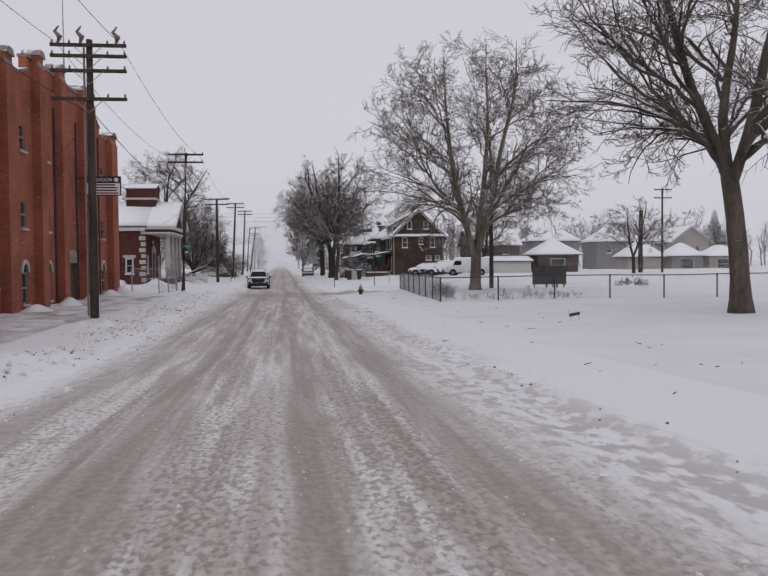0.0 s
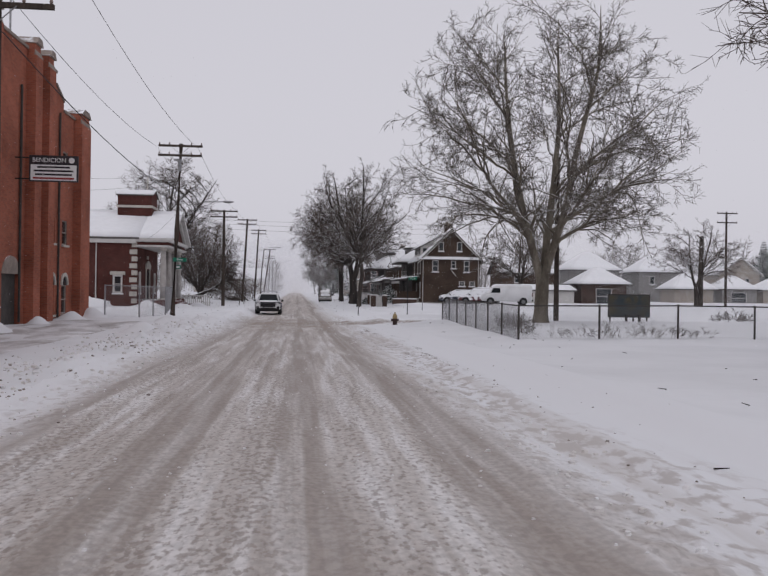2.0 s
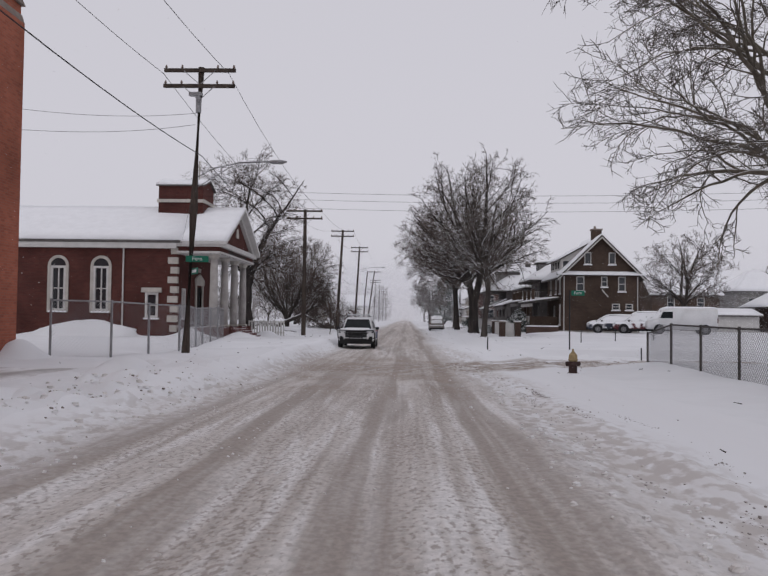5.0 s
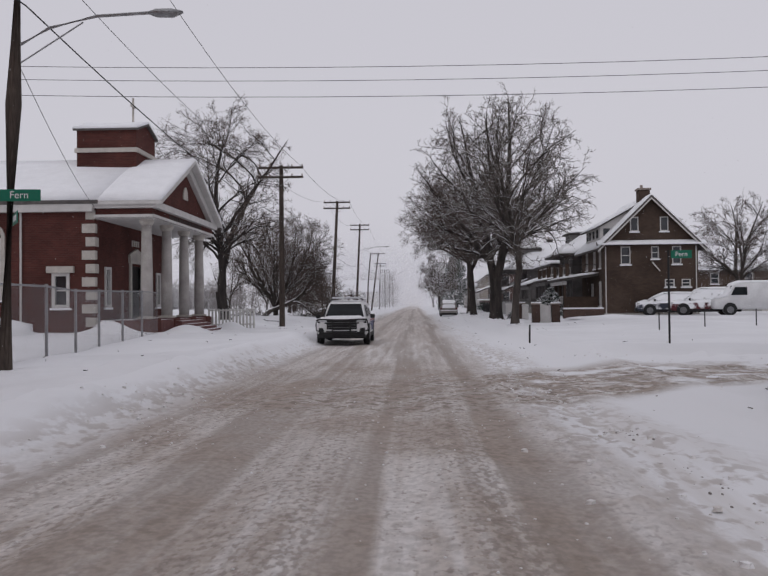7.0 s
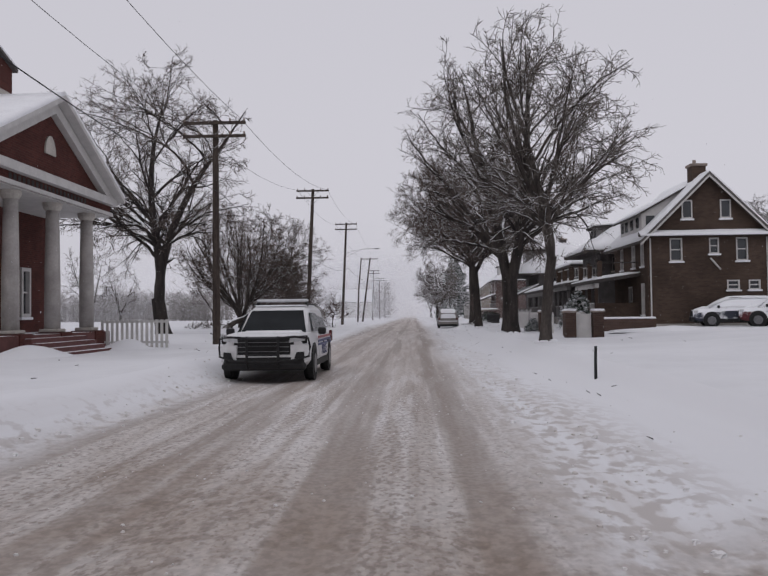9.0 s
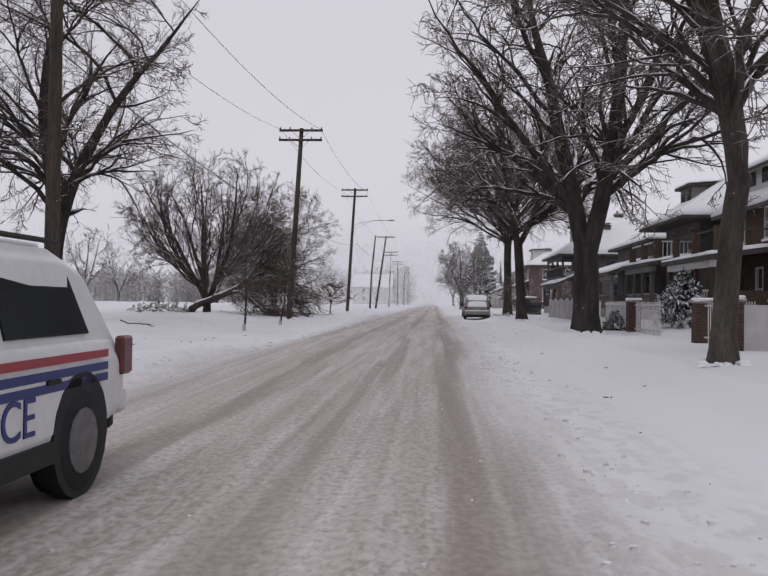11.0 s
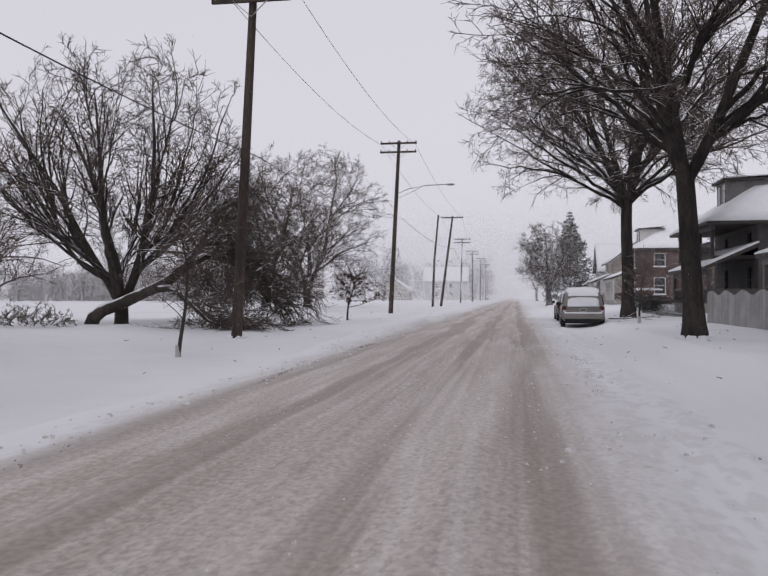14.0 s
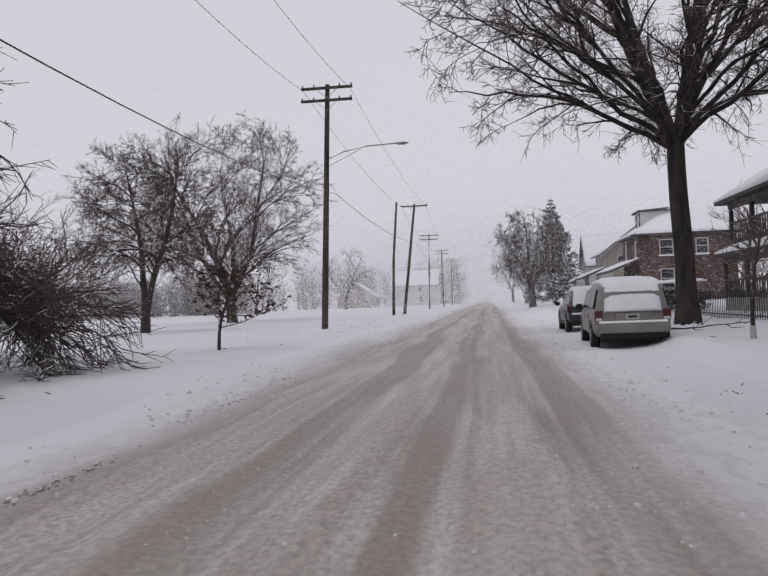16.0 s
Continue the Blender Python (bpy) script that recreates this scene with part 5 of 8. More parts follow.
# church with a columned porch
CH = thing("church", "dark red brick church with a white columned porch and snowy roof", "church", (0, 0, 0))
CX, CY0, CY1 = -13.4, 80.08, 90.23
c_holes = [(-20.75, -19.85, 1.5, 4.1), (-18.25, -17.35, 1.5, 4.1), (-15.2, -14.45, 1.15, 2.6), (-25, -24.1, 1.5, 4.1), (-29, -28.1, 1.5, 4.1)]
wall(CH, "y", CY0, 1, -34, CX, -0.2, 5.4, c_holes, CHURCH_BRICK)
wall(CH, "x", CX, -1, CY0 + 0.3, CY1, -0.2, 5.4, [(81.17, 81.87, 1.15, 2.9), (84.45, 85.85, 0.6, 3.1), (88.2, 88.9, 1.15, 2.9)], CHURCH_BRICK)
part("rear_walls", boxed(-34, -33.7, CY0 + 0.3, CY1, -0.2, 5.4), CHURCH_BRICK, CH)
part("north_wall", boxed(-33.7, CX - 0.3, CY1 - 0.3, CY1, -0.2, 5.4), CHURCH_BRICK, CH)
for h in c_holes:
    w = window(CH, "y", CY0, 1, *h, trim=WHITE, arched=h[3] > 4, fw=0.13, proud=0.06)
    if h[3] > 4:
        part("mullion", boxed((h[0] + h[1]) / 2 - 0.035, (h[0] + h[1]) / 2 + 0.035, CY0 + 0.02, CY0 + 0.1, h[2], h[3]), WHITE, w)
        bm = bmesh.new()
        box(bm, h[0] - 0.16, h[0], CY0 - 0.08, CY0 + 0.02, h[2] - 0.1, h[3]), box(bm, h[1], h[1] + 0.16, CY0 - 0.08, CY0 + 0.02, h[2] - 0.1, h[3])
        part("surround", bm, STONE, w)
    else:
        part("lintel", boxed(h[0] - 0.2, h[1] + 0.2, CY0 - 0.14, CY0 + 0.02, h[3] + 0.005, h[3] + 0.28), STONE, w)
for u in ((81.17, 81.87, 1.15, 2.9), (88.2, 88.9, 1.15, 2.9)):
    window(CH, "x", CX, -1, *u, trim=WHITE, fw=0.12, proud=0.06)
cd = part("door", slab("x", CX - 0.16, CX - 0.1, 84.45, 85.85, 0.6, 3.1), DARK_WOOD, CH, "dark double church door")
bm = bmesh.new()
box(bm, CX - 0.1, CX + 0.08, 84.22, 84.45, 0.6, 3.2), box(bm, CX - 0.1, CX + 0.08, 85.85, 86.09, 0.6, 3.2), box(bm, CX - 0.1, CX + 0.12, 84.14, 86.17, 3.2, 3.55)
part("door_surround", bm, STONE, CH)
for i in range(9):
    z = 0.35 + i * 0.56
    w = 0.52 if i % 2 else 0.36
    bm = bmesh.new()
    box(bm, CX - w, CX + 0.05, CY0 - 0.05, CY0 - 0.003, z, z + 0.38), box(bm, CX + 0.003, CX + 0.05, CY0 - 0.003, CY0 + 0.7 - w, z, z + 0.38)
    part("quoin", bm, STONE, CH, "pale stone quoin")
part("cornice", boxed(-34.3, CX + 0.0, CY0 - 0.28, CY0 - 0.004, 5.15, 5.5), WHITE, CH, "pale cornice")
part("downpipe", tubed([(-16.5, CY0 - 0.08, 0.1), (-16.5, CY0 - 0.08, 5.2)], 0.05, 6), WHITE, CH)
ridge_y = (CY0 + CY1) / 2
gable_roof(CH, -34, CX - 0.05, CY0, CY1, 5.6, 8.0, "x", over=0.3, snow=0.16)
# porch
part("porch_floor", boxed(CX, -10.9, CY0 + 0.2, CY1 - 0.2, -0.2, 0.6), STEP, CH, "dark red porch floor dusted with snow")
for i in range(4):
    part("porch_step", boxed(-10.9 + 0.3 * i, -10.6 + 0.3 * i, 83.12, 87.18, -0.2, 0.5 - 0.14 * i), STEP, CH, "dark red step with snow")
for i in range(4):
    y = 80.55 + 2.81 * i
    col = part("column", tubed([(-11.35, y, 0.75), (-11.35, y, 2.2), (-11.35, y, 4.7)], [0.25, 0.25, 0.205], 16), COLUMN, CH, "weathered white round column", True)
    part("base", boxed(-11.66, -11.04, y - 0.31, y + 0.31, 0.64, 0.75, bevel=0.02), STONE, col)
    part("plinth", boxed(-11.75, -10.86, y - 0.4, y + 0.4, -0.1, 0.637), CHURCH_BRICK, col, "dark red brick plinth")
    bm = tubed([(-11.35, y, 4.6), (-11.35, y, 4.72), (-11.35, y, 4.9)], [0.23, 0.3, 0.31], 16)
    part("capital", bm, STONE, col)
part("entablature", boxed(CX, -10.95, CY0, CY1, 4.9, 5.5), CHURCH_BRICK, CH, "brick frieze over the columns")
bm = bmesh.new()
box(bm, -10.95, -10.72, CY0 - 0.2, CY1 + 0.2, 5.28, 5.55), box(bm, -10.95, -10.86, CY0 - 0.05, CY1 + 0.05, 4.9, 5.02), box(bm, CX, -10.95, CY0 - 0.2, CY0 - 0.004, 5.28, 5.55), box(bm, CX, -10.95, CY0 - 0.1, CY0 - 0.004, 4.9, 5.02)
part("porch_cornice", bm, WHITE, CH)
for i in range(20):
    y = 82.42 + i * 0.28
    part("frieze_letter", boxed(-10.945, -10.93, y, y + 0.16, 5.07, 5.23), DARK_WOOD, CH)
part("porch_ceiling", boxed(CX + 0.01, -10.97, CY0 + 0.02, CY1 - 0.02, 4.86, 4.898), WHITE, CH)
part("pediment", prism(bmesh.new(), [(CY0, 5.5), (CY1, 5.5), (ridge_y, 7.9)], "x", -11.3, -11.0), CHURCH_BRICK, CH, "brick pediment")
gable_roof(CH, CX + 0.3, -10.75, CY0, CY1, 5.55, 7.98, "x", over=0.28, snow=0.15, soffit=WHITE)
for s in (-1, 1):
    e = ridge_y + s * 5.27
    part("raking_cornice", prism(bmesh.new(), [(e, 5.45), (ridge_y, 7.92), (ridge_y, 7.56), (e - s * 0.75, 5.45)], "x", -11.0, -10.78), WHITE, CH, "white raking cornice")
fan = [(ridge_y + 0.38 * math.cos(q), 6.25 + 0.6 * math.sin(q)) for q in np.linspace(0, math.pi, 11)]
part("fanlight", prism(bmesh.new(), fan, "x", -11.0, -10.95), STONE, CH, "small half-round window panel")
for k in range(4):
    part("number_bar", boxed(CX + 0.003, CX + 0.03, 84.6 + 0.27 * k, 84.76 + 0.27 * k, 4.02, 4.3), STONE, CH)
for k in range(9):
    part("grille_bar", tubed([(CX - 0.07, 84.52 + 0.157 * k, 0.62), (CX - 0.07, 84.52 + 0.157 * k, 3.08)], 0.014, 5), IRON, cd, "black iron door grille")
part("door_pediment", prism(bmesh.new(), [(84.05, 3.55), (86.26, 3.55), (86.0, 3.68), (85.15, 3.92), (84.31, 3.68)], "x", CX - 0.05, CX + 0.1), STONE, CH, "pale carved pediment over the door")
# brick lantern on the ridge
T0, T1, TY0, TY1 = -15.7, -12.9, 83.83, 86.56
part("lantern", prism(bmesh.new(), [(TY0, 7.2), (TY1, 7.2), (TY1, 9.4), ((TY0 + TY1) / 2, 9.85), (TY0, 9.4)], "x", T0, T1), CHURCH_BRICK, CH, "brick box standing on the ridge")
bm = bmesh.new()
box(bm, T0 - 0.08, T1 + 0.08, TY0 - 0.08, TY1 + 0.08, 8.35, 8.55)
part("lantern_band", bm, STONE, CH)
gable_roof(CH, T0, T1, TY0, TY1, 9.4, 9.85, "x", over=0.14, thick=0.1, snow=0.12)
bm = bmesh.new()
box(bm, -13.55, -13.47, 85.15, 85.23, 9.9, 11.2), box(bm, -13.55, -13.47, 84.92, 85.46, 10.75, 10.85)
part("cross", bm, STONE, CH, "small pale cross")

# white picket railing beside the church porch
RAIL = thing("picket_fence", "white wooden picket railing beside the church steps", "fence", (-11.0, 89.45, ground_z(-10, 89.45)))
part("top_rail", boxed(0, 2.5, -0.04, 0.04, 0.86, 0.94), WHITE, RAIL)
part("bottom_rail", boxed(0, 2.5, -0.03, 0.03, 0.12, 0.19), WHITE, RAIL)
pk = finish("picket", boxed(-0.05, 0.05, -0.05, -0.025, -0.05, 0.98), WHITE)
for i in range(14):
    part_data("picket", pk, RAIL, at=pose(0.06 + i * 0.183, 0, 0))


def house(name, label, x0, x1, y0, y1, z0, eave, ridge, ridge_axis, material, south=(), west=(), porch=None, dormer=None, chimney=None, trim=None,
          hip=False, over=0.5, pent=False, upper=None):
    h = thing(name, label, "house", (0, 0, 0))
    wall(h, "y", y0, 1, x0, x1, z0, eave, list(south), material)
    wall(h, "x", x0, 1, y0 + 0.3, y1, z0, eave, list(west), material)
    part("back_wall", boxed(x1 - 0.3, x1, y0 + 0.3, y1, z0, eave), material, h)
    part("north_wall", boxed(x0 + 0.3, x1 - 0.3, y1 - 0.3, y1, z0, eave), material, h)
    part("foundation", boxed(x0 - 0.04, x1 + 0.04, y0 - 0.04, y1 + 0.04, z0 - 0.5, z0 + 0.02), CONCRETE, h)
    for o in south:
        window(h, "y", y0, 1, *o, trim=trim)
    for o in west:
        window(h, "x", x0, 1, *o, trim=trim)
    if hip:
        hip_roof(h, porch[0] + 0.3 if upper else x0, x1, y0, y1, eave, ridge, over)
    else:
        gable_roof(h, x0, x1, y0, y1, eave, ridge, ridge_axis, over)
        if ridge_axis == "y":
            for yy in (y0, y1 - 0.25):
                part("gable", prism(bmesh.new(), [(x0, eave), (x1, eave), ((x0 + x1) / 2, ridge)], "y", yy, yy + 0.25), material, h)
            m = (x0 + x1) / 2
            for s in (-1, 1):
                e = m + s * ((x1 - x0) / 2 + over)
                sl = (ridge - eave) / ((x1 - x0) / 2)
                ez = eave - sl * over
                part("bargeboard", prism(bmesh.new(), [(e, ez - 0.02), (m, ridge - 0.02), (m, ridge - 0.15), (e, ez - 0.15)], "y", y0 - over, y0 - over + 0.05), trim or WHITE, h)
        else:
            for xx in (x0, x1 - 0.25):
                part("gable", prism(bmesh.new(), [(y0, eave), (y1, eave), ((y0 + y1) / 2, ridge)], "x", xx, xx + 0.25), material, h)
    if pent:
        p = part("pent_roof", prism(bmesh.new(), [(y0 - 0.55, eave - 0.1), (y0 - 0.003, eave + 0.2), (y0 - 0.003, eave - 0.1)], "x", x0 - 0.5, x1 + 0.5), DARK_WOOD, h)
        part("snow_cover", snow_slab([(x0 - 0.5, y0 - 0.55, eave - 0.1), (x1 + 0.5, y0 - 0.55, eave - 0.1), (x1 + 0.5, y0 - 0.003, eave + 0.2), (x0 - 0.5, y0 - 0.003, eave + 0.2)], 0.12), SNOW_CAP, p, "line of snow", True)
    if porch:
        px, pz, py0, py1, post = porch[:5]
        rise = porch[5] if len(porch) > 5 else 1.0
        part("porch_floor", boxed(px, x0, py0, py1, z0 - 0.3, z0 + 0.45), CONCRETE, h)
        r = part("porch_roof", prism(bmesh.new(), [(px - 0.3, pz), (x0, pz + rise), (x0, pz + rise + 0.2), (px - 0.3, pz + 0.2)], "y", py0 - 0.3, py1 + 0.3), DARK_WOOD, h)
        part("snow_cover", snow_slab([(px - 0.3, py0 - 0.3, pz + 0.2), (px - 0.3, py1 + 0.3, pz + 0.2), (x0 - 0.01, py1 + 0.3, pz + rise + 0.2), (x0 - 0.01, py0 - 0.3, pz + rise + 0.2)], 0.15), SNOW_CAP, r, "blanket of snow", True)
        part("porch_beam", boxed(px - 0.1, px + 0.15, py0, py1, pz - 0.25, pz + 0.02), trim or WHITE, h)
        n = 4
        for i in range(n):
            y = py0 + 0.15 + (py1 - py0 - 0.3) * i / (n - 1)
            part("porch_post", boxed(px - 0.08, px + 0.1, y - 0.1, y + 0.1, z0 + 0.45, pz - 0.25), post, h)
        part("porch_rail", boxed(px - 0.04, px + 0.04, py0 + 0.3, py1 - 0.3, z0 + 1.2, z0 + 1.28), trim or WHITE, h)
        bal = finish("baluster", boxed(-0.025, 0.025, -0.025, 0.025, 0, 0.75), trim or WHITE)
        k = int((py1 - py0 - 0.6) / 0.3)
        for i in range(k):
            part_data("baluster", bal, h, at=pose(px, py0 + 0.4 + i * 0.3, z0 + 0.45))
        part("porch_side", boxed(px + 0.1, x0 - 0.05, py0 + 0.02, py0 + 0.12, z0 + 0.45, z0 + 1.25), material, h)
        if upper:
            uz = upper
            part("balcony_deck", boxed(px + 0.2, x0, py0 + 0.3, py1 - 0.3, pz + 0.62, pz + 0.8), DARK_WOOD, h)
            part("balcony_rail", boxed(px + 0.2, px + 0.28, py0 + 0.3, py1 - 0.3, pz + 1.5, pz + 1.58), trim or WHITE, h)
            for i in range(n):
                y = py0 + 0.45 + (py1 - py0 - 0.9) * i / (n - 1)
                part("balcony_post", boxed(px + 0.2, px + 0.36, y - 0.08, y + 0.08, pz + 0.8, uz), DARK_WOOD, h)
            part("balcony_beam", boxed(px + 0.18, px + 0.4, py0 + 0.3, py1 - 0.3, uz - 0.25, uz - 0.01), trim or WHITE, h)
            for i in range(int((py1 - py0 - 0.9) / 0.3)):
                part_data("baluster", bal, h, at=pose(px + 0.24, py0 + 0.45 + i * 0.3, pz + 0.78))
    if dormer:
        dx0, dx1, dy0, dy1, dz0, dz1 = dormer
        part("dormer", boxed(dx0, dx1, dy0, dy1, dz0, dz1), GREY_PAINT if upper else trim or WHITE, h, "small boxed dormer")
        d = part("dormer_roof", boxed(dx0 - 0.25, dx1, dy0 - 0.25, dy1 + 0.25, dz1, dz1 + 0.12), DARK_WOOD, h)
        part("snow_cover", snow_slab([(dx0 - 0.25, dy0 - 0.25, dz1 + 0.12), (dx0 - 0.25, dy1 + 0.25, dz1 + 0.12), (dx1, dy1 + 0.25, dz1 + 0.3), (dx1, dy0 - 0.25, dz1 + 0.3)], 0.12), SNOW_CAP, d, "blanket of snow", True)
        k = 2 if dy1 - dy0 > 1.6 else 1
        for i in range(k):
            yc = dy0 + (dy1 - dy0) * (i + 0.5) / k
            part("dormer_pane", boxed(dx0 - 0.02, dx0 + 0.01, yc - 0.3, yc + 0.3, dz0 + 0.25, dz1 - 0.15), GLASS, h)
    if chimney:
        cx, cy, cz, cw = chimney
        c = part("chimney", boxed(cx - cw / 2, cx + cw / 2, cy - cw / 2, cy + cw / 2, eave, cz), material, h, "brick chimney")
        bm = bmesh.new()
        box(bm, cx - cw / 2 - 0.08, cx + cw / 2 + 0.08, cy - cw / 2 - 0.08, cy + cw / 2 + 0.08, cz + 0.003, cz + 0.14), tube(bm, [(cx - 0.12, cy, cz + 0.14), (cx - 0.12, cy, cz + 0.4)], 0.11, 8)
        part("chimney_cap", bm, COPING, c)
    return h


# brown brick house at the corner
H1 = house("corner_house", "brown brick house with a gable, chimney and snowy porch", 13.7, 20.5, 106.69, 114.34, 0.35, 5.4, 8.75, "y", BROWN_BRICK,
           south=[(14.95, 15.65, 3.9, 5.2), (17.15, 17.7, 4.3, 5.2), (18.65, 19.3, 3.9, 5.2), (18.1, 18.8, 2.25, 2.8), (19.3, 19.95, 2.25, 2.8)],
           west=[(107.4, 108.02, 3.7, 5.1), (107.4, 108.02, 0.9, 2.7), (109.27, 109.97, 3.7, 5.0), (112, 112.7, 3.7, 5.0), (110.05, 110.83, 0.8, 2.6)],
           porch=(11.2, 2.75, 108.49, 114.34, BROWN_BRICK, 0.4), chimney=(16.95, 107.87, 9.42, 0.8), pent=True)
for u0 in (15.65, 17.8):
    window(H1, "y", 106.69, 1, u0, u0 + 0.6, 6.3, 7.35, proud=0.06)
    part("attic_pane", boxed(u0 + 0.07, u0 + 0.53, 106.66, 106.69, 6.37, 7.28), GLASS, H1)
sd = part("shed_dormer", prism(bmesh.new(), [(13.75, 5.6), (13.75, 6.75), (16.9, 8.5)], "y", 107.94, 112.78), WHITE, H1, "long pale shed dormer")
part("dormer_pane", boxed(14.0, 14.5, 107.92, 107.94, 6.05, 6.65), GLASS, sd)
for y_ in (108.49, 109.74, 110.99, 111.92):
    part("dormer_pane", boxed(13.72, 13.745, y_, y_ + 0.6, 6.0, 6.6), GLASS, sd)
dr = part("dormer_roof", prism(bmesh.new(), [(13.35, 6.55), (17.05, 8.6), (17.05, 8.72), (13.35, 6.67)], "y", 107.71, 113.02), DARK_WOOD, H1)
part("snow_cover", snow_slab([(13.35, 107.71, 6.67), (13.35, 113.02, 6.67), (17.05, 113.02, 8.72), (17.05, 107.71, 8.72)], 0.12), SNOW_CAP, dr, "blanket of snow", True)
part("balcony_rail", boxed(11.4, 11.46, 108.57, 114.19, 3.95, 4.02), DARK_WOOD, H1)
for y_ in (108.61, 111.3, 114.03):
    part("balcony_post", boxed(11.32, 11.56, y_, y_ + 0.24, 3.1, 4.1), BROWN_BRICK, H1)
part("balcony_rail", boxed(11.56, 13.7, 108.65, 108.69, 3.95, 4.02), DARK_WOOD, H1)
part("downpipe", tubed([(20.35, 106.63, 0.3), (20.35, 106.63, 5.2)], 0.045, 6), WHITE, H1)
part("downpipe", tubed([(13.85, 106.63, 0.3), (13.85, 106.63, 5.2)], 0.045, 6), WHITE, H1)
part("drain_stub", tubed([(17.2, 106.64, 4.05), (17.75, 106.64, 3.4)], 0.05, 6), WHITE, H1)
BG = house("bungalow", "dark house with a wide hipped snowy roof and flat porch", 13.4, 21, 117.07, 122.93, 0.3, 5.15, 8.0, "y", DARK_SIDING,
           south=[(15, 15.9, 1.4, 2.8), (14.2, 15.0, 3.9, 4.9)], west=[(117.86, 118.64, 1.3, 2.8), (120.98, 121.76, 1.3, 2.8), (117.86, 118.64, 3.8, 4.9), (120.98, 121.76, 3.8, 4.9)], porch=(11.2, 2.9, 117.23, 122.69, DARK_SIDING, 0.4),
           dormer=(13.6, 15.8, 118.95, 120.98, 5.9, 7.1), hip=True, trim=GREY_PAINT, over=1.2)
part("balcony_rail", boxed(11.4, 11.46, 117.31, 122.54, 4.1, 4.17), WHITE, BG)
part("balcony_rail", boxed(11.5, 13.4, 117.35, 117.4, 4.1, 4.17), WHITE, BG)
for k in range(9):
    part("baluster", boxed(11.7 + 0.2 * k, 11.74 + 0.2 * k, 117.36, 117.39, 3.3, 4.1), WHITE, BG)
for y_ in (117.31, 119.81, 122.38):
    part("balcony_post", boxed(11.32, 11.62, y_, y_ + 0.3, 3.2, 4.25), BROWN_BRICK, BG)
house("porch_house", "dark house with a deep covered porch and low snowy roof", 13.4, 21.5, 125.27, 135.03, 0.3, 4.7, 7.1, "x", DARK_SIDING,
      south=[(15, 15.9, 1.4, 2.8), (15, 15.9, 3.5, 4.5)], west=[(126.44, 127.22, 1.3, 2.8), (131.9, 132.69, 1.3, 2.8)], porch=(10.9, 2.7, 125.04, 135.18, GREY_PAINT, 0.95), trim=GREY_PAINT, hip=True, over=0.6)
house("two_storey_house", "two-storey dark grey house with stacked snowy porches and dormer", 13.4, 22, 145.17, 154.93, 0.3, 5.0, 8.5, "x", DARK_SIDING,
      south=[(15, 15.9, 1.4, 2.8), (14.6, 15.5, 3.4, 4.7), (18, 18.9, 3.4, 4.7)], west=[(146.34, 147.2, 1.3, 2.8), (151.42, 152.2, 1.3, 2.8), (146.34, 147.2, 3.3, 4.7), (151.42, 152.2, 3.3, 4.7)],
      porch=(10.9, 2.55, 145.17, 154.93, DARK_SIDING, 1.25), dormer=(12.5, 15.6, 148.0, 150.3, 5.9, 7.7), hip=True, trim=DARK_SIDING, upper=5.0, chimney=(17.5, 153.76, 9.3, 0.7))
house("red_brick_house", "red brick house with a dormer and snowy porch roof", 13.6, 22, 191.22, 199.81, 0.3, 6.2, 9.0, "x", DULL_BRICK,
      south=[(15.4, 16.6, 1.4, 3.2), (15.4, 16.6, 4.4, 5.8), (18.5, 19.6, 4.4, 5.8)], west=[(192.39, 193.17, 1.3, 2.8), (197.47, 198.25, 1.3, 2.8), (192.39, 193.17, 4.4, 5.8), (197.47, 198.25, 4.4, 5.8)],
      porch=(11.2, 3.0, 191.61, 199.42, WHITE), dormer=(14.4, 17, 193.95, 197.08, 6.8, 8.6), hip=True)
house("tan_house", "tan house with a snowy gable roof down the street", 12.6, 20, 206.05, 213.08, 0.3, 5.6, 8.4, "y", TAN,
      south=[(14, 15, 1.3, 2.8), (14, 15, 3.9, 5.2), (17, 18, 3.9, 5.2)], west=[(207.61, 208.39, 1.3, 2.8), (210.73, 211.52, 3.9, 5.2)], porch=(10.4, 2.8, 206.44, 212.69, WHITE))
house("white_house", "pale house under a steep snowy roof down the street", 12.6, 19, 219.32, 226.34, 0.3, 5.0, 8.6, "x", WHITE,
      south=[(13.6, 14.6, 1.3, 2.8), (13.6, 14.6, 3.6, 4.8)], west=[(220.88, 221.66, 1.3, 2.8)], porch=(10.6, 2.6, 219.71, 225.95, WHITE))
# back-yard garages and houses beyond
house("garage", "brick garage with a snow-covered hipped roof", 37.0, 43.2, 118.64, 124.1, 0.0, 2.75, 5.0, "y", FENCE_BRICK, hip=True, south=[(39.0, 41.2, 0.2, 2.3)], over=0.6)
house("garage", "small tan garage with a snowy pyramid roof", 61.5, 68.2, 142.83, 148.29, 0.0, 2.4, 5.2, "y", TAN, hip=True, over=0.6)
house("garage", "small grey garage with a hipped roof under snow", 71.0, 77.2, 145.17, 150.64, 0.0, 2.5, 4.9, "x", GREY_PAINT, hip=True, over=0.5, south=[(72.6, 75.4, 0.1, 2.1)])
house("garage", "small tan garage with a hipped roof under snow", 79.0, 85.6, 146.2, 151.4, 0.0, 2.4, 4.5, "x", TAN, hip=True, over=0.5, south=[(80.6, 83.6, 0.1, 2.1)])
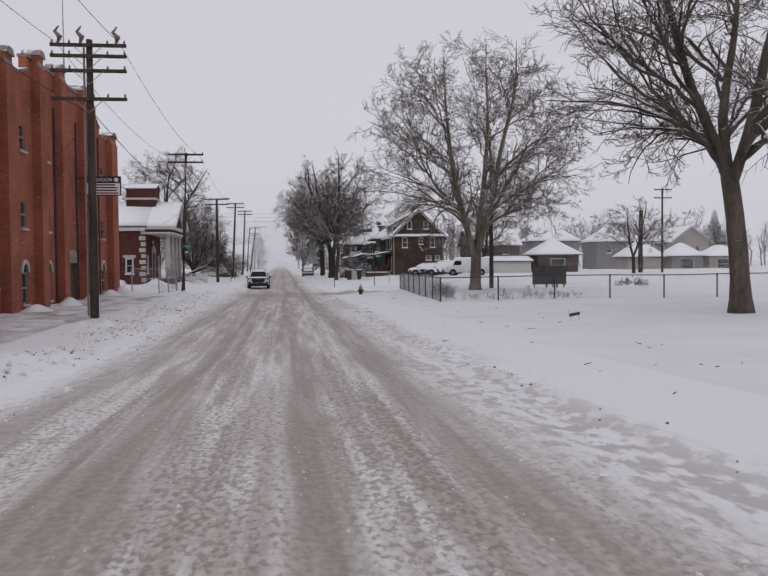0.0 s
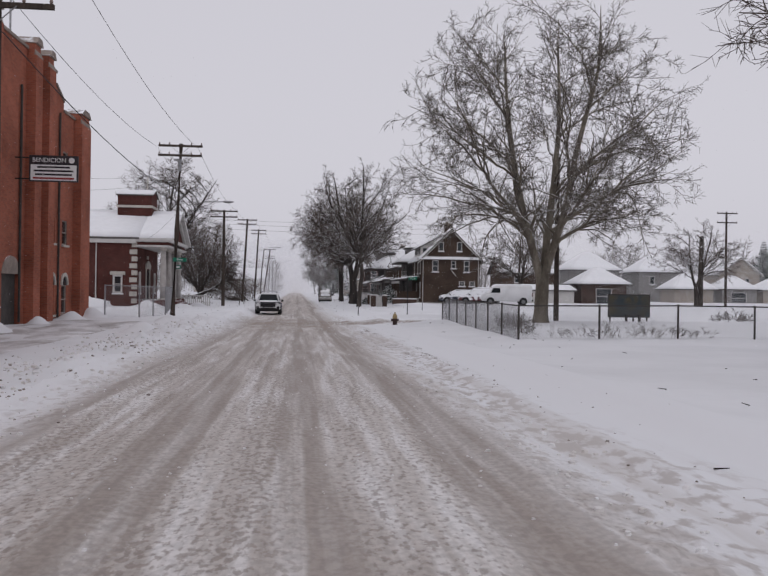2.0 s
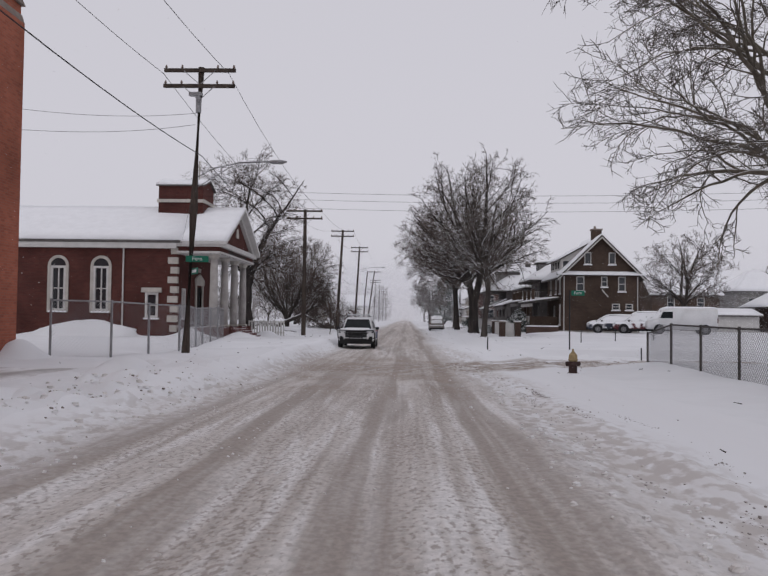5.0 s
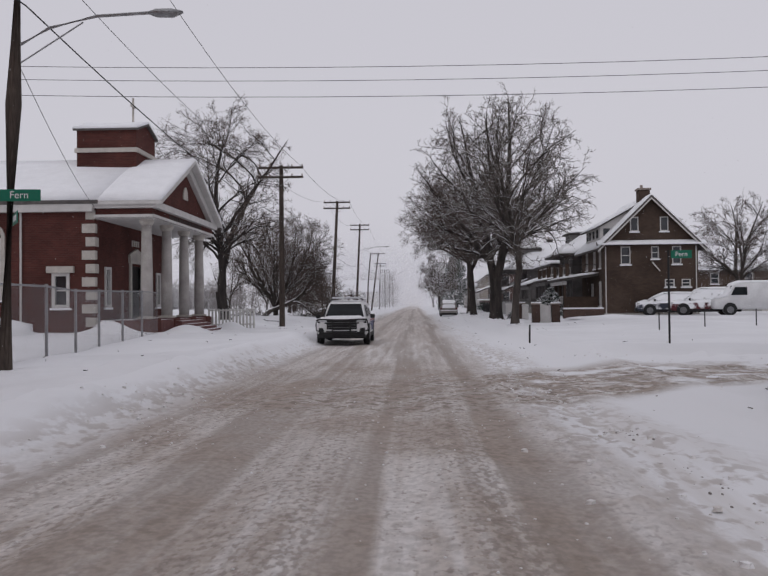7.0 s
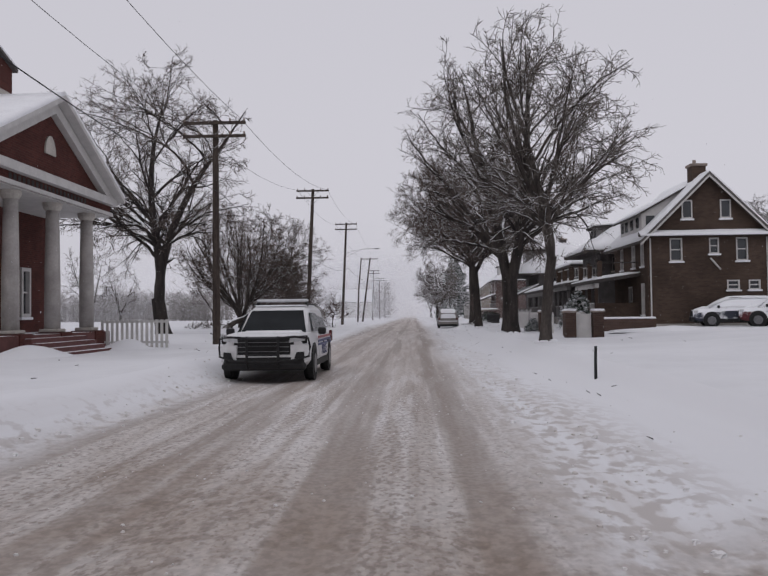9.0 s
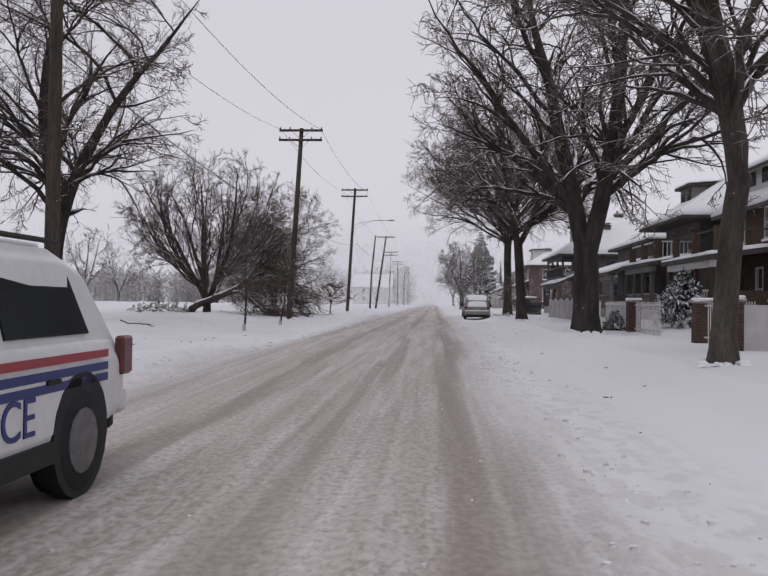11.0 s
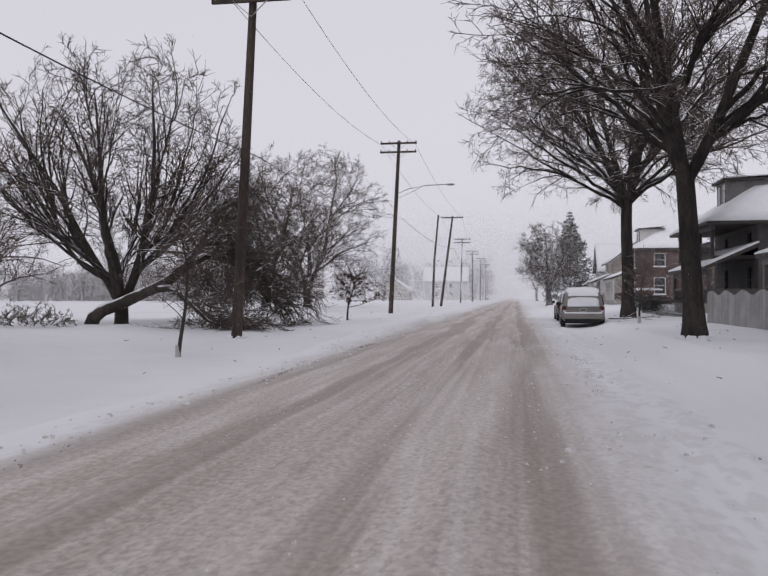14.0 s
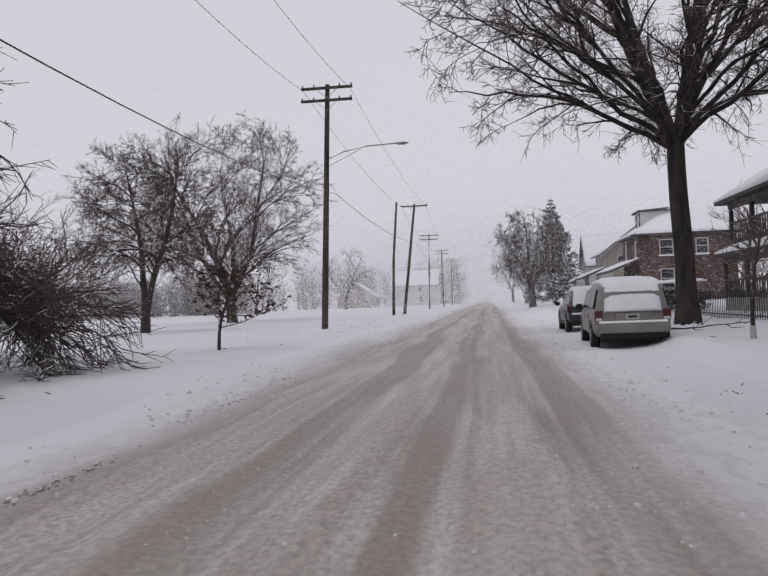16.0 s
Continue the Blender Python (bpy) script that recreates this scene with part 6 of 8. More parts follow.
house("garage", "low white shed roofed with snow", 29.5, 35.6, 117.47, 122.54, 0.0, 1.9, 2.5, "x", WHITE, over=0.3)
house("back_house", "brown house with a snowy roof behind the yards", 47, 56, 152.98, 160.78, 0.0, 5.6, 8.9, "x", GREY_PAINT, hip=True, south=[(49, 50, 3.4, 4.8), (53, 54, 3.4, 4.8)])
house("back_house", "grey house with a snowy hipped roof behind the yards", 60, 69.5, 153.76, 161.56, 0.0, 5.4, 8.7, "x", GREY_PAINT, hip=True, south=[(62, 63, 3.4, 4.8), (66, 67, 3.4, 4.8)])
house("back_house", "tan house with a snowy roof behind the yards", 78, 86, 159.22, 167.03, 0.0, 5.6, 8.6, "y", TAN, south=[(80, 81, 3.4, 4.8), (83, 84, 3.4, 4.8)])
house("back_house", "brick house with a snowy roof behind the yards", 33, 42, 145.17, 153.76, 0.0, 5.0, 7.8, "x", BROWN_BRICK, south=[(35, 36, 3.2, 4.5), (39, 40, 3.2, 4.5)])
house("field_house", "small house with a snowy gable roof beyond the field", -39, -29, 327.81, 335.62, 0.0, 3.0, 6.4, "y", TAN, south=[(-37, -36, 1, 2.3), (-32, -31, 1, 2.3)])
house("field_house", "white house with a snowy roof beyond the field", -25, -13, 331.71, 340.3, 0.0, 5.6, 9.4, "x", WHITE, south=[(-22, -21, 1, 2.4), (-18, -17, 1, 2.4), (-22, -21, 3.6, 4.9), (-18, -17, 3.6, 4.9)])

# swept pavement beside the hall
PAVE = mat("wet_pavement", (0.36, 0.34, 0.335), 0.6, second=(0.72, 0.72, 0.74), scale=0.9, fine=0.12, bump=0.4, bump_scale=9, stretch=(1, 0.4, 1))
px_, py_ = steps([(-11.4, -7.5, 0.3)]), steps([(17.2, 52.3, 0.5)])
pv = [(x, y, ground_z(x, y) + (0.012 + 0.035 * noise.noise((x * 0.9, y * 0.5, 11.0)) if -11.3 < x < -7.6 and 17.6 < y < 51.9 else -0.05)) for y in py_ for x in px_]
pn = len(px_)
tagged(new("pavement", raw_mesh("pavement", pv, [(j * pn + i, j * pn + i + 1, (j + 1) * pn + i + 1, (j + 1) * pn + i) for j in range(len(py_) - 1) for i in range(pn - 1)], PAVE, True)),
       "half-cleared wet pavement beside the brick hall", "pavement", kind="structure")


def snow_heap(x, y, rx, ry, h, seed, label="rounded drift of white snow"):
    """A rounded, lumpy heap."""
    bm = bmesh.new()
    nr_, ns = 7, 22
    rings = []
    for i in range(nr_ + 1):
        f = i / nr_
        ring = []
        for k in range(ns):
            q = 2 * math.pi * k / ns
            px, py = rx * f * math.cos(q), ry * f * math.sin(q)
            k2 = 1 + 0.3 * noise.noise((px * 0.9 + seed, py * 0.9, 1.0))
            zz = h * (0.5 + 0.5 * math.cos(math.pi * f)) * k2 + 0.12 * h * noise.noise((px * 2.5, py * 2.5, seed)) * (1 - f) if f < 1 else -0.05
            ring.append(bm.verts.new((px * k2, py * k2, zz)))
            if i == 0:
                break
        rings.append(ring)
    for k in range(ns):
        bm.faces.new((rings[0][0], rings[1][k], rings[1][(k + 1) % ns]))
    for a_, b_ in zip(rings[1:], rings[2:]):
        for k in range(ns):
            bm.faces.new((a_[k], b_[k], b_[(k + 1) % ns], a_[(k + 1) % ns]))
    ob = solid("snow_drift", bm, SNOW, label, "snow drift", group="snow drifts", smooth=True)
    ob.matrix_world = Matrix.Translation(G(x, y))
    return ob


for i, (x, y, rx, ry, h) in enumerate(((-11.0, 52.14, 0.7, 1.36, 0.35), (-11.0, 55.81, 0.8, 1.27, 0.5), (-11.1, 47.45, 0.5, 1.02, 0.3), (-11.0, 42.15, 0.6, 1.7, 0.35), (-11.0, 36.68, 0.6, 1.53, 0.3),
                                     (-17.5, 77.27, 4.2, 1.53, 0.9), (-12.3, 78.52, 1.6, 0.77, 0.5), (-10.0, 81.64, 1.2, 1.61, 0.32), (-9.4, 87.88, 1.2, 1.19, 0.3), (12.0, 96.78, 3.4, 1.19, 0.2), (-6.6, 51.51, 0.9, 1.87, 0.35), (-6.4, 44.49, 0.8, 2.12, 0.3))):
    snow_heap(x, y, rx, ry, h, i * 3.7)

# ---- fences ----
def chain_link(path, height, label, post_gap=3.0, mesh_gap=0.11, metal=None):
    """Posts, top rail and a crossed wire mesh along a path of ground points."""
    root = thing("chain_link_fence", label, "fence", (0, 0, 0))
    post = finish("post", tubed([(0, 0, -0.2), (0, 0, height * 0.5), (0, 0, height + 0.05)], 0.04, 6), metal or GALV)
    v, f = [], []
    for (x0, y0), (x1, y1) in zip(path, path[1:]):
        L = math.hypot(x1 - x0, y1 - y0)
        n = max(1, round(L / post_gap))
        ux, uy = (x1 - x0) / L, (y1 - y0) / L

        def P(s, z):
            x, y = x0 + ux * s, y0 + uy * s
            return (x, y, ground_z(x, y) + z)
        for i in range(n):
            x, y, z = P(L * i / n, 0)
            part_data("post", post, root, at=pose(x, y, z))
            part("top_rail", tubed([P(L * i / n, height), P(L * (i + 1) / n, height)], 0.026, 5), metal or GALV, root)
        k = int((L + height) / mesh_gap)
        for i in range(k):
            for sgn in (1, -1):
                s0 = i * mesh_gap - (height if sgn > 0 else 0)
                s1 = s0 + height * sgn if sgn > 0 else s0 - height
                za, zb = 0.0, height
                if s0 < 0:
                    za = -s0 * sgn if sgn > 0 else 0
                    s0 = 0
                if s1 > L:
                    zb = height - (s1 - L)
                    s1 = L
                if s1 < 0:
                    zb = s0
                    s1 = 0
                if s0 > L:
                    za = s0 - L
                    s0 = L
                if zb - za < 0.05:
                    continue
                a, b = Vector(P(s0, za)), Vector(P(s1, zb))
                w = Vector((-uy, ux, 0)) * 0.003 + Vector((ux, uy, 0)) * 0.004
                j = len(v)
                v += [tuple(a - w), tuple(a + w), tuple(b + w), tuple(b - w)]
                f.append((j, j + 1, j + 2, j + 3))
    ob = part_data("wire_mesh", raw_mesh("wire_mesh", v, f, GALV), root)
    return root


chain_link([(8.08, 61.27), (7.2, 41.05), (40.0, 41.83)], 1.2, "rusting chain-link fence round the snowy yard", 3.0, metal=DARK_WOOD)
chain_link([(-10.6, 56.98), (-8.9, 57.29), (-8.4, 62.83), (-9.4, 70.25), (-10.3, 78.67)], 1.65, "grey chain-link fence with a gate before the church", 2.8)

# brick pillars with white railings before the front yards
def pillar(x, y):
    p = thing("brick_pillar", "brown brick gate pillar with a snow-topped stone cap", "pillar", G(x, y), group="pillars of the front fence")
    part("shaft", boxed(-0.22, 0.22, -0.22, 0.22, -0.2, 1.05), FENCE_BRICK, p)
    part("cap", boxed(-0.27, 0.27, -0.27, 0.27, 1.053, 1.13, bevel=0.02), COPING, p)
    part("snow_cover", boxed(-0.25, 0.25, -0.25, 0.25, 1.133, 1.2, bevel=0.03), SNOW_CAP, p)


def railing(x, y, L):
    r = thing("iron_railing", "white iron railing between brick pillars", "railing", G(x, y), group="railings of the front fence")
    part("top_rail", boxed(-0.025, 0.025, 0, L, 0.95, 1.0), WHITE, r)
    part("bottom_rail", boxed(-0.025, 0.025, 0, L, 0.12, 0.17), WHITE, r)
    bar = finish("bar", tubed([(0, 0, 0.0), (0, 0, 1.08)], 0.014, 5), WHITE)
    for k in range(int(L / 0.163)):
        part_data("bar", bar, r, at=pose(0, 0.08 + k * 0.163, 0))


pillar(7.0, 94.6), pillar(8.15, 94.6)
pw = thing("fence_panel", "plain white board between two brick pillars", "fence panel", G(7.3, 94.6))
part("board", boxed(-0.02, 0.57, -0.03, 0.03, -0.1, 1.0), WHITE, pw)
for y in (98.5, 106.07):
    pillar(7.65, y)
for y, L in ((94.85, 3.4), (102.5, 3.35), (106.32, 4.7), (111.85, 4.7)):
    railing(7.65, y, L)
lw = thing("garden_wall", "low brick garden wall topped with snow", "wall", G(9.6, 100.29))
part("wall_body", boxed(0, 2.6, -0.15, 0.15, -0.3, 0.6), FENCE_BRICK, lw)
part("snow_cover", boxed(0, 2.6, -0.17, 0.17, 0.603, 0.7, bevel=0.03), SNOW_CAP, lw)

# white board fence, scalloped at the top
wf = thing("board_fence", "weathered white board fence with a scalloped top", "fence", (8.7, 117.86, ground_z(8.7, 124.88)))
for i in range(88):
    y = i * 0.2
    hgt = 1.25 + 0.09 * math.cos(i * 2 * math.pi / 12)
    bm = bmesh.new()
    box(bm, -0.02, 0.02, y, y + 0.185, -0.15, hgt)
    part("board", bm, FENCE_WHITE, wf)
for z in (0.3, 1.0):
    part("rail", boxed(0.021, 0.07, 0, 17.6, z, z + 0.09), FENCE_WHITE, wf)

# black iron fence
bf = thing("iron_fence", "low black iron fence along a snowy front yard", "fence", (8.9, 141.3, ground_z(8.9, 148.29)))
part("top_rail", boxed(-0.02, 0.02, 0, 14, 0.9, 0.94), IRON, bf)
part("bottom_rail", boxed(-0.02, 0.02, 0, 14, 0.15, 0.19), IRON, bf)
bar = finish("picket", tubed([(0, 0, -0.05), (0, 0, 0.98), (0, 0, 1.08)], [0.014, 0.014, 0.003], 5), IRON)
for k in range(58):
    part_data("picket", bar, bf, at=pose(0, 0.1 + k * 0.24, 0))
for i, (x, y) in enumerate(((9.6, 157.3), (9.4, 160.7))):
    shrub_mass("hedge", G(x, y), (0.9, 2.0, 1.5), 300 + i, "dark clipped hedge under a cap of snow", NEEDLE, 110, 0.6, "hedge", 1.5)
    part("snow_cover", snow_slab([(x - 0.7, y - 1.6, 1.55), (x + 0.7, y - 1.6, 1.55), (x + 0.7, y + 1.6, 1.6), (x - 0.7, y + 1.6, 1.6)], 0.14), SNOW_CAP, bpy.data.objects["hedge" if i == 0 else "hedge.001"]).matrix_parent_inverse = Matrix.Translation((-x, -y, -ground_z(x, y)))

# ---- signs and street furniture ----
def post_sign(at, height, label):
    s = thing("street_sign", label, "sign", at)
    part("post", tubed([(0, 0, -0.3), (0, 0, height)], 0.03, 6), IRON, s)
    return s


def name_board(parent, m, text, width=0.78):
    b = part("name_board", boxed(-width / 2, width / 2, -0.008, 0.008, -0.11, 0.11, bevel=0.004), GREEN_SIGN, parent, "green street name board")
    b.matrix_basis = m
    if text:
        text_part(text, 0.19, SIGN_WHITE, b, pose(0, -0.0125, 0, 90, 0, 0), extrude=0.002)
    else:
        part("text_line", boxed(-0.24, 0.24, -0.0125, -0.0085, -0.05, 0.05), SIGN_WHITE, b)
    return b


s = post_sign(G(7.08, 69.62), 2.62, "green street name sign on a thin steel post")
name_board(s, pose(0.36, 0, 2.5), "Fern", 0.58)
S2 = thing("street_sign", "green street name boards fixed to the utility pole", "sign", (-7.5, 61.2, 0))
name_board(S2, pose(0.12, 0, 3.27, 0, 0, 6), "Fern")
name_board(S2, pose(0.02, 0.05, 2.85, 0, 0, -58), "")
bp_ = thing("marker_post", "short dark marker post standing in the snow", "post", G(4.2, 77.04), group="marker posts")
part("post", tubed([(0, 0, -0.3), (0, 0, 0.35), (0.01, 0, 0.68)], [0.035, 0.033, 0.03], 6), IRON, bp_)
for x, y, hh in ((9.6, 79.2, 0.7), (11.8, 80.4, 0.75), (14.2, 81.2, 0.7), (9.2, 66.0, 0.5)):
    q = thing("marker_post", "thin stake standing in the snowy lawn", "post", G(x, y), group="marker posts")
    part("post", tubed([(0, 0, -0.3), (0, 0, hh)], 0.025, 6), IRON, q)

hyd = thing("fire_hydrant", "dark red fire hydrant with a faded yellow cap in the snow", "hydrant", G(4.7, 57.0))
part("barrel", tubed([(0, 0, -0.15), (0, 0, 0.0), (0, 0, 0.02), (0, 0, 0.34)], [0.17, 0.17, 0.125, 0.12], 12), HYDRANT_R, hyd)
part("bonnet", tubed([(0, 0, 0.34), (0, 0, 0.38), (0, 0, 0.4), (0, 0, 0.52), (0, 0, 0.6), (0, 0, 0.63), (0, 0, 0.7)], [0.12, 0.15, 0.13, 0.12, 0.06, 0.035, 0.03], 12), HYDRANT_Y, hyd, "yellow bonnet")
for q in (0, 90, 180):
    c, sn = math.cos(radians(q)), math.sin(radians(q))
    part("nozzle", tubed([(0.1 * c, -0.1 * sn, 0.27), (0.19 * c, -0.19 * sn, 0.27), (0.21 * c, -0.21 * sn, 0.27)], [0.06, 0.07, 0.05], 8), HYDRANT_R, hyd)

ys = thing("yard_sign", "small white yard sign tilted in the snow", "sign", G(8.72, 26.15), rz=14)
b = part("board", boxed(-0.2, 0.2, -0.012, 0.012, 0.16, 0.42), SIGN_WHITE, ys)
b.matrix_basis = pose(0, 0, 0, 0, -8, 0)
part("printed_band", boxed(-0.2, 0.2, -0.017, -0.013, 0.16, 0.26), SIGN_DARK, b, "dark printed lower half")
for dx in (-0.15, 0.15):
    part("leg", tubed([(dx, 0, -0.2), (dx, 0, 0.2)], 0.008, 5), GALV, ys)

bd = thing("notice_board", "dark weathered board on posts behind the fence", "board", G(19.25, 60.25))
part("panel", boxed(-1.25, 1.25, -0.04, 0.04, 0.42, 1.72), MURAL, bd)
bm = bmesh.new()
for a in ((-1.30, -1.25, 0.38, 1.78), (1.25, 1.30, 0.38, 1.78), (-1.25, 1.25, 1.72, 1.78), (-1.25, 1.25, 0.38, 0.42)):
    box(bm, a[0], a[1], -0.055, 0.055, a[2], a[3])
part("frame", bm, DARK_WOOD, bd)
for dx in (-1.15, 0.3, 1.15):
    part("leg", boxed(dx - 0.04, dx + 0.04, 0.041, 0.1, -0.3, 1.6), DARK_WOOD, bd)
bench = thing("bench", "small snow-topped bench below the board", "bench", G(19.2, 59.55))
part("seat", boxed(-0.5, 0.5, -0.15, 0.15, 0.36, 0.41), DARK_WOOD, bench)
for dx in (-0.4, 0.4):
    part("leg", boxed(dx - 0.03, dx + 0.03, -0.12, 0.12, -0.1, 0.36), DARK_WOOD, bench)

# ---- vehicles ----
def loft(sections):
    """Skin through closed sections of equal length: lists of (x, y, z)."""
    bm = bmesh.new()
    rings = [[bm.verts.new(p) for p in s] for s in sections]
    n = len(rings[0])
    for a, b in zip(rings, rings[1:]):
        for k in range(n):
            bm.faces.new((a[k], a[(k + 1) % n], b[(k + 1) % n], b[k]))
    bm.faces.new(rings[0][::-1]), bm.faces.new(rings[-1])
    return bm


def hull(y, w, zb, zt, r=0.12):
    return [(-w + r, y, zb), (w - r, y, zb), (w, y, zb + r), (w, y, zt - r * 1.4), (w - r * 0.8, y, zt), (-w + r * 0.8, y, zt), (-w, y, zt - r * 1.4), (-w, y, zb + r)]


def cabin(y, wb, zb, wt, zt, r=0.1):
    return [(-wb, y, zb), (wb, y, zb), (wt + 0.02, y, zt - r), (wt - r, y, zt), (-wt + r, y, zt), (-wt - 0.02, y, zt - r)]


def panel(bm, pts, n, d=0.012):
    """A flat pane lying d proud of the body."""
    n = Vector(n).normalized() * d
    a = [bm.verts.new(Vector(p) + n) for p in pts]
    b = [bm.verts.new(Vector(p) - n * 0.5) for p in pts]
    bm.faces.new(a), bm.faces.new(b[::-1])
    k = len(a)
    for i in range(k):
        bm.faces.new((a[i], a[(i + 1) % k], b[(i + 1) % k], b[i]))


def wheel(parent, x, y, r=0.36, w=0.24):
    s = 1 if x > 0 else -1
    ty = part("tyre", tubed([(x - s * w, y, r), (x - s * w * 0.9, y, r), (x - s * 0.02, y, r), (x, y, r)], [r * 0.9, r, r, r * 0.9], 20), TYRE, parent, "", True)
    part("rim", tubed([(x - s * 0.05, y, r), (x + s * 0.006, y, r), (x + s * 0.012, y, r)], [r * 0.66, r * 0.62, r * 0.2], 14), RIM, ty)


def rounded(ob, width=0.045):
    """Rounds the hard edges of a body panel."""
    m = ob.modifiers.new("rounding", "BEVEL")
    m.width, m.segments, m.limit_method, m.angle_limit = width, 3, "ANGLE", radians(22)
    ob.modifiers.new("shading", "WEIGHTED_NORMAL")
    return ob


def suv(name, label, at, rz, paint, snowy=True, L=4.75, W=1.9, H=1.7, group="", nose=1.0, police=False, pane=None):
    """A sport utility: front towards +y. Body, cabin, glass, bumpers, lamps, wheels."""
    c = thing(name, label, "car", at, rz, group)
    h, w = L / 2, W / 2
    part("body", loft([hull(-h, w * 0.9, 0.46, 0.94), hull(-h + 0.1, w * 0.97, 0.38, 1.02), hull(-h + 0.8, w, 0.3, 1.04), hull(0.4, w, 0.3, 1.03), hull(h - 0.9, w * 0.99, 0.3, 1.0 + (nose - 1.0) * 0.9),
                       hull(h - 0.3, w * 0.96, 0.32, nose - 0.02), hull(h - 0.07, w * 0.92, 0.36, nose - 0.07), hull(h, w * 0.84, 0.42, nose - 0.16)]), paint, c, "", True)
    rounded(c.children[0])
    ry = -h + 0.06
    cs = [(ry, w * 0.86, 0.96, w * 0.8, 1.0), (ry + 0.3, w * 0.88, 1.0, w * 0.72, H - 0.1), (ry + 0.7, w * 0.9, 1.0, w * 0.73, H), (0.1, w * 0.9, 1.0, w * 0.72, H), (0.55, w * 0.9, 1.0, w * 0.7, H - 0.06), (1.3, w * 0.88, 0.98, w * 0.78, 1.04)]
    rounded(part("cabin", loft([cabin(*q) for q in cs]), paint, c, "", True))
    bm = bmesh.new()
    panel(bm, [(-w * 0.74, ry + 0.02, 1.04), (w * 0.74, ry + 0.02, 1.04), (w * 0.62, ry + 0.27, H - 0.16), (-w * 0.62, ry + 0.27, H - 0.16)], (0, -1, 0.45), 0.02)
    part("rear_window", bm, pane or CAR_GLASS, c)
    bm = bmesh.new()
    panel(bm, [(-w * 0.76, 1.24, 1.06), (w * 0.76, 1.24, 1.06), (w * 0.62, 0.62, H - 0.12), (-w * 0.62, 0.62, H - 0.12)], (0, 1, 1.0), 0.02)
    part("windscreen", bm, pane or CAR_GLASS, c)
    for s in (-1, 1):
        for ya, yb, yc, yd in ((ry + 0.55, -0.75, -0.75, ry + 0.65), (-0.68, 0.12, 0.1, -0.68), (0.2, 1.0, 0.52, 0.17)):
            bm = bmesh.new()
            panel(bm, [(s * w * 0.885, ya, 1.07), (s * w * 0.885, yb, 1.07), (s * w * 0.745, yc, H - 0.17), (s * w * 0.745, yd, H - 0.17)], (s, 0, 0.25), 0.016)
            part("side_window", bm, pane or CAR_GLASS, c)
        part("tail_lamp", boxed(s * w * 0.95 - 0.06, s * w * 0.95 + 0.02, -h + 0.02, -h + 0.22, 0.74, 1.04, bevel=0.02), LAMP_RED, c, "red tail lamp")
        if police:
            bm = bmesh.new()
            panel(bm, [(s * 0.56, h + 0.03, 0.86), (s * 0.9, h - 0.04, 0.9), (s * 0.91, h - 0.05, 0.99), (s * 0.58, h + 0.03, 0.95)], (0, 1, 0), 0.03)
            part("headlamp", bm, LAMP_CLEAR, c, "slanted clear headlamp")
            bm = bmesh.new()
            panel(bm, [(s * 0.5, h + 0.01, 0.8), (s * 0.94, h - 0.07, 0.84), (s * 0.95, h - 0.08, 1.01), (s * 0.5, h + 0.01, 1.0)], (0, 1, 0), 0.02)
            part("headlamp_housing", bm, CAR_BLACK, c)
            bm = bmesh.new()
            panel(bm, [(s * 0.6, h + 0.03, 0.42), (s * 0.94, h - 0.04, 0.44), (s * 0.96, h - 0.07, 0.8), (s * 0.6, h + 0.02, 0.79)], (0, 1, 0), 0.02)
            corner = part("bumper_corner", bm, paint, c)
            bm = bmesh.new()
            panel(bm, [(s * 0.67, h + 0.055, 0.52), (s * 0.89, h + 0.01, 0.53), (s * 0.88, h + 0.005, 0.66), (s * 0.72, h + 0.045, 0.65)], (0, 1, 0), 0.02)
            part("fog_lamp_recess", bm, CAR_BLACK, corner)
        else:
            part("headlamp", boxed(s * w * 0.72 - 0.2, s * w * 0.72 + 0.18, h - 0.26, h - 0.05, 0.74, 0.9, bevel=0.03), LAMP_CLEAR, c, "clear headlamp")
        part("mirror", boxed(s * (w + 0.02) - 0.02, s * (w + 0.02) + s * 0.17 + (0.0 if s > 0 else 0.04), 0.84, 0.96, 1.0, 1.16, bevel=0.03) if s > 0 else boxed(-w - 0.19, -w - 0.0, 0.84, 0.96, 1.0, 1.16, bevel=0.03), CAR_BLACK, c)
        for ya, yb in ((-1.3, -0.36), (-0.33, 0.72)):
            dr = part("door", boxed(min(s * (w - 0.01), s * (w + 0.006)), max(s * (w - 0.01), s * (w + 0.006)), ya, yb, 0.46, 0.86), paint, c)
            part("handle", boxed(min(s * (w + 0.007), s * (w + 0.025)), max(s * (w + 0.007), s * (w + 0.025)), ya + 0.08, ya + 0.26, 0.78, 0.81), CAR_BLACK, dr)
        part("roof_rail", tubed([(s * w * 0.66, ry + 0.6, H + 0.05), (s * w * 0.66, 0.3, H + 0.05)], 0.02, 5), CAR_BLACK, c)
        part("sill_trim", boxed(s * (w - 0.03) - 0.03, s * (w - 0.03) + 0.045 * (s > 0) + (0.0 if s > 0 else 0.0), -h + 0.9, h - 0.95, 0.28, 0.42) if s > 0 else boxed(-w - 0.015, -w + 0.06, -h + 0.9, h - 0.95, 0.28, 0.42), CAR_BLACK, c)
        for y in (-h + 0.95, h - 0.92):
            part("wheel_arch", tubed([(s * (w - 0.12), y, 0.4), (s * (w + 0.012), y, 0.4)], 0.43, 18), CAR_BLACK, c)
            wheel(c, s * (w + 0.02), y)
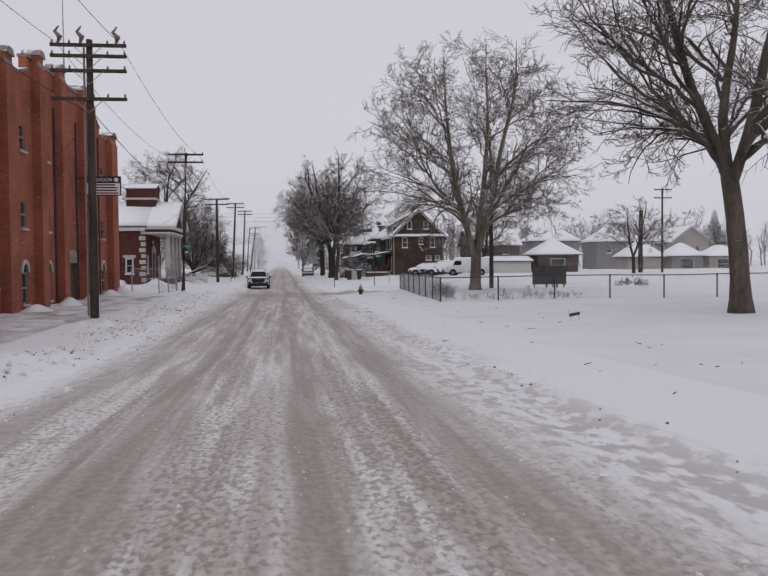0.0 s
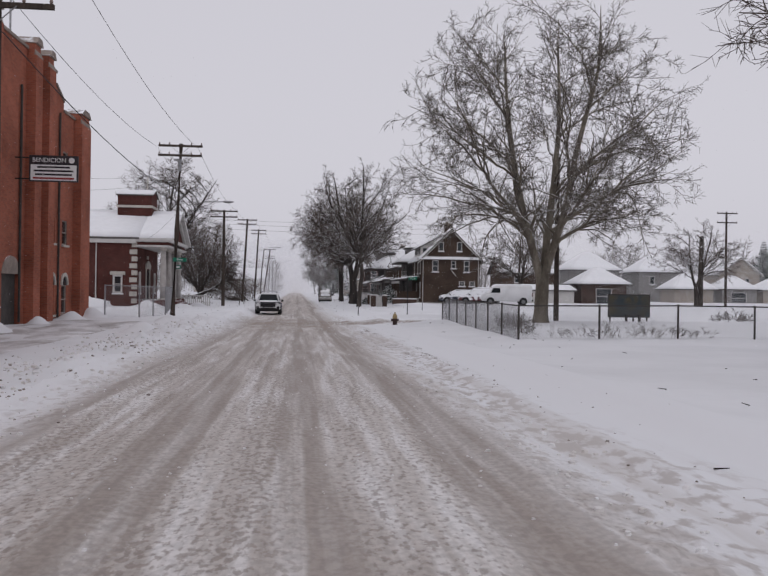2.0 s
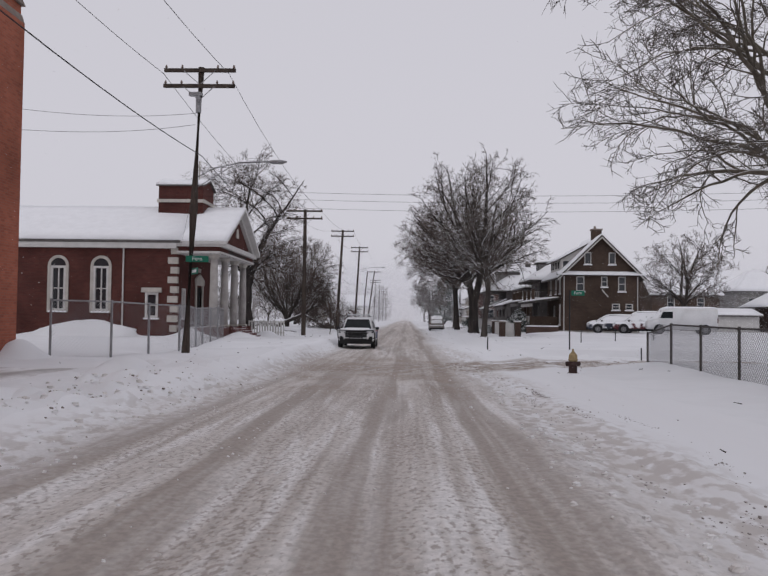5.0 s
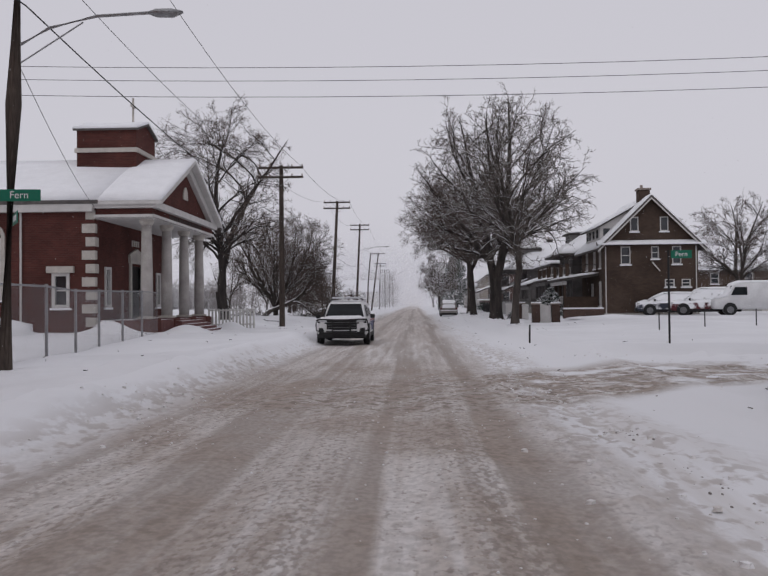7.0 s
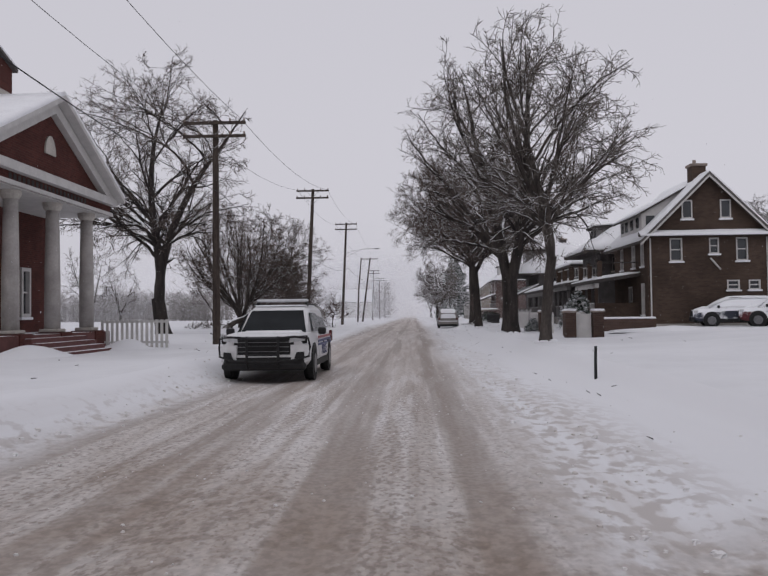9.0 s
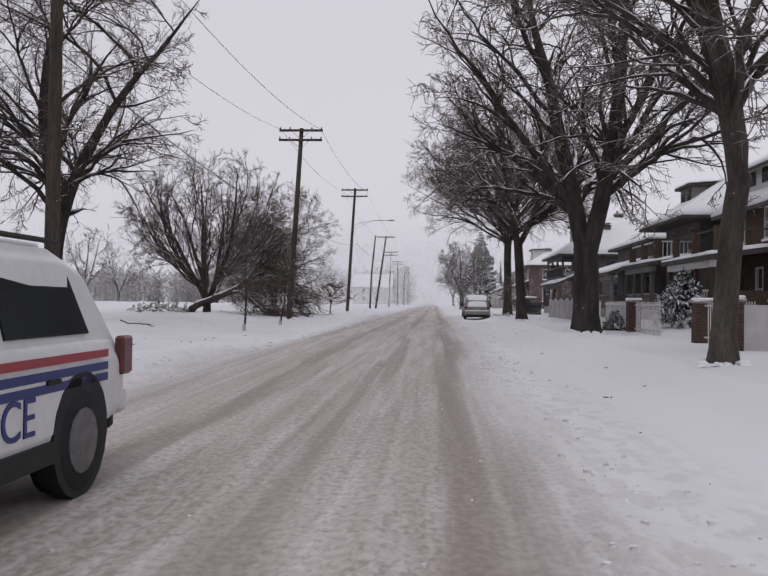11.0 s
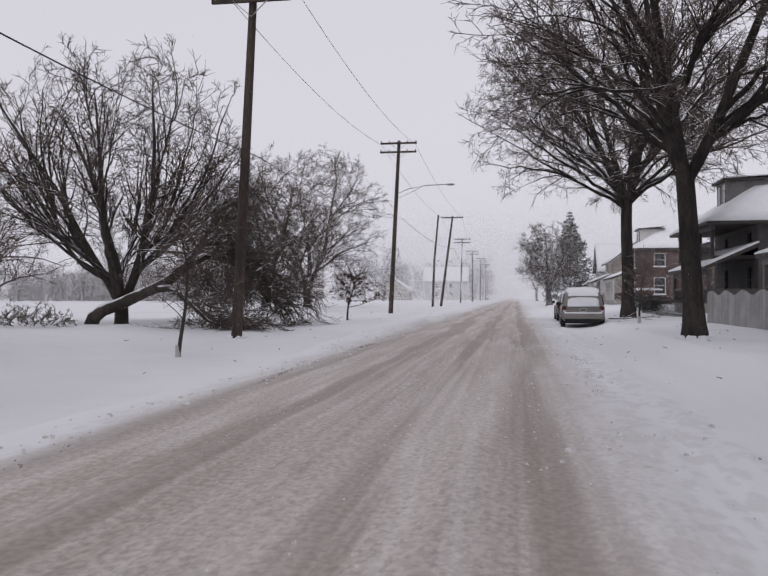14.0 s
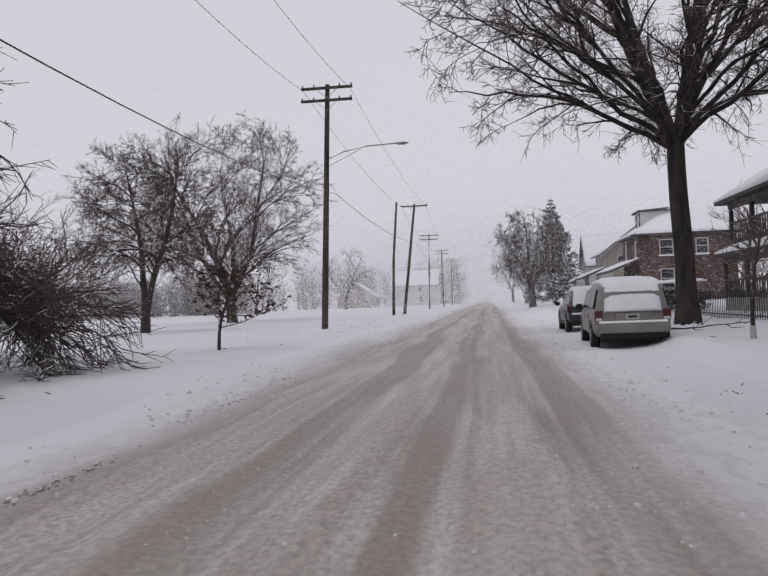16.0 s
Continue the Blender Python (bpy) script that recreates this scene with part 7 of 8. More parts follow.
    part("rear_bumper", boxed(-w * 0.94, w * 0.94, -h - 0.07, -h + 0.12, 0.42, 0.64, bevel=0.04), paint, c)
    part("bumper_valance", boxed(-w * 0.86, w * 0.86, -h + 0.0, -h + 0.12, 0.3, 0.44, bevel=0.03), CAR_BLACK, c)
    part("underbody", boxed(-w * 0.8, w * 0.8, -h + 0.03, h - 0.2, 0.24, 0.42), CAR_BLACK, c)
    part("front_bumper", boxed(-w * 0.88, w * 0.88, h - 0.12, h + 0.05, 0.28, 0.54, bevel=0.05), CAR_BLACK, c)
    if police:
        part("grille", boxed(-0.62, 0.62, h - 0.16, h + 0.012, 0.56, 0.99, bevel=0.05), CAR_BLACK, c, "wide black grille")
        part("lower_bumper", boxed(-w * 0.92, w * 0.92, h - 0.14, h + 0.08, 0.26, 0.43, bevel=0.05), CAR_BLACK, c)
        for z_ in (0.66, 0.76, 0.86):
            part("grille_slat", boxed(-0.56, 0.56, h + 0.013, h + 0.03, z_, z_ + 0.016), RIM, c, "grey grille slat")
    else:
        part("grille", boxed(-w * 0.55, w * 0.55, h - 0.1, h + 0.03, 0.56, 0.88, bevel=0.04), CAR_BLACK, c)
    pl = part("number_plate", boxed(-0.16, 0.16, -h - 0.015, -h + 0.02, 0.78, 0.92), PLATE, c)
    part("plate_bar", boxed(-0.11, 0.11, -h - 0.019, -h - 0.0155, 0.82, 0.88), SIGN_DARK, pl)
    if snowy:
        prof = [(ry - 0.02, 1.0), (ry + 0.1, 1.25), (ry + 0.25, H - 0.15), (ry + 0.5, H + 0.0), (-0.6, H + 0.02), (0.3, H), (0.7, H - 0.15), (1.05, 1.25), (1.32, 1.06)]
        wid = [w * 0.8, w * 0.78, w * 0.72, w * 0.7, w * 0.7, w * 0.68, w * 0.68, w * 0.72, w * 0.78]
        secs = []
        for (y, z), ww in zip(prof, wid):
            t = 0.05 if y < ry + 0.2 or y > 0.9 else 0.13
            secs.append([(-ww, y, z - 0.03), (ww, y, z - 0.03), (ww - 0.02, y, z + t * 0.6), (ww * 0.75, y, z + t), (0, y, z + t * 1.15), (-ww * 0.75, y, z + t), (-ww + 0.02, y, z + t * 0.6)])
        part("snow_cover", loft(secs), SNOW_CAP, c, "thick snow on roof and windows", True)
        secs = []
        for y, z, ww in ((1.36, 1.0, w * 0.8), (1.6, 1.0, w * 0.84), (h - 0.45, 0.96, w * 0.82), (h - 0.14, 0.86, w * 0.7)):
            secs.append([(-ww, y, z - 0.02), (ww, y, z - 0.02), (ww * 0.9, y, z + 0.08), (0, y, z + 0.12), (-ww * 0.9, y, z + 0.08)])
        part("snow_cover", loft(secs), SNOW_CAP, c, "snow on the bonnet", True)
        part("snow_cover", boxed(-w * 0.85, w * 0.85, -h - 0.055, -h + 0.06, 0.663, 0.74, bevel=0.03), SNOW_CAP, c, "snow on the rear bumper")
    return c


def van_ring(y, w, wt, zt, zb=0.3):
    """One upright section of a one-box body: sill, waist, glass line, roof."""
    waist = min(1.0, zt - 0.1)
    half = [(w - 0.12, zb), (w - 0.02, zb + 0.12), (w, 0.62), (w - 0.01, waist - 0.06), (w - 0.05, waist), (wt + 0.04, max(waist + 0.02, zt - 0.13)), (wt - 0.04, zt - 0.04), (wt - 0.2, zt)]
    return [(x, y, z) for x, z in half] + [(-x, y, z) for x, z in reversed(half)]


def minivan(name, label, at, rz, paint, group=""):
    """A one-box family van, front towards +y, deep in snow."""
    c = thing(name, label, "minivan", at, rz, group)
    part("body", loft([van_ring(-2.42, 0.88, 0.66, 1.42, 0.42), van_ring(-2.34, 0.93, 0.72, 1.6, 0.36), van_ring(-2.0, 0.955, 0.75, 1.67), van_ring(-1.2, 0.965, 0.765, 1.7), van_ring(0.1, 0.965, 0.765, 1.69), van_ring(0.75, 0.96, 0.74, 1.6),
                       van_ring(1.3, 0.955, 0.76, 1.3), van_ring(1.72, 0.95, 0.82, 1.06), van_ring(2.2, 0.92, 0.8, 0.96), van_ring(2.45, 0.84, 0.7, 0.82, 0.36)]), paint, c, "", True)
    bm = bmesh.new()
    panel(bm, [(-0.7, -2.42, 1.0), (0.7, -2.42, 1.0), (0.6, -2.34, 1.5), (-0.6, -2.34, 1.5)], (0, -1, 0.16), 0.016)
    part("rear_window", bm, CAR_GLASS, c)
    bm = bmesh.new()
    panel(bm, [(-0.74, 1.7, 1.08), (0.74, 1.7, 1.08), (0.62, 0.86, 1.55), (-0.62, 0.86, 1.55)], (0, 0.5, 0.9), 0.02)
    part("windscreen", bm, SNOWY_GLASS, c)
    for s_ in (-1, 1):
        for ya, yb in ((-2.1, -1.05), (-0.95, 0.0), (0.08, 0.8)):
            bm = bmesh.new()
            panel(bm, [(s_ * 0.93, ya, 1.04), (s_ * 0.93, yb + (0.35 if yb > 0.5 else 0), 1.04), (s_ * 0.815, yb, 1.52), (s_ * 0.815, ya + 0.06, 1.52)], (s_, 0, 0.22), 0.016)
            part("side_window", bm, CAR_GLASS, c)
        lamp = part("tail_lamp", boxed(min(s_ * 0.74, s_ * 0.93), max(s_ * 0.74, s_ * 0.93), -2.455, -2.24, 0.72, 0.98, bevel=0.02), LAMP_RED, c, "red tail lamp")
        part("lamp_lens", boxed(min(s_ * 0.75, s_ * 0.9), max(s_ * 0.75, s_ * 0.9), -2.462, -2.45, 0.72, 0.79), LAMP_CLEAR, lamp, "clear lower lens")
        part("headlamp", boxed(min(s_ * 0.52, s_ * 0.86), max(s_ * 0.52, s_ * 0.86), 2.22, 2.42, 0.66, 0.8, bevel=0.03), LAMP_CLEAR, c)
        part("mirror", boxed(min(s_ * 0.95, s_ * 1.14), max(s_ * 0.95, s_ * 1.14), 1.05, 1.17, 0.98, 1.14, bevel=0.03), CAR_BLACK, c)
        part("body_moulding", boxed(min(s_ * 0.96, s_ * 0.98), max(s_ * 0.96, s_ * 0.98), -1.25, 1.1, 0.56, 0.62, bevel=0.004), paint, c)
        for ya, yb in ((-1.02, 0.02), (0.05, 1.12)):
            dr = part("door", boxed(min(s_ * 0.955, s_ * 0.97), max(s_ * 0.955, s_ * 0.97), ya, yb, 0.4, 0.9), paint, c)
            part("handle", boxed(min(s_ * 0.971, s_ * 0.99), max(s_ * 0.971, s_ * 0.99), ya + 0.08, ya + 0.24, 0.8, 0.83), CAR_BLACK, dr)
        for y in (-1.52, 1.52):
            part("wheel_arch", tubed([(s_ * 0.82, y, 0.36), (s_ * 0.972, y, 0.36)], 0.39, 18), CAR_BLACK, c)
            wheel(c, s_ * 0.975, y, 0.33, 0.21)
    bump = part("rear_bumper", boxed(-0.9, 0.9, -2.54, -2.3, 0.4, 0.64, bevel=0.05), paint, c)
    part("bumper_valance", boxed(-0.8, 0.8, -2.45, -2.3, 0.27, 0.4, bevel=0.02), CAR_BLACK, bump)
    part("front_bumper", boxed(-0.84, 0.84, 2.36, 2.54, 0.34, 0.6, bevel=0.05), paint, c)
    part("grille", boxed(-0.46, 0.46, 2.4, 2.47, 0.62, 0.78, bevel=0.02), CAR_BLACK, c)
    part("underbody", boxed(-0.78, 0.78, -2.2, 2.2, 0.2, 0.4), CAR_BLACK, c)
    trim = part("plate_recess", boxed(-0.42, 0.42, -2.445, -2.39, 0.7, 0.93, bevel=0.02), CAR_SILVER, c)
    pl = part("number_plate", boxed(-0.16, 0.16, -2.462, -2.447, 0.74, 0.88), PLATE, trim)
    part("plate_bar", boxed(-0.11, 0.11, -2.4655, -2.4625, 0.78, 0.84), SIGN_DARK, c)
    part("rear_wiper", tubed([(0.1, -2.45, 1.0), (0.28, -2.45, 1.03), (0.52, -2.44, 1.06)], 0.014, 5), CAR_BLACK, c)
    prof = [(-2.47, 0.98, 0.7, 0.02), (-2.43, 1.2, 0.68, 0.04), (-2.38, 1.45, 0.66, 0.07), (-2.28, 1.6, 0.68, 0.1), (-2.0, 1.67, 0.72, 0.12), (-1.2, 1.7, 0.72, 0.13), (0.1, 1.69, 0.72, 0.12), (0.75, 1.6, 0.7, 0.1), (1.3, 1.3, 0.72, 0.07), (1.72, 1.06, 0.76, 0.1), (2.2, 0.96, 0.74, 0.09), (2.4, 0.84, 0.62, 0.04)]
    secs = []
    for y, z, ww, th in prof:
        lump = 0.02 * noise.noise((y * 1.7, 0.3, 5.0))
        secs.append([(-ww, y, z - 0.04), (ww, y, z - 0.04), (ww, y, z + th * 0.45), (ww * 0.8, y - 0.2 * th, z + th + lump), (ww * 0.35, y - 0.25 * th, z + th * 1.12 - lump), (-ww * 0.3, y - 0.25 * th, z + th * 1.15 + lump), (-ww * 0.8, y - 0.2 * th, z + th - lump), (-ww, y, z + th * 0.5)])
    part("snow_cover", loft(secs), SNOW_CAP, c, "thick snow on roof, windows and bonnet", True)
    part("snow_cover", boxed(-0.84, 0.84, -2.53, -2.4, 0.643, 0.71, bevel=0.028), SNOW_CAP, c, "snow on the rear bumper")
    return c


minivan("parked_minivan", "silver minivan parked at the kerb under thick snow", (3.75, 139.2, ground_z(3.1, 138.0) - 0.01), -2, CAR_SILVER, group="cars parked at the kerb")
suv("parked_suv", "dark sport utility car parked at the kerb under snow", (4.0, 149.6, ground_z(3.2, 149.6) + 0.0), 0, CAR_DARK, H=1.6, group="cars parked at the kerb")

# police car on the opposite lane
PC = suv("police_car", "white police sport utility car with blue and red stripes", (-2.85, 80.1, road_z(79.61) + 0.03), 180, CAR_WHITE, snowy=False, L=5.05, W=2.0, H=1.68, nose=1.07, police=True)
part("bonnet_snow", loft([[(-w_, y_, z_ - 0.02), (w_, y_, z_ - 0.02), (w_ * 0.9, y_, z_ + 0.03), (0, y_, z_ + 0.05), (-w_ * 0.9, y_, z_ + 0.03)] for y_, z_, w_ in ((1.38, 1.04, 0.7), (1.7, 1.06, 0.74), (2.1, 1.06, 0.72))]), SNOW_CAP, PC, "thin snow on the bonnet", True)
part("roof_snow", boxed(-0.62, 0.62, -1.7, 0.25, 1.675, 1.71, bevel=0.015), SNOW_CAP, PC)
bar_ = part("light_bar", boxed(-0.64, 0.64, -0.3, -0.02, 1.79, 1.86, bevel=0.025), LAMP_CLEAR, PC, "pale roof light bar")
for x_ in (-0.6, 0.6):
    part("bracket", boxed(x_ - 0.03, x_ + 0.03, -0.26, -0.06, 1.66, 1.79), CAR_BLACK, bar_)
bm = bmesh.new()
for x in (-0.34, 0.34):
    tube(bm, [(x, 2.6, 0.3), (x, 2.72, 0.5), (x, 2.68, 1.0)], 0.035, 6)
for z in (0.45, 0.95):
    tube(bm, [(-0.34, 2.7, z), (0, 2.71, z), (0.34, 2.7, z)], 0.03, 6)
for z in (0.6, 0.78):
    tube(bm, [(-0.34, 2.715, z), (0, 2.72, z), (0.34, 2.715, z)], 0.022, 6)
part("push_bar", bm, CAR_BLACK, PC, "black push bar")
for s_ in (-1, 1):
    part("wrap_bar", tubed([(s_ * 0.34, 2.69, 0.96), (s_ * 0.7, 2.66, 0.99), (s_ * 0.97, 2.5, 0.95), (s_ * 1.0, 2.44, 0.76), (s_ * 0.98, 2.48, 0.56), (s_ * 0.7, 2.66, 0.48), (s_ * 0.34, 2.71, 0.46)], 0.026, 6), CAR_BLACK, PC, "black headlamp guard")
for s_ in (-1, 1):
    for k, (m_, z_) in enumerate(((STRIPE_RED, 0.93), (STRIPE_BLUE, 0.84), (STRIPE_BLUE, 0.76))):
        part("stripe", boxed(s_ * 1.008 - 0.004, s_ * 1.008 + 0.004, -2.0, 0.9, z_ - 0.028, z_ + 0.028), m_, PC)
    text_part("POLICE", 0.34, STRIPE_BLUE, PC, pose(s_ * 1.012, -0.35, 0.6, 90, 0, 90 * s_), "blue lettering")

# vehicles in the yard of the corner house
suv("yard_car", "blue hatchback under snow beside the brown house", (17.6, 104.5, ground_z(17.6, 104.51)), 78, SNOWY_BLUE, L=4.3, W=1.75, H=1.5, group="cars in the yard", pane=SNOWY_GLASS)
suv("yard_car", "red car buried in snow beside the brown house", (19.6, 102.7, ground_z(19.6, 102.71)), 66, SNOWY_RED, L=4.5, W=1.8, H=1.75, group="cars in the yard", pane=SNOWY_GLASS)


def van(at, rz):
    v = thing("parked_van", "white panel van covered with snow", "van", at, rz)
    part("body", loft([hull(-2.7, 0.92, 0.45, 2.05, 0.1), hull(-2.6, 0.98, 0.38, 2.12), hull(1.2, 0.98, 0.38, 2.12), hull(1.55, 0.97, 0.38, 1.98), hull(1.95, 0.95, 0.38, 1.25), hull(2.6, 0.9, 0.4, 1.05), hull(2.7, 0.78, 0.48, 0.9)]), CAR_WHITE, v, "", True)
    bm = bmesh.new()
    panel(bm, [(-0.8, 1.93, 1.3), (0.8, 1.93, 1.3), (0.74, 1.6, 1.9), (-0.74, 1.6, 1.9)], (0, 1, 0.5), 0.03)
    part("windscreen", bm, CAR_GLASS, v)
    for s_ in (-1, 1):
        bm = bmesh.new()
        panel(bm, [(s_ * 0.975, 0.75, 1.3), (s_ * 0.975, 1.75, 1.3), (s_ * 0.975, 1.5, 1.82), (s_ * 0.975, 0.75, 1.82)], (s_, 0, 0), 0.016)
        part("side_window", bm, CAR_GLASS, v)
        part("tail_lamp", boxed(s_ * 0.88 - 0.06, s_ * 0.88 + 0.06, -2.74, -2.66, 0.95, 1.35), LAMP_RED, v)
        for y in (-1.75, 1.8):
            part("wheel_arch", tubed([(s_ * 0.86, y, 0.4), (s_ * 0.992, y, 0.4)], 0.42, 18), CAR_BLACK, v)
            wheel(v, s_ * 1.0, y, 0.35)
    part("rear_bumper", boxed(-0.92, 0.92, -2.8, -2.66, 0.4, 0.6, bevel=0.03), CAR_BLACK, v)
    secs = []
    for y, z, ww in ((-2.62, 2.1, 0.9), (-2.3, 2.12, 0.92), (1.1, 2.12, 0.92), (1.5, 2.0, 0.9), (1.95, 1.27, 0.9), (2.5, 1.08, 0.82)):
        secs.append([(-ww, y, z - 0.03), (ww, y, z - 0.03), (ww * 0.95, y, z + 0.09), (0, y, z + 0.14), (-ww * 0.95, y, z + 0.09)])
    part("snow_cover", loft(secs), SNOW_CAP, v, "thick snow on roof and bonnet", True)
    return v


van((22.2, 100.85, ground_z(22.2, 100.84)), 82)

# ---- loose snow and litter ----
def clods(name, seed, n, place, size, material, label, category, long=1.0):
    """Many small broken lumps in one mesh."""
    rng = random.Random(seed)
    v, f = [], []
    for i in range(n):
        x, y = place(rng)
        while noise.noise((x * 0.8, y * 0.35, 3.0)) < rng.uniform(-0.45, 0.35):
            x, y = place(rng)
        s = size[0] + (size[1] - size[0]) * rng.random() ** 2.2
        z = ground_z(x, y) + s * 0.15
        b = len(v)
        q0 = rng.uniform(0, 6.28)
        for ring, (rr, zz) in enumerate(((1.0, -0.3), (0.8, 0.45))):
            for k in range(5):
                q = q0 + k * 1.2566 + ring * 0.5
                r = s * rr * rng.uniform(0.7, 1.2)
                v.append((x + r * math.cos(q), y + r * long * math.sin(q), z + s * zz * rng.uniform(0.8, 1.2)))
        v.append((x, y, z + s * 0.7))
        for k in range(5):
            k2 = (k + 1) % 5
            f.append((b + k, b + k2, b + 5 + k2, b + 5 + k))
            f.append((b + 5 + k, b + 5 + k2, b + 10))
    return tagged(new(name, raw_mesh(name, v, f, material)), label, category, kind="stuff")


clods("snow_clods", 1, 1300, lambda r: (r.gauss(-5.5, 0.8), r.uniform(2, 50)), (0.012, 0.07), CLOD, "broken lumps of ploughed snow along the road edge", "snow lumps")
clods("snow_clods", 2, 1500, lambda r: (r.gauss(1.9, 0.35), r.uniform(2, 156.1)), (0.015, 0.045), CLOD, "small lumps of dirty snow beside the wheel tracks", "snow lumps")
clods("snow_clods", 3, 1500, lambda r: (r.gauss(-3.9, 0.3), r.uniform(2, 179.51)), (0.015, 0.045), CLOD, "small lumps of dirty snow beside the wheel tracks", "snow lumps")
DIRT_CLOD = mat("dirt_clod", (0.3, 0.26, 0.235), 0.9, second=(0.14, 0.115, 0.1), scale=4, bump=0.4, spec=0.2)
clods("dirt_clods", 6, 650, lambda r: (r.gauss(-5.4, 0.75), r.uniform(2, 54)), (0.01, 0.04), DIRT_CLOD, "dark clumps of dirt among the ploughed snow", "dirt lumps")
clods("dirt_clods", 7, 130, lambda r: (r.gauss(3.4, 0.5), r.uniform(2, 156.1)), (0.006, 0.019), DIRT_CLOD, "dark clumps of dirt on the snowy verge", "dirt lumps")
clods("dirt_clods", 8, 110, lambda r: (r.gauss(2.62, 0.16), r.uniform(4, 52)), (0.008, 0.026), DIRT_CLOD, "dark frozen lumps along the edge of the ploughed lane", "dirt lumps")
def ring(x, y, radius):
    def place(r):
        q, d = r.uniform(0, 2 * math.pi), radius * r.uniform(0.95, 1.25)
        return x + d * math.cos(q), y + d * math.sin(q)
    return place


for k, (x, y, radius) in enumerate(((5.65, 104.27, 0.56), (5.3, 121.37, 0.36), (5.2, 89.76, 0.3), (6.4, 142.83, 0.42), (-7.78, 123.08, 0.24))):
    clods("snow_clods", 40 + k, 80, ring(x, y, radius), (0.03, 0.11), SNOW_CAP, "soft snow heaped unevenly round a trunk", "snow lumps")
FROZEN_DIRT = mat("frozen_dirt", (0.2, 0.18, 0.17), 0.9, second=(0.36, 0.33, 0.32), scale=6, bump=0.4, spec=0.2)


def rut(x0, y0, x1, y1, wide):
    """Places in broken runs along a rut between two points of the ground."""
    def place(r):
        while True:
            t = r.random()
            if noise.noise((x0 * 3.0, t * (y1 - y0) * 0.45, 8.0)) > r.uniform(-0.15, 0.3):
                return x0 + (x1 - x0) * t + 0.25 * noise.noise((y0 + 0.3 * t * (y1 - y0), x0, 2.0)) + r.gauss(0, wide), y0 + (y1 - y0) * t
    return place


for k, (run, n) in enumerate(((rut(2.2, 31, 2.75, 52, 0.05), 190), (rut(2.75, 32, 3.5, 50, 0.06), 150), (rut(2.0, 30, 2.3, 56, 0.07), 170), (rut(1.62, 90, 1.95, 106, 0.1), 90),
                            (rut(2.1, 92, 2.35, 104, 0.08), 45), (rut(-3.45, 100, -3.6, 128, 0.06), 320), (rut(1.75, 108, 2.3, 126, 0.1), 60))):
    clods("dirt_clods", 20 + k, n * 2, run, (0.004, 0.015), FROZEN_DIRT, "dark frozen crumbs thrown up along a wheel rut", "dirt lumps", 2.2)
clods("snow_clods", 4, 900, lambda r: (r.uniform(2.5, 14), r.gauss(64.4, 2.1)), (0.012, 0.04), CLOD, "churned brown snow on the side street", "snow lumps")
clods("snow_clods", 5, 2200, lambda r: (r.uniform(-3.4, 1.4), r.uniform(2, 124.88)), (0.008, 0.02), CLOD, "crumbs of slush scattered over the road", "snow lumps")
rng = random.Random(9)
t = Tubes()
for i in range(240):
    x = rng.choice((rng.uniform(3, 9), rng.uniform(-10.5, -5.2)))
    y = rng.uniform(8, 168)
    q = rng.uniform(0, 6.28)
    l = rng.uniform(0.04, 0.16)
    z = ground_z(x, y) + 0.02
    t.add([Vector((x, y, z)), Vector((x + l * math.cos(q), y + l * math.sin(q), z + rng.uniform(0, 0.04)))], [0.01, 0.005], 3)
tagged(new("twig_litter", raw_mesh("twig_litter", t.v, t.f, LITTER)), "dark twigs and leaves scattered on the snow", "litter", kind="stuff")

# falling snow, thickening with distance, and a glowing haze-coloured backdrop behind it
SNOWFLAKE = mat("snowflake", (0.95, 0.95, 0.97), 0.95, spec=0.05)
flake_nodes = SNOWFLAKE.node_tree
flake_thin = flake_nodes.nodes.new("ShaderNodeBsdfTranslucent")
flake_thin.inputs["Color"].default_value = (0.95, 0.95, 0.97, 1)
flake_mix = flake_nodes.nodes.new("ShaderNodeMixShader")
flake_out = next(n for n in flake_nodes.nodes if n.type == "OUTPUT_MATERIAL")
flake_solid = flake_out.inputs[0].links[0].from_socket
flake_nodes.links.new(flake_solid, flake_mix.inputs[1]), flake_nodes.links.new(flake_thin.outputs[0], flake_mix.inputs[2])
flake_nodes.links.new(flake_mix.outputs[0], flake_out.inputs[0])
nr = np.random.default_rng(4)


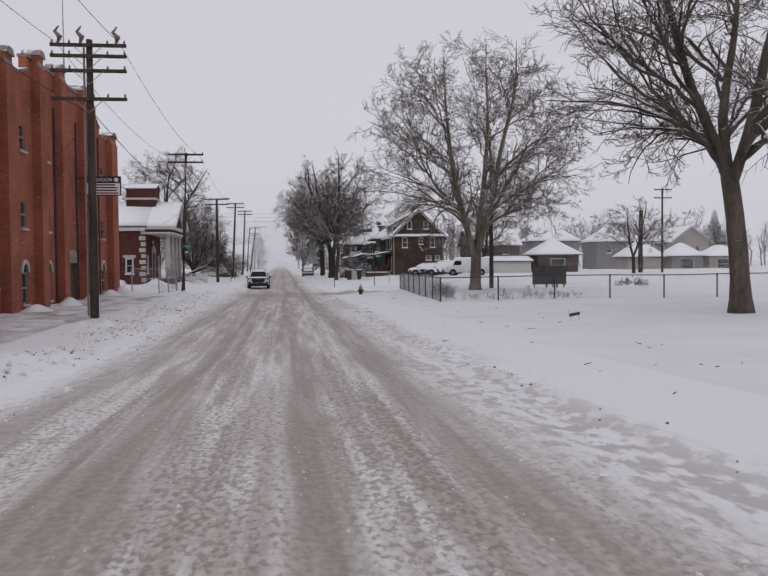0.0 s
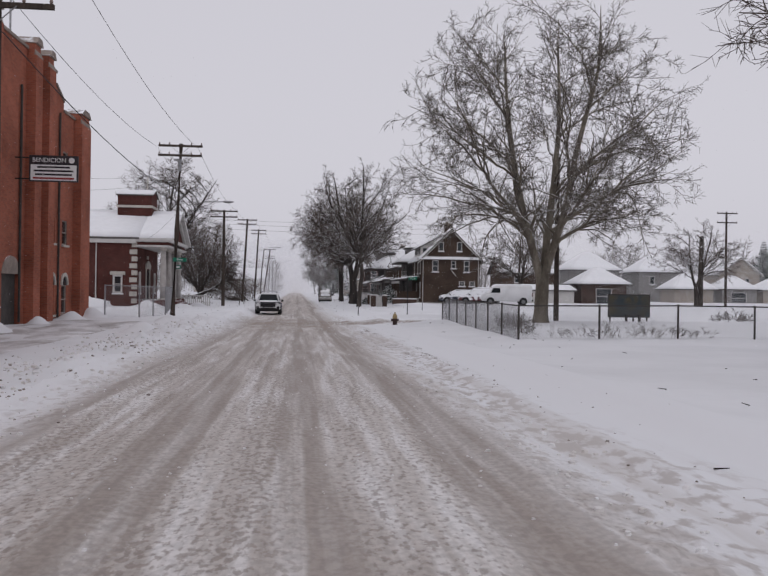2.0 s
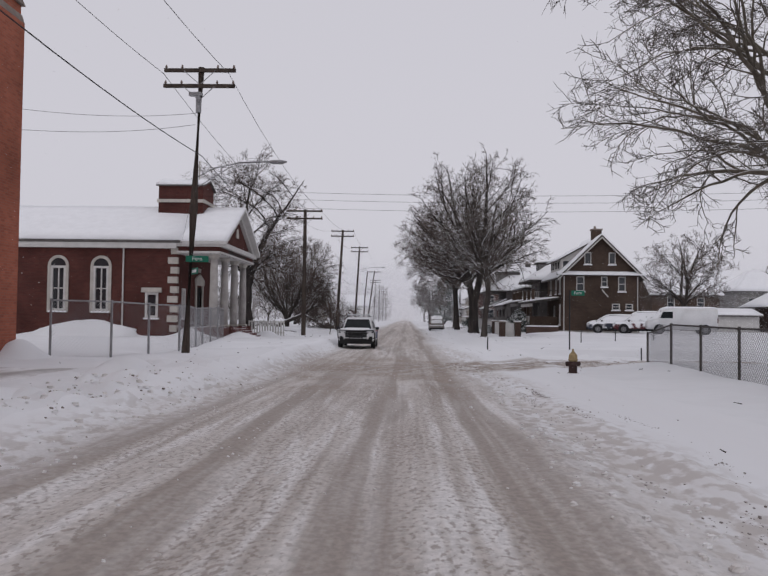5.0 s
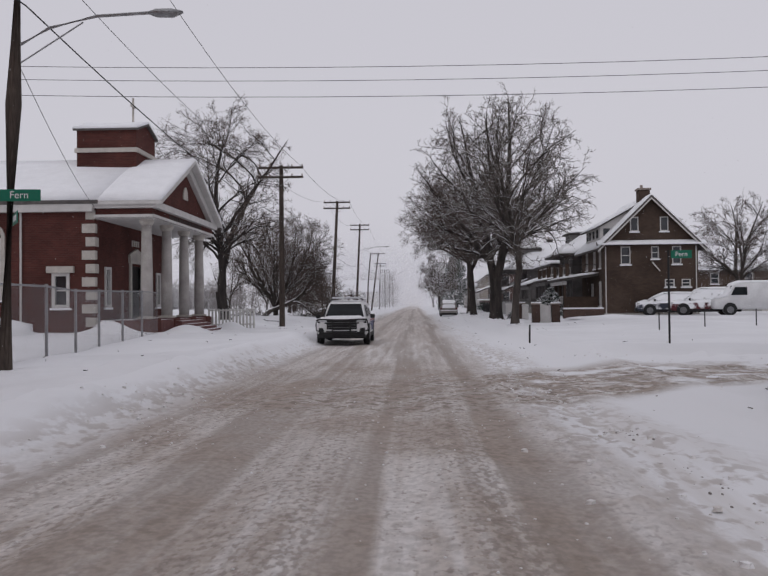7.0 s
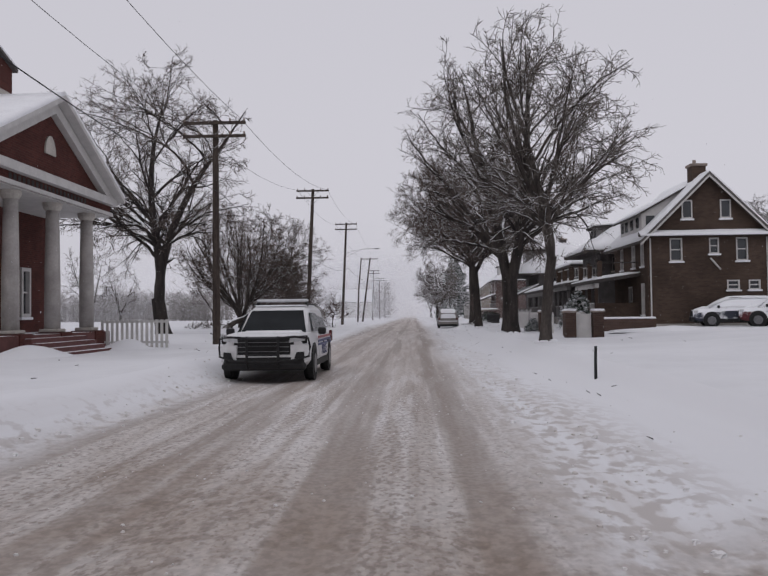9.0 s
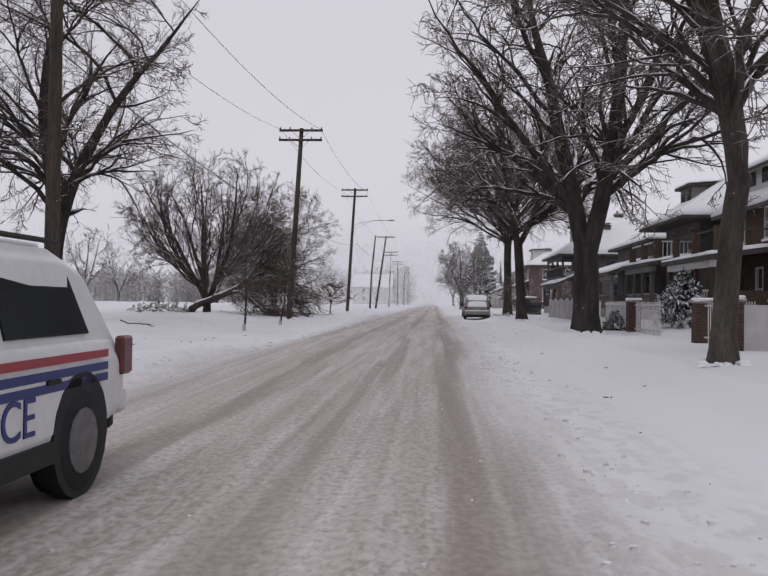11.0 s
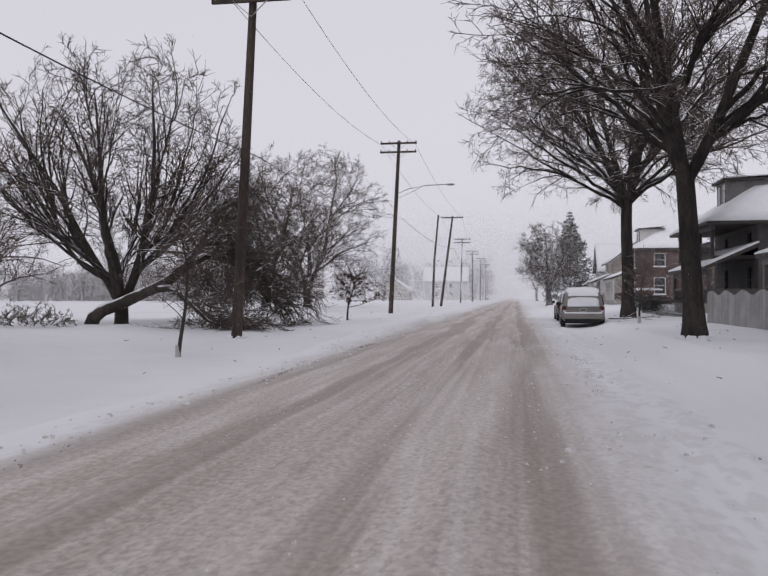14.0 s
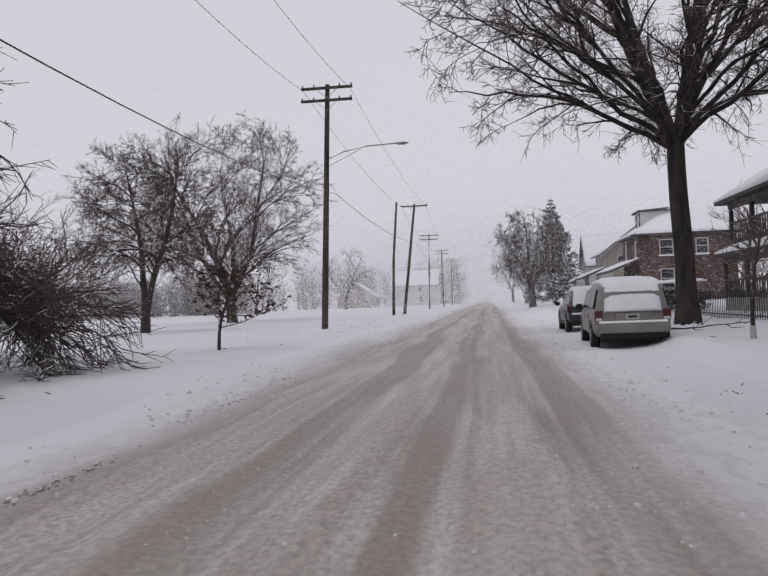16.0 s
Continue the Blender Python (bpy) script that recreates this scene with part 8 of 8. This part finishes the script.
def flakes(name, n, lo, hi, size):
    c = nr.uniform(lo, hi, (n, 3))
    a, b = nr.normal(size=(n, 3)), nr.normal(size=(n, 3))
    a /= np.linalg.norm(a, axis=1)[:, None]
    b -= a * (a * b).sum(1)[:, None]
    b /= np.linalg.norm(b, axis=1)[:, None]
    v = np.concatenate([c + a * size, c - a * size * 0.5 + b * size * 0.87, c - a * size * 0.5 - b * size * 0.87], 1).reshape(-1, 3)
    me = bpy.data.meshes.new(name)
    me.from_pydata(v.tolist(), [], [(3 * i, 3 * i + 1, 3 * i + 2) for i in range(n)])
    me.materials.append(SNOWFLAKE)
    ob = tagged(new(name, me), "white snowflakes falling through the air, oversized far off for haze", "snowfall", kind="stuff")
    return ob


# the far layers are oversized flakes, massed to stand in for haze
flakes("falling_snow", 110000, (-24, 150, 0.0), (26, 192, 12), 0.021)
flakes("falling_snow", 190000, (-24, 192, 0.0), (28, 236, 13), 0.03)
flakes("falling_snow", 110000, (-30, 236, 0.0), (46, 327.81, 16), 0.08)
flakes("falling_snow", 100000, (-62, 327.81, 0.0), (66, 483.91, 20), 0.2)
flakes("falling_snow", 160000, (31, 95.22, 0.0), (92, 160, 9), 0.024)
flakes("falling_snow", 110000, (-150, 191.22, 0.0), (-46, 257.56, 12), 0.055)
flakes("falling_snow", 6500, (-14, 2.34, 0.0), (-2.6, 129.56, 9), 0.007)
flakes("falling_snow", 7500, (2.6, 2.34, 0.0), (16, 129.56, 9), 0.007)
# added ring, emissive in near-sky colour, standing in for the far haze
HAZE = bpy.data.materials.new("haze_glow")
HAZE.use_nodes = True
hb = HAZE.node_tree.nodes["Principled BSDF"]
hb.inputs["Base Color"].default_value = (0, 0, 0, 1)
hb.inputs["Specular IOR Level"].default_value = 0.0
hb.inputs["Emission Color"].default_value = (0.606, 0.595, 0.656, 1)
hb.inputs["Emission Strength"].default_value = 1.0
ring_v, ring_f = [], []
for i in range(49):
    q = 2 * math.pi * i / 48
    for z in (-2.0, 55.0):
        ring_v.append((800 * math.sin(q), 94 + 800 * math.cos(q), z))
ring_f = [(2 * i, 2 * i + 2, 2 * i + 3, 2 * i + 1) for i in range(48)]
tagged(new("backdrop", raw_mesh("backdrop", ring_v, ring_f, HAZE)), "glowing ring in a pale haze colour hiding the horizon", "backdrop", kind="structure")
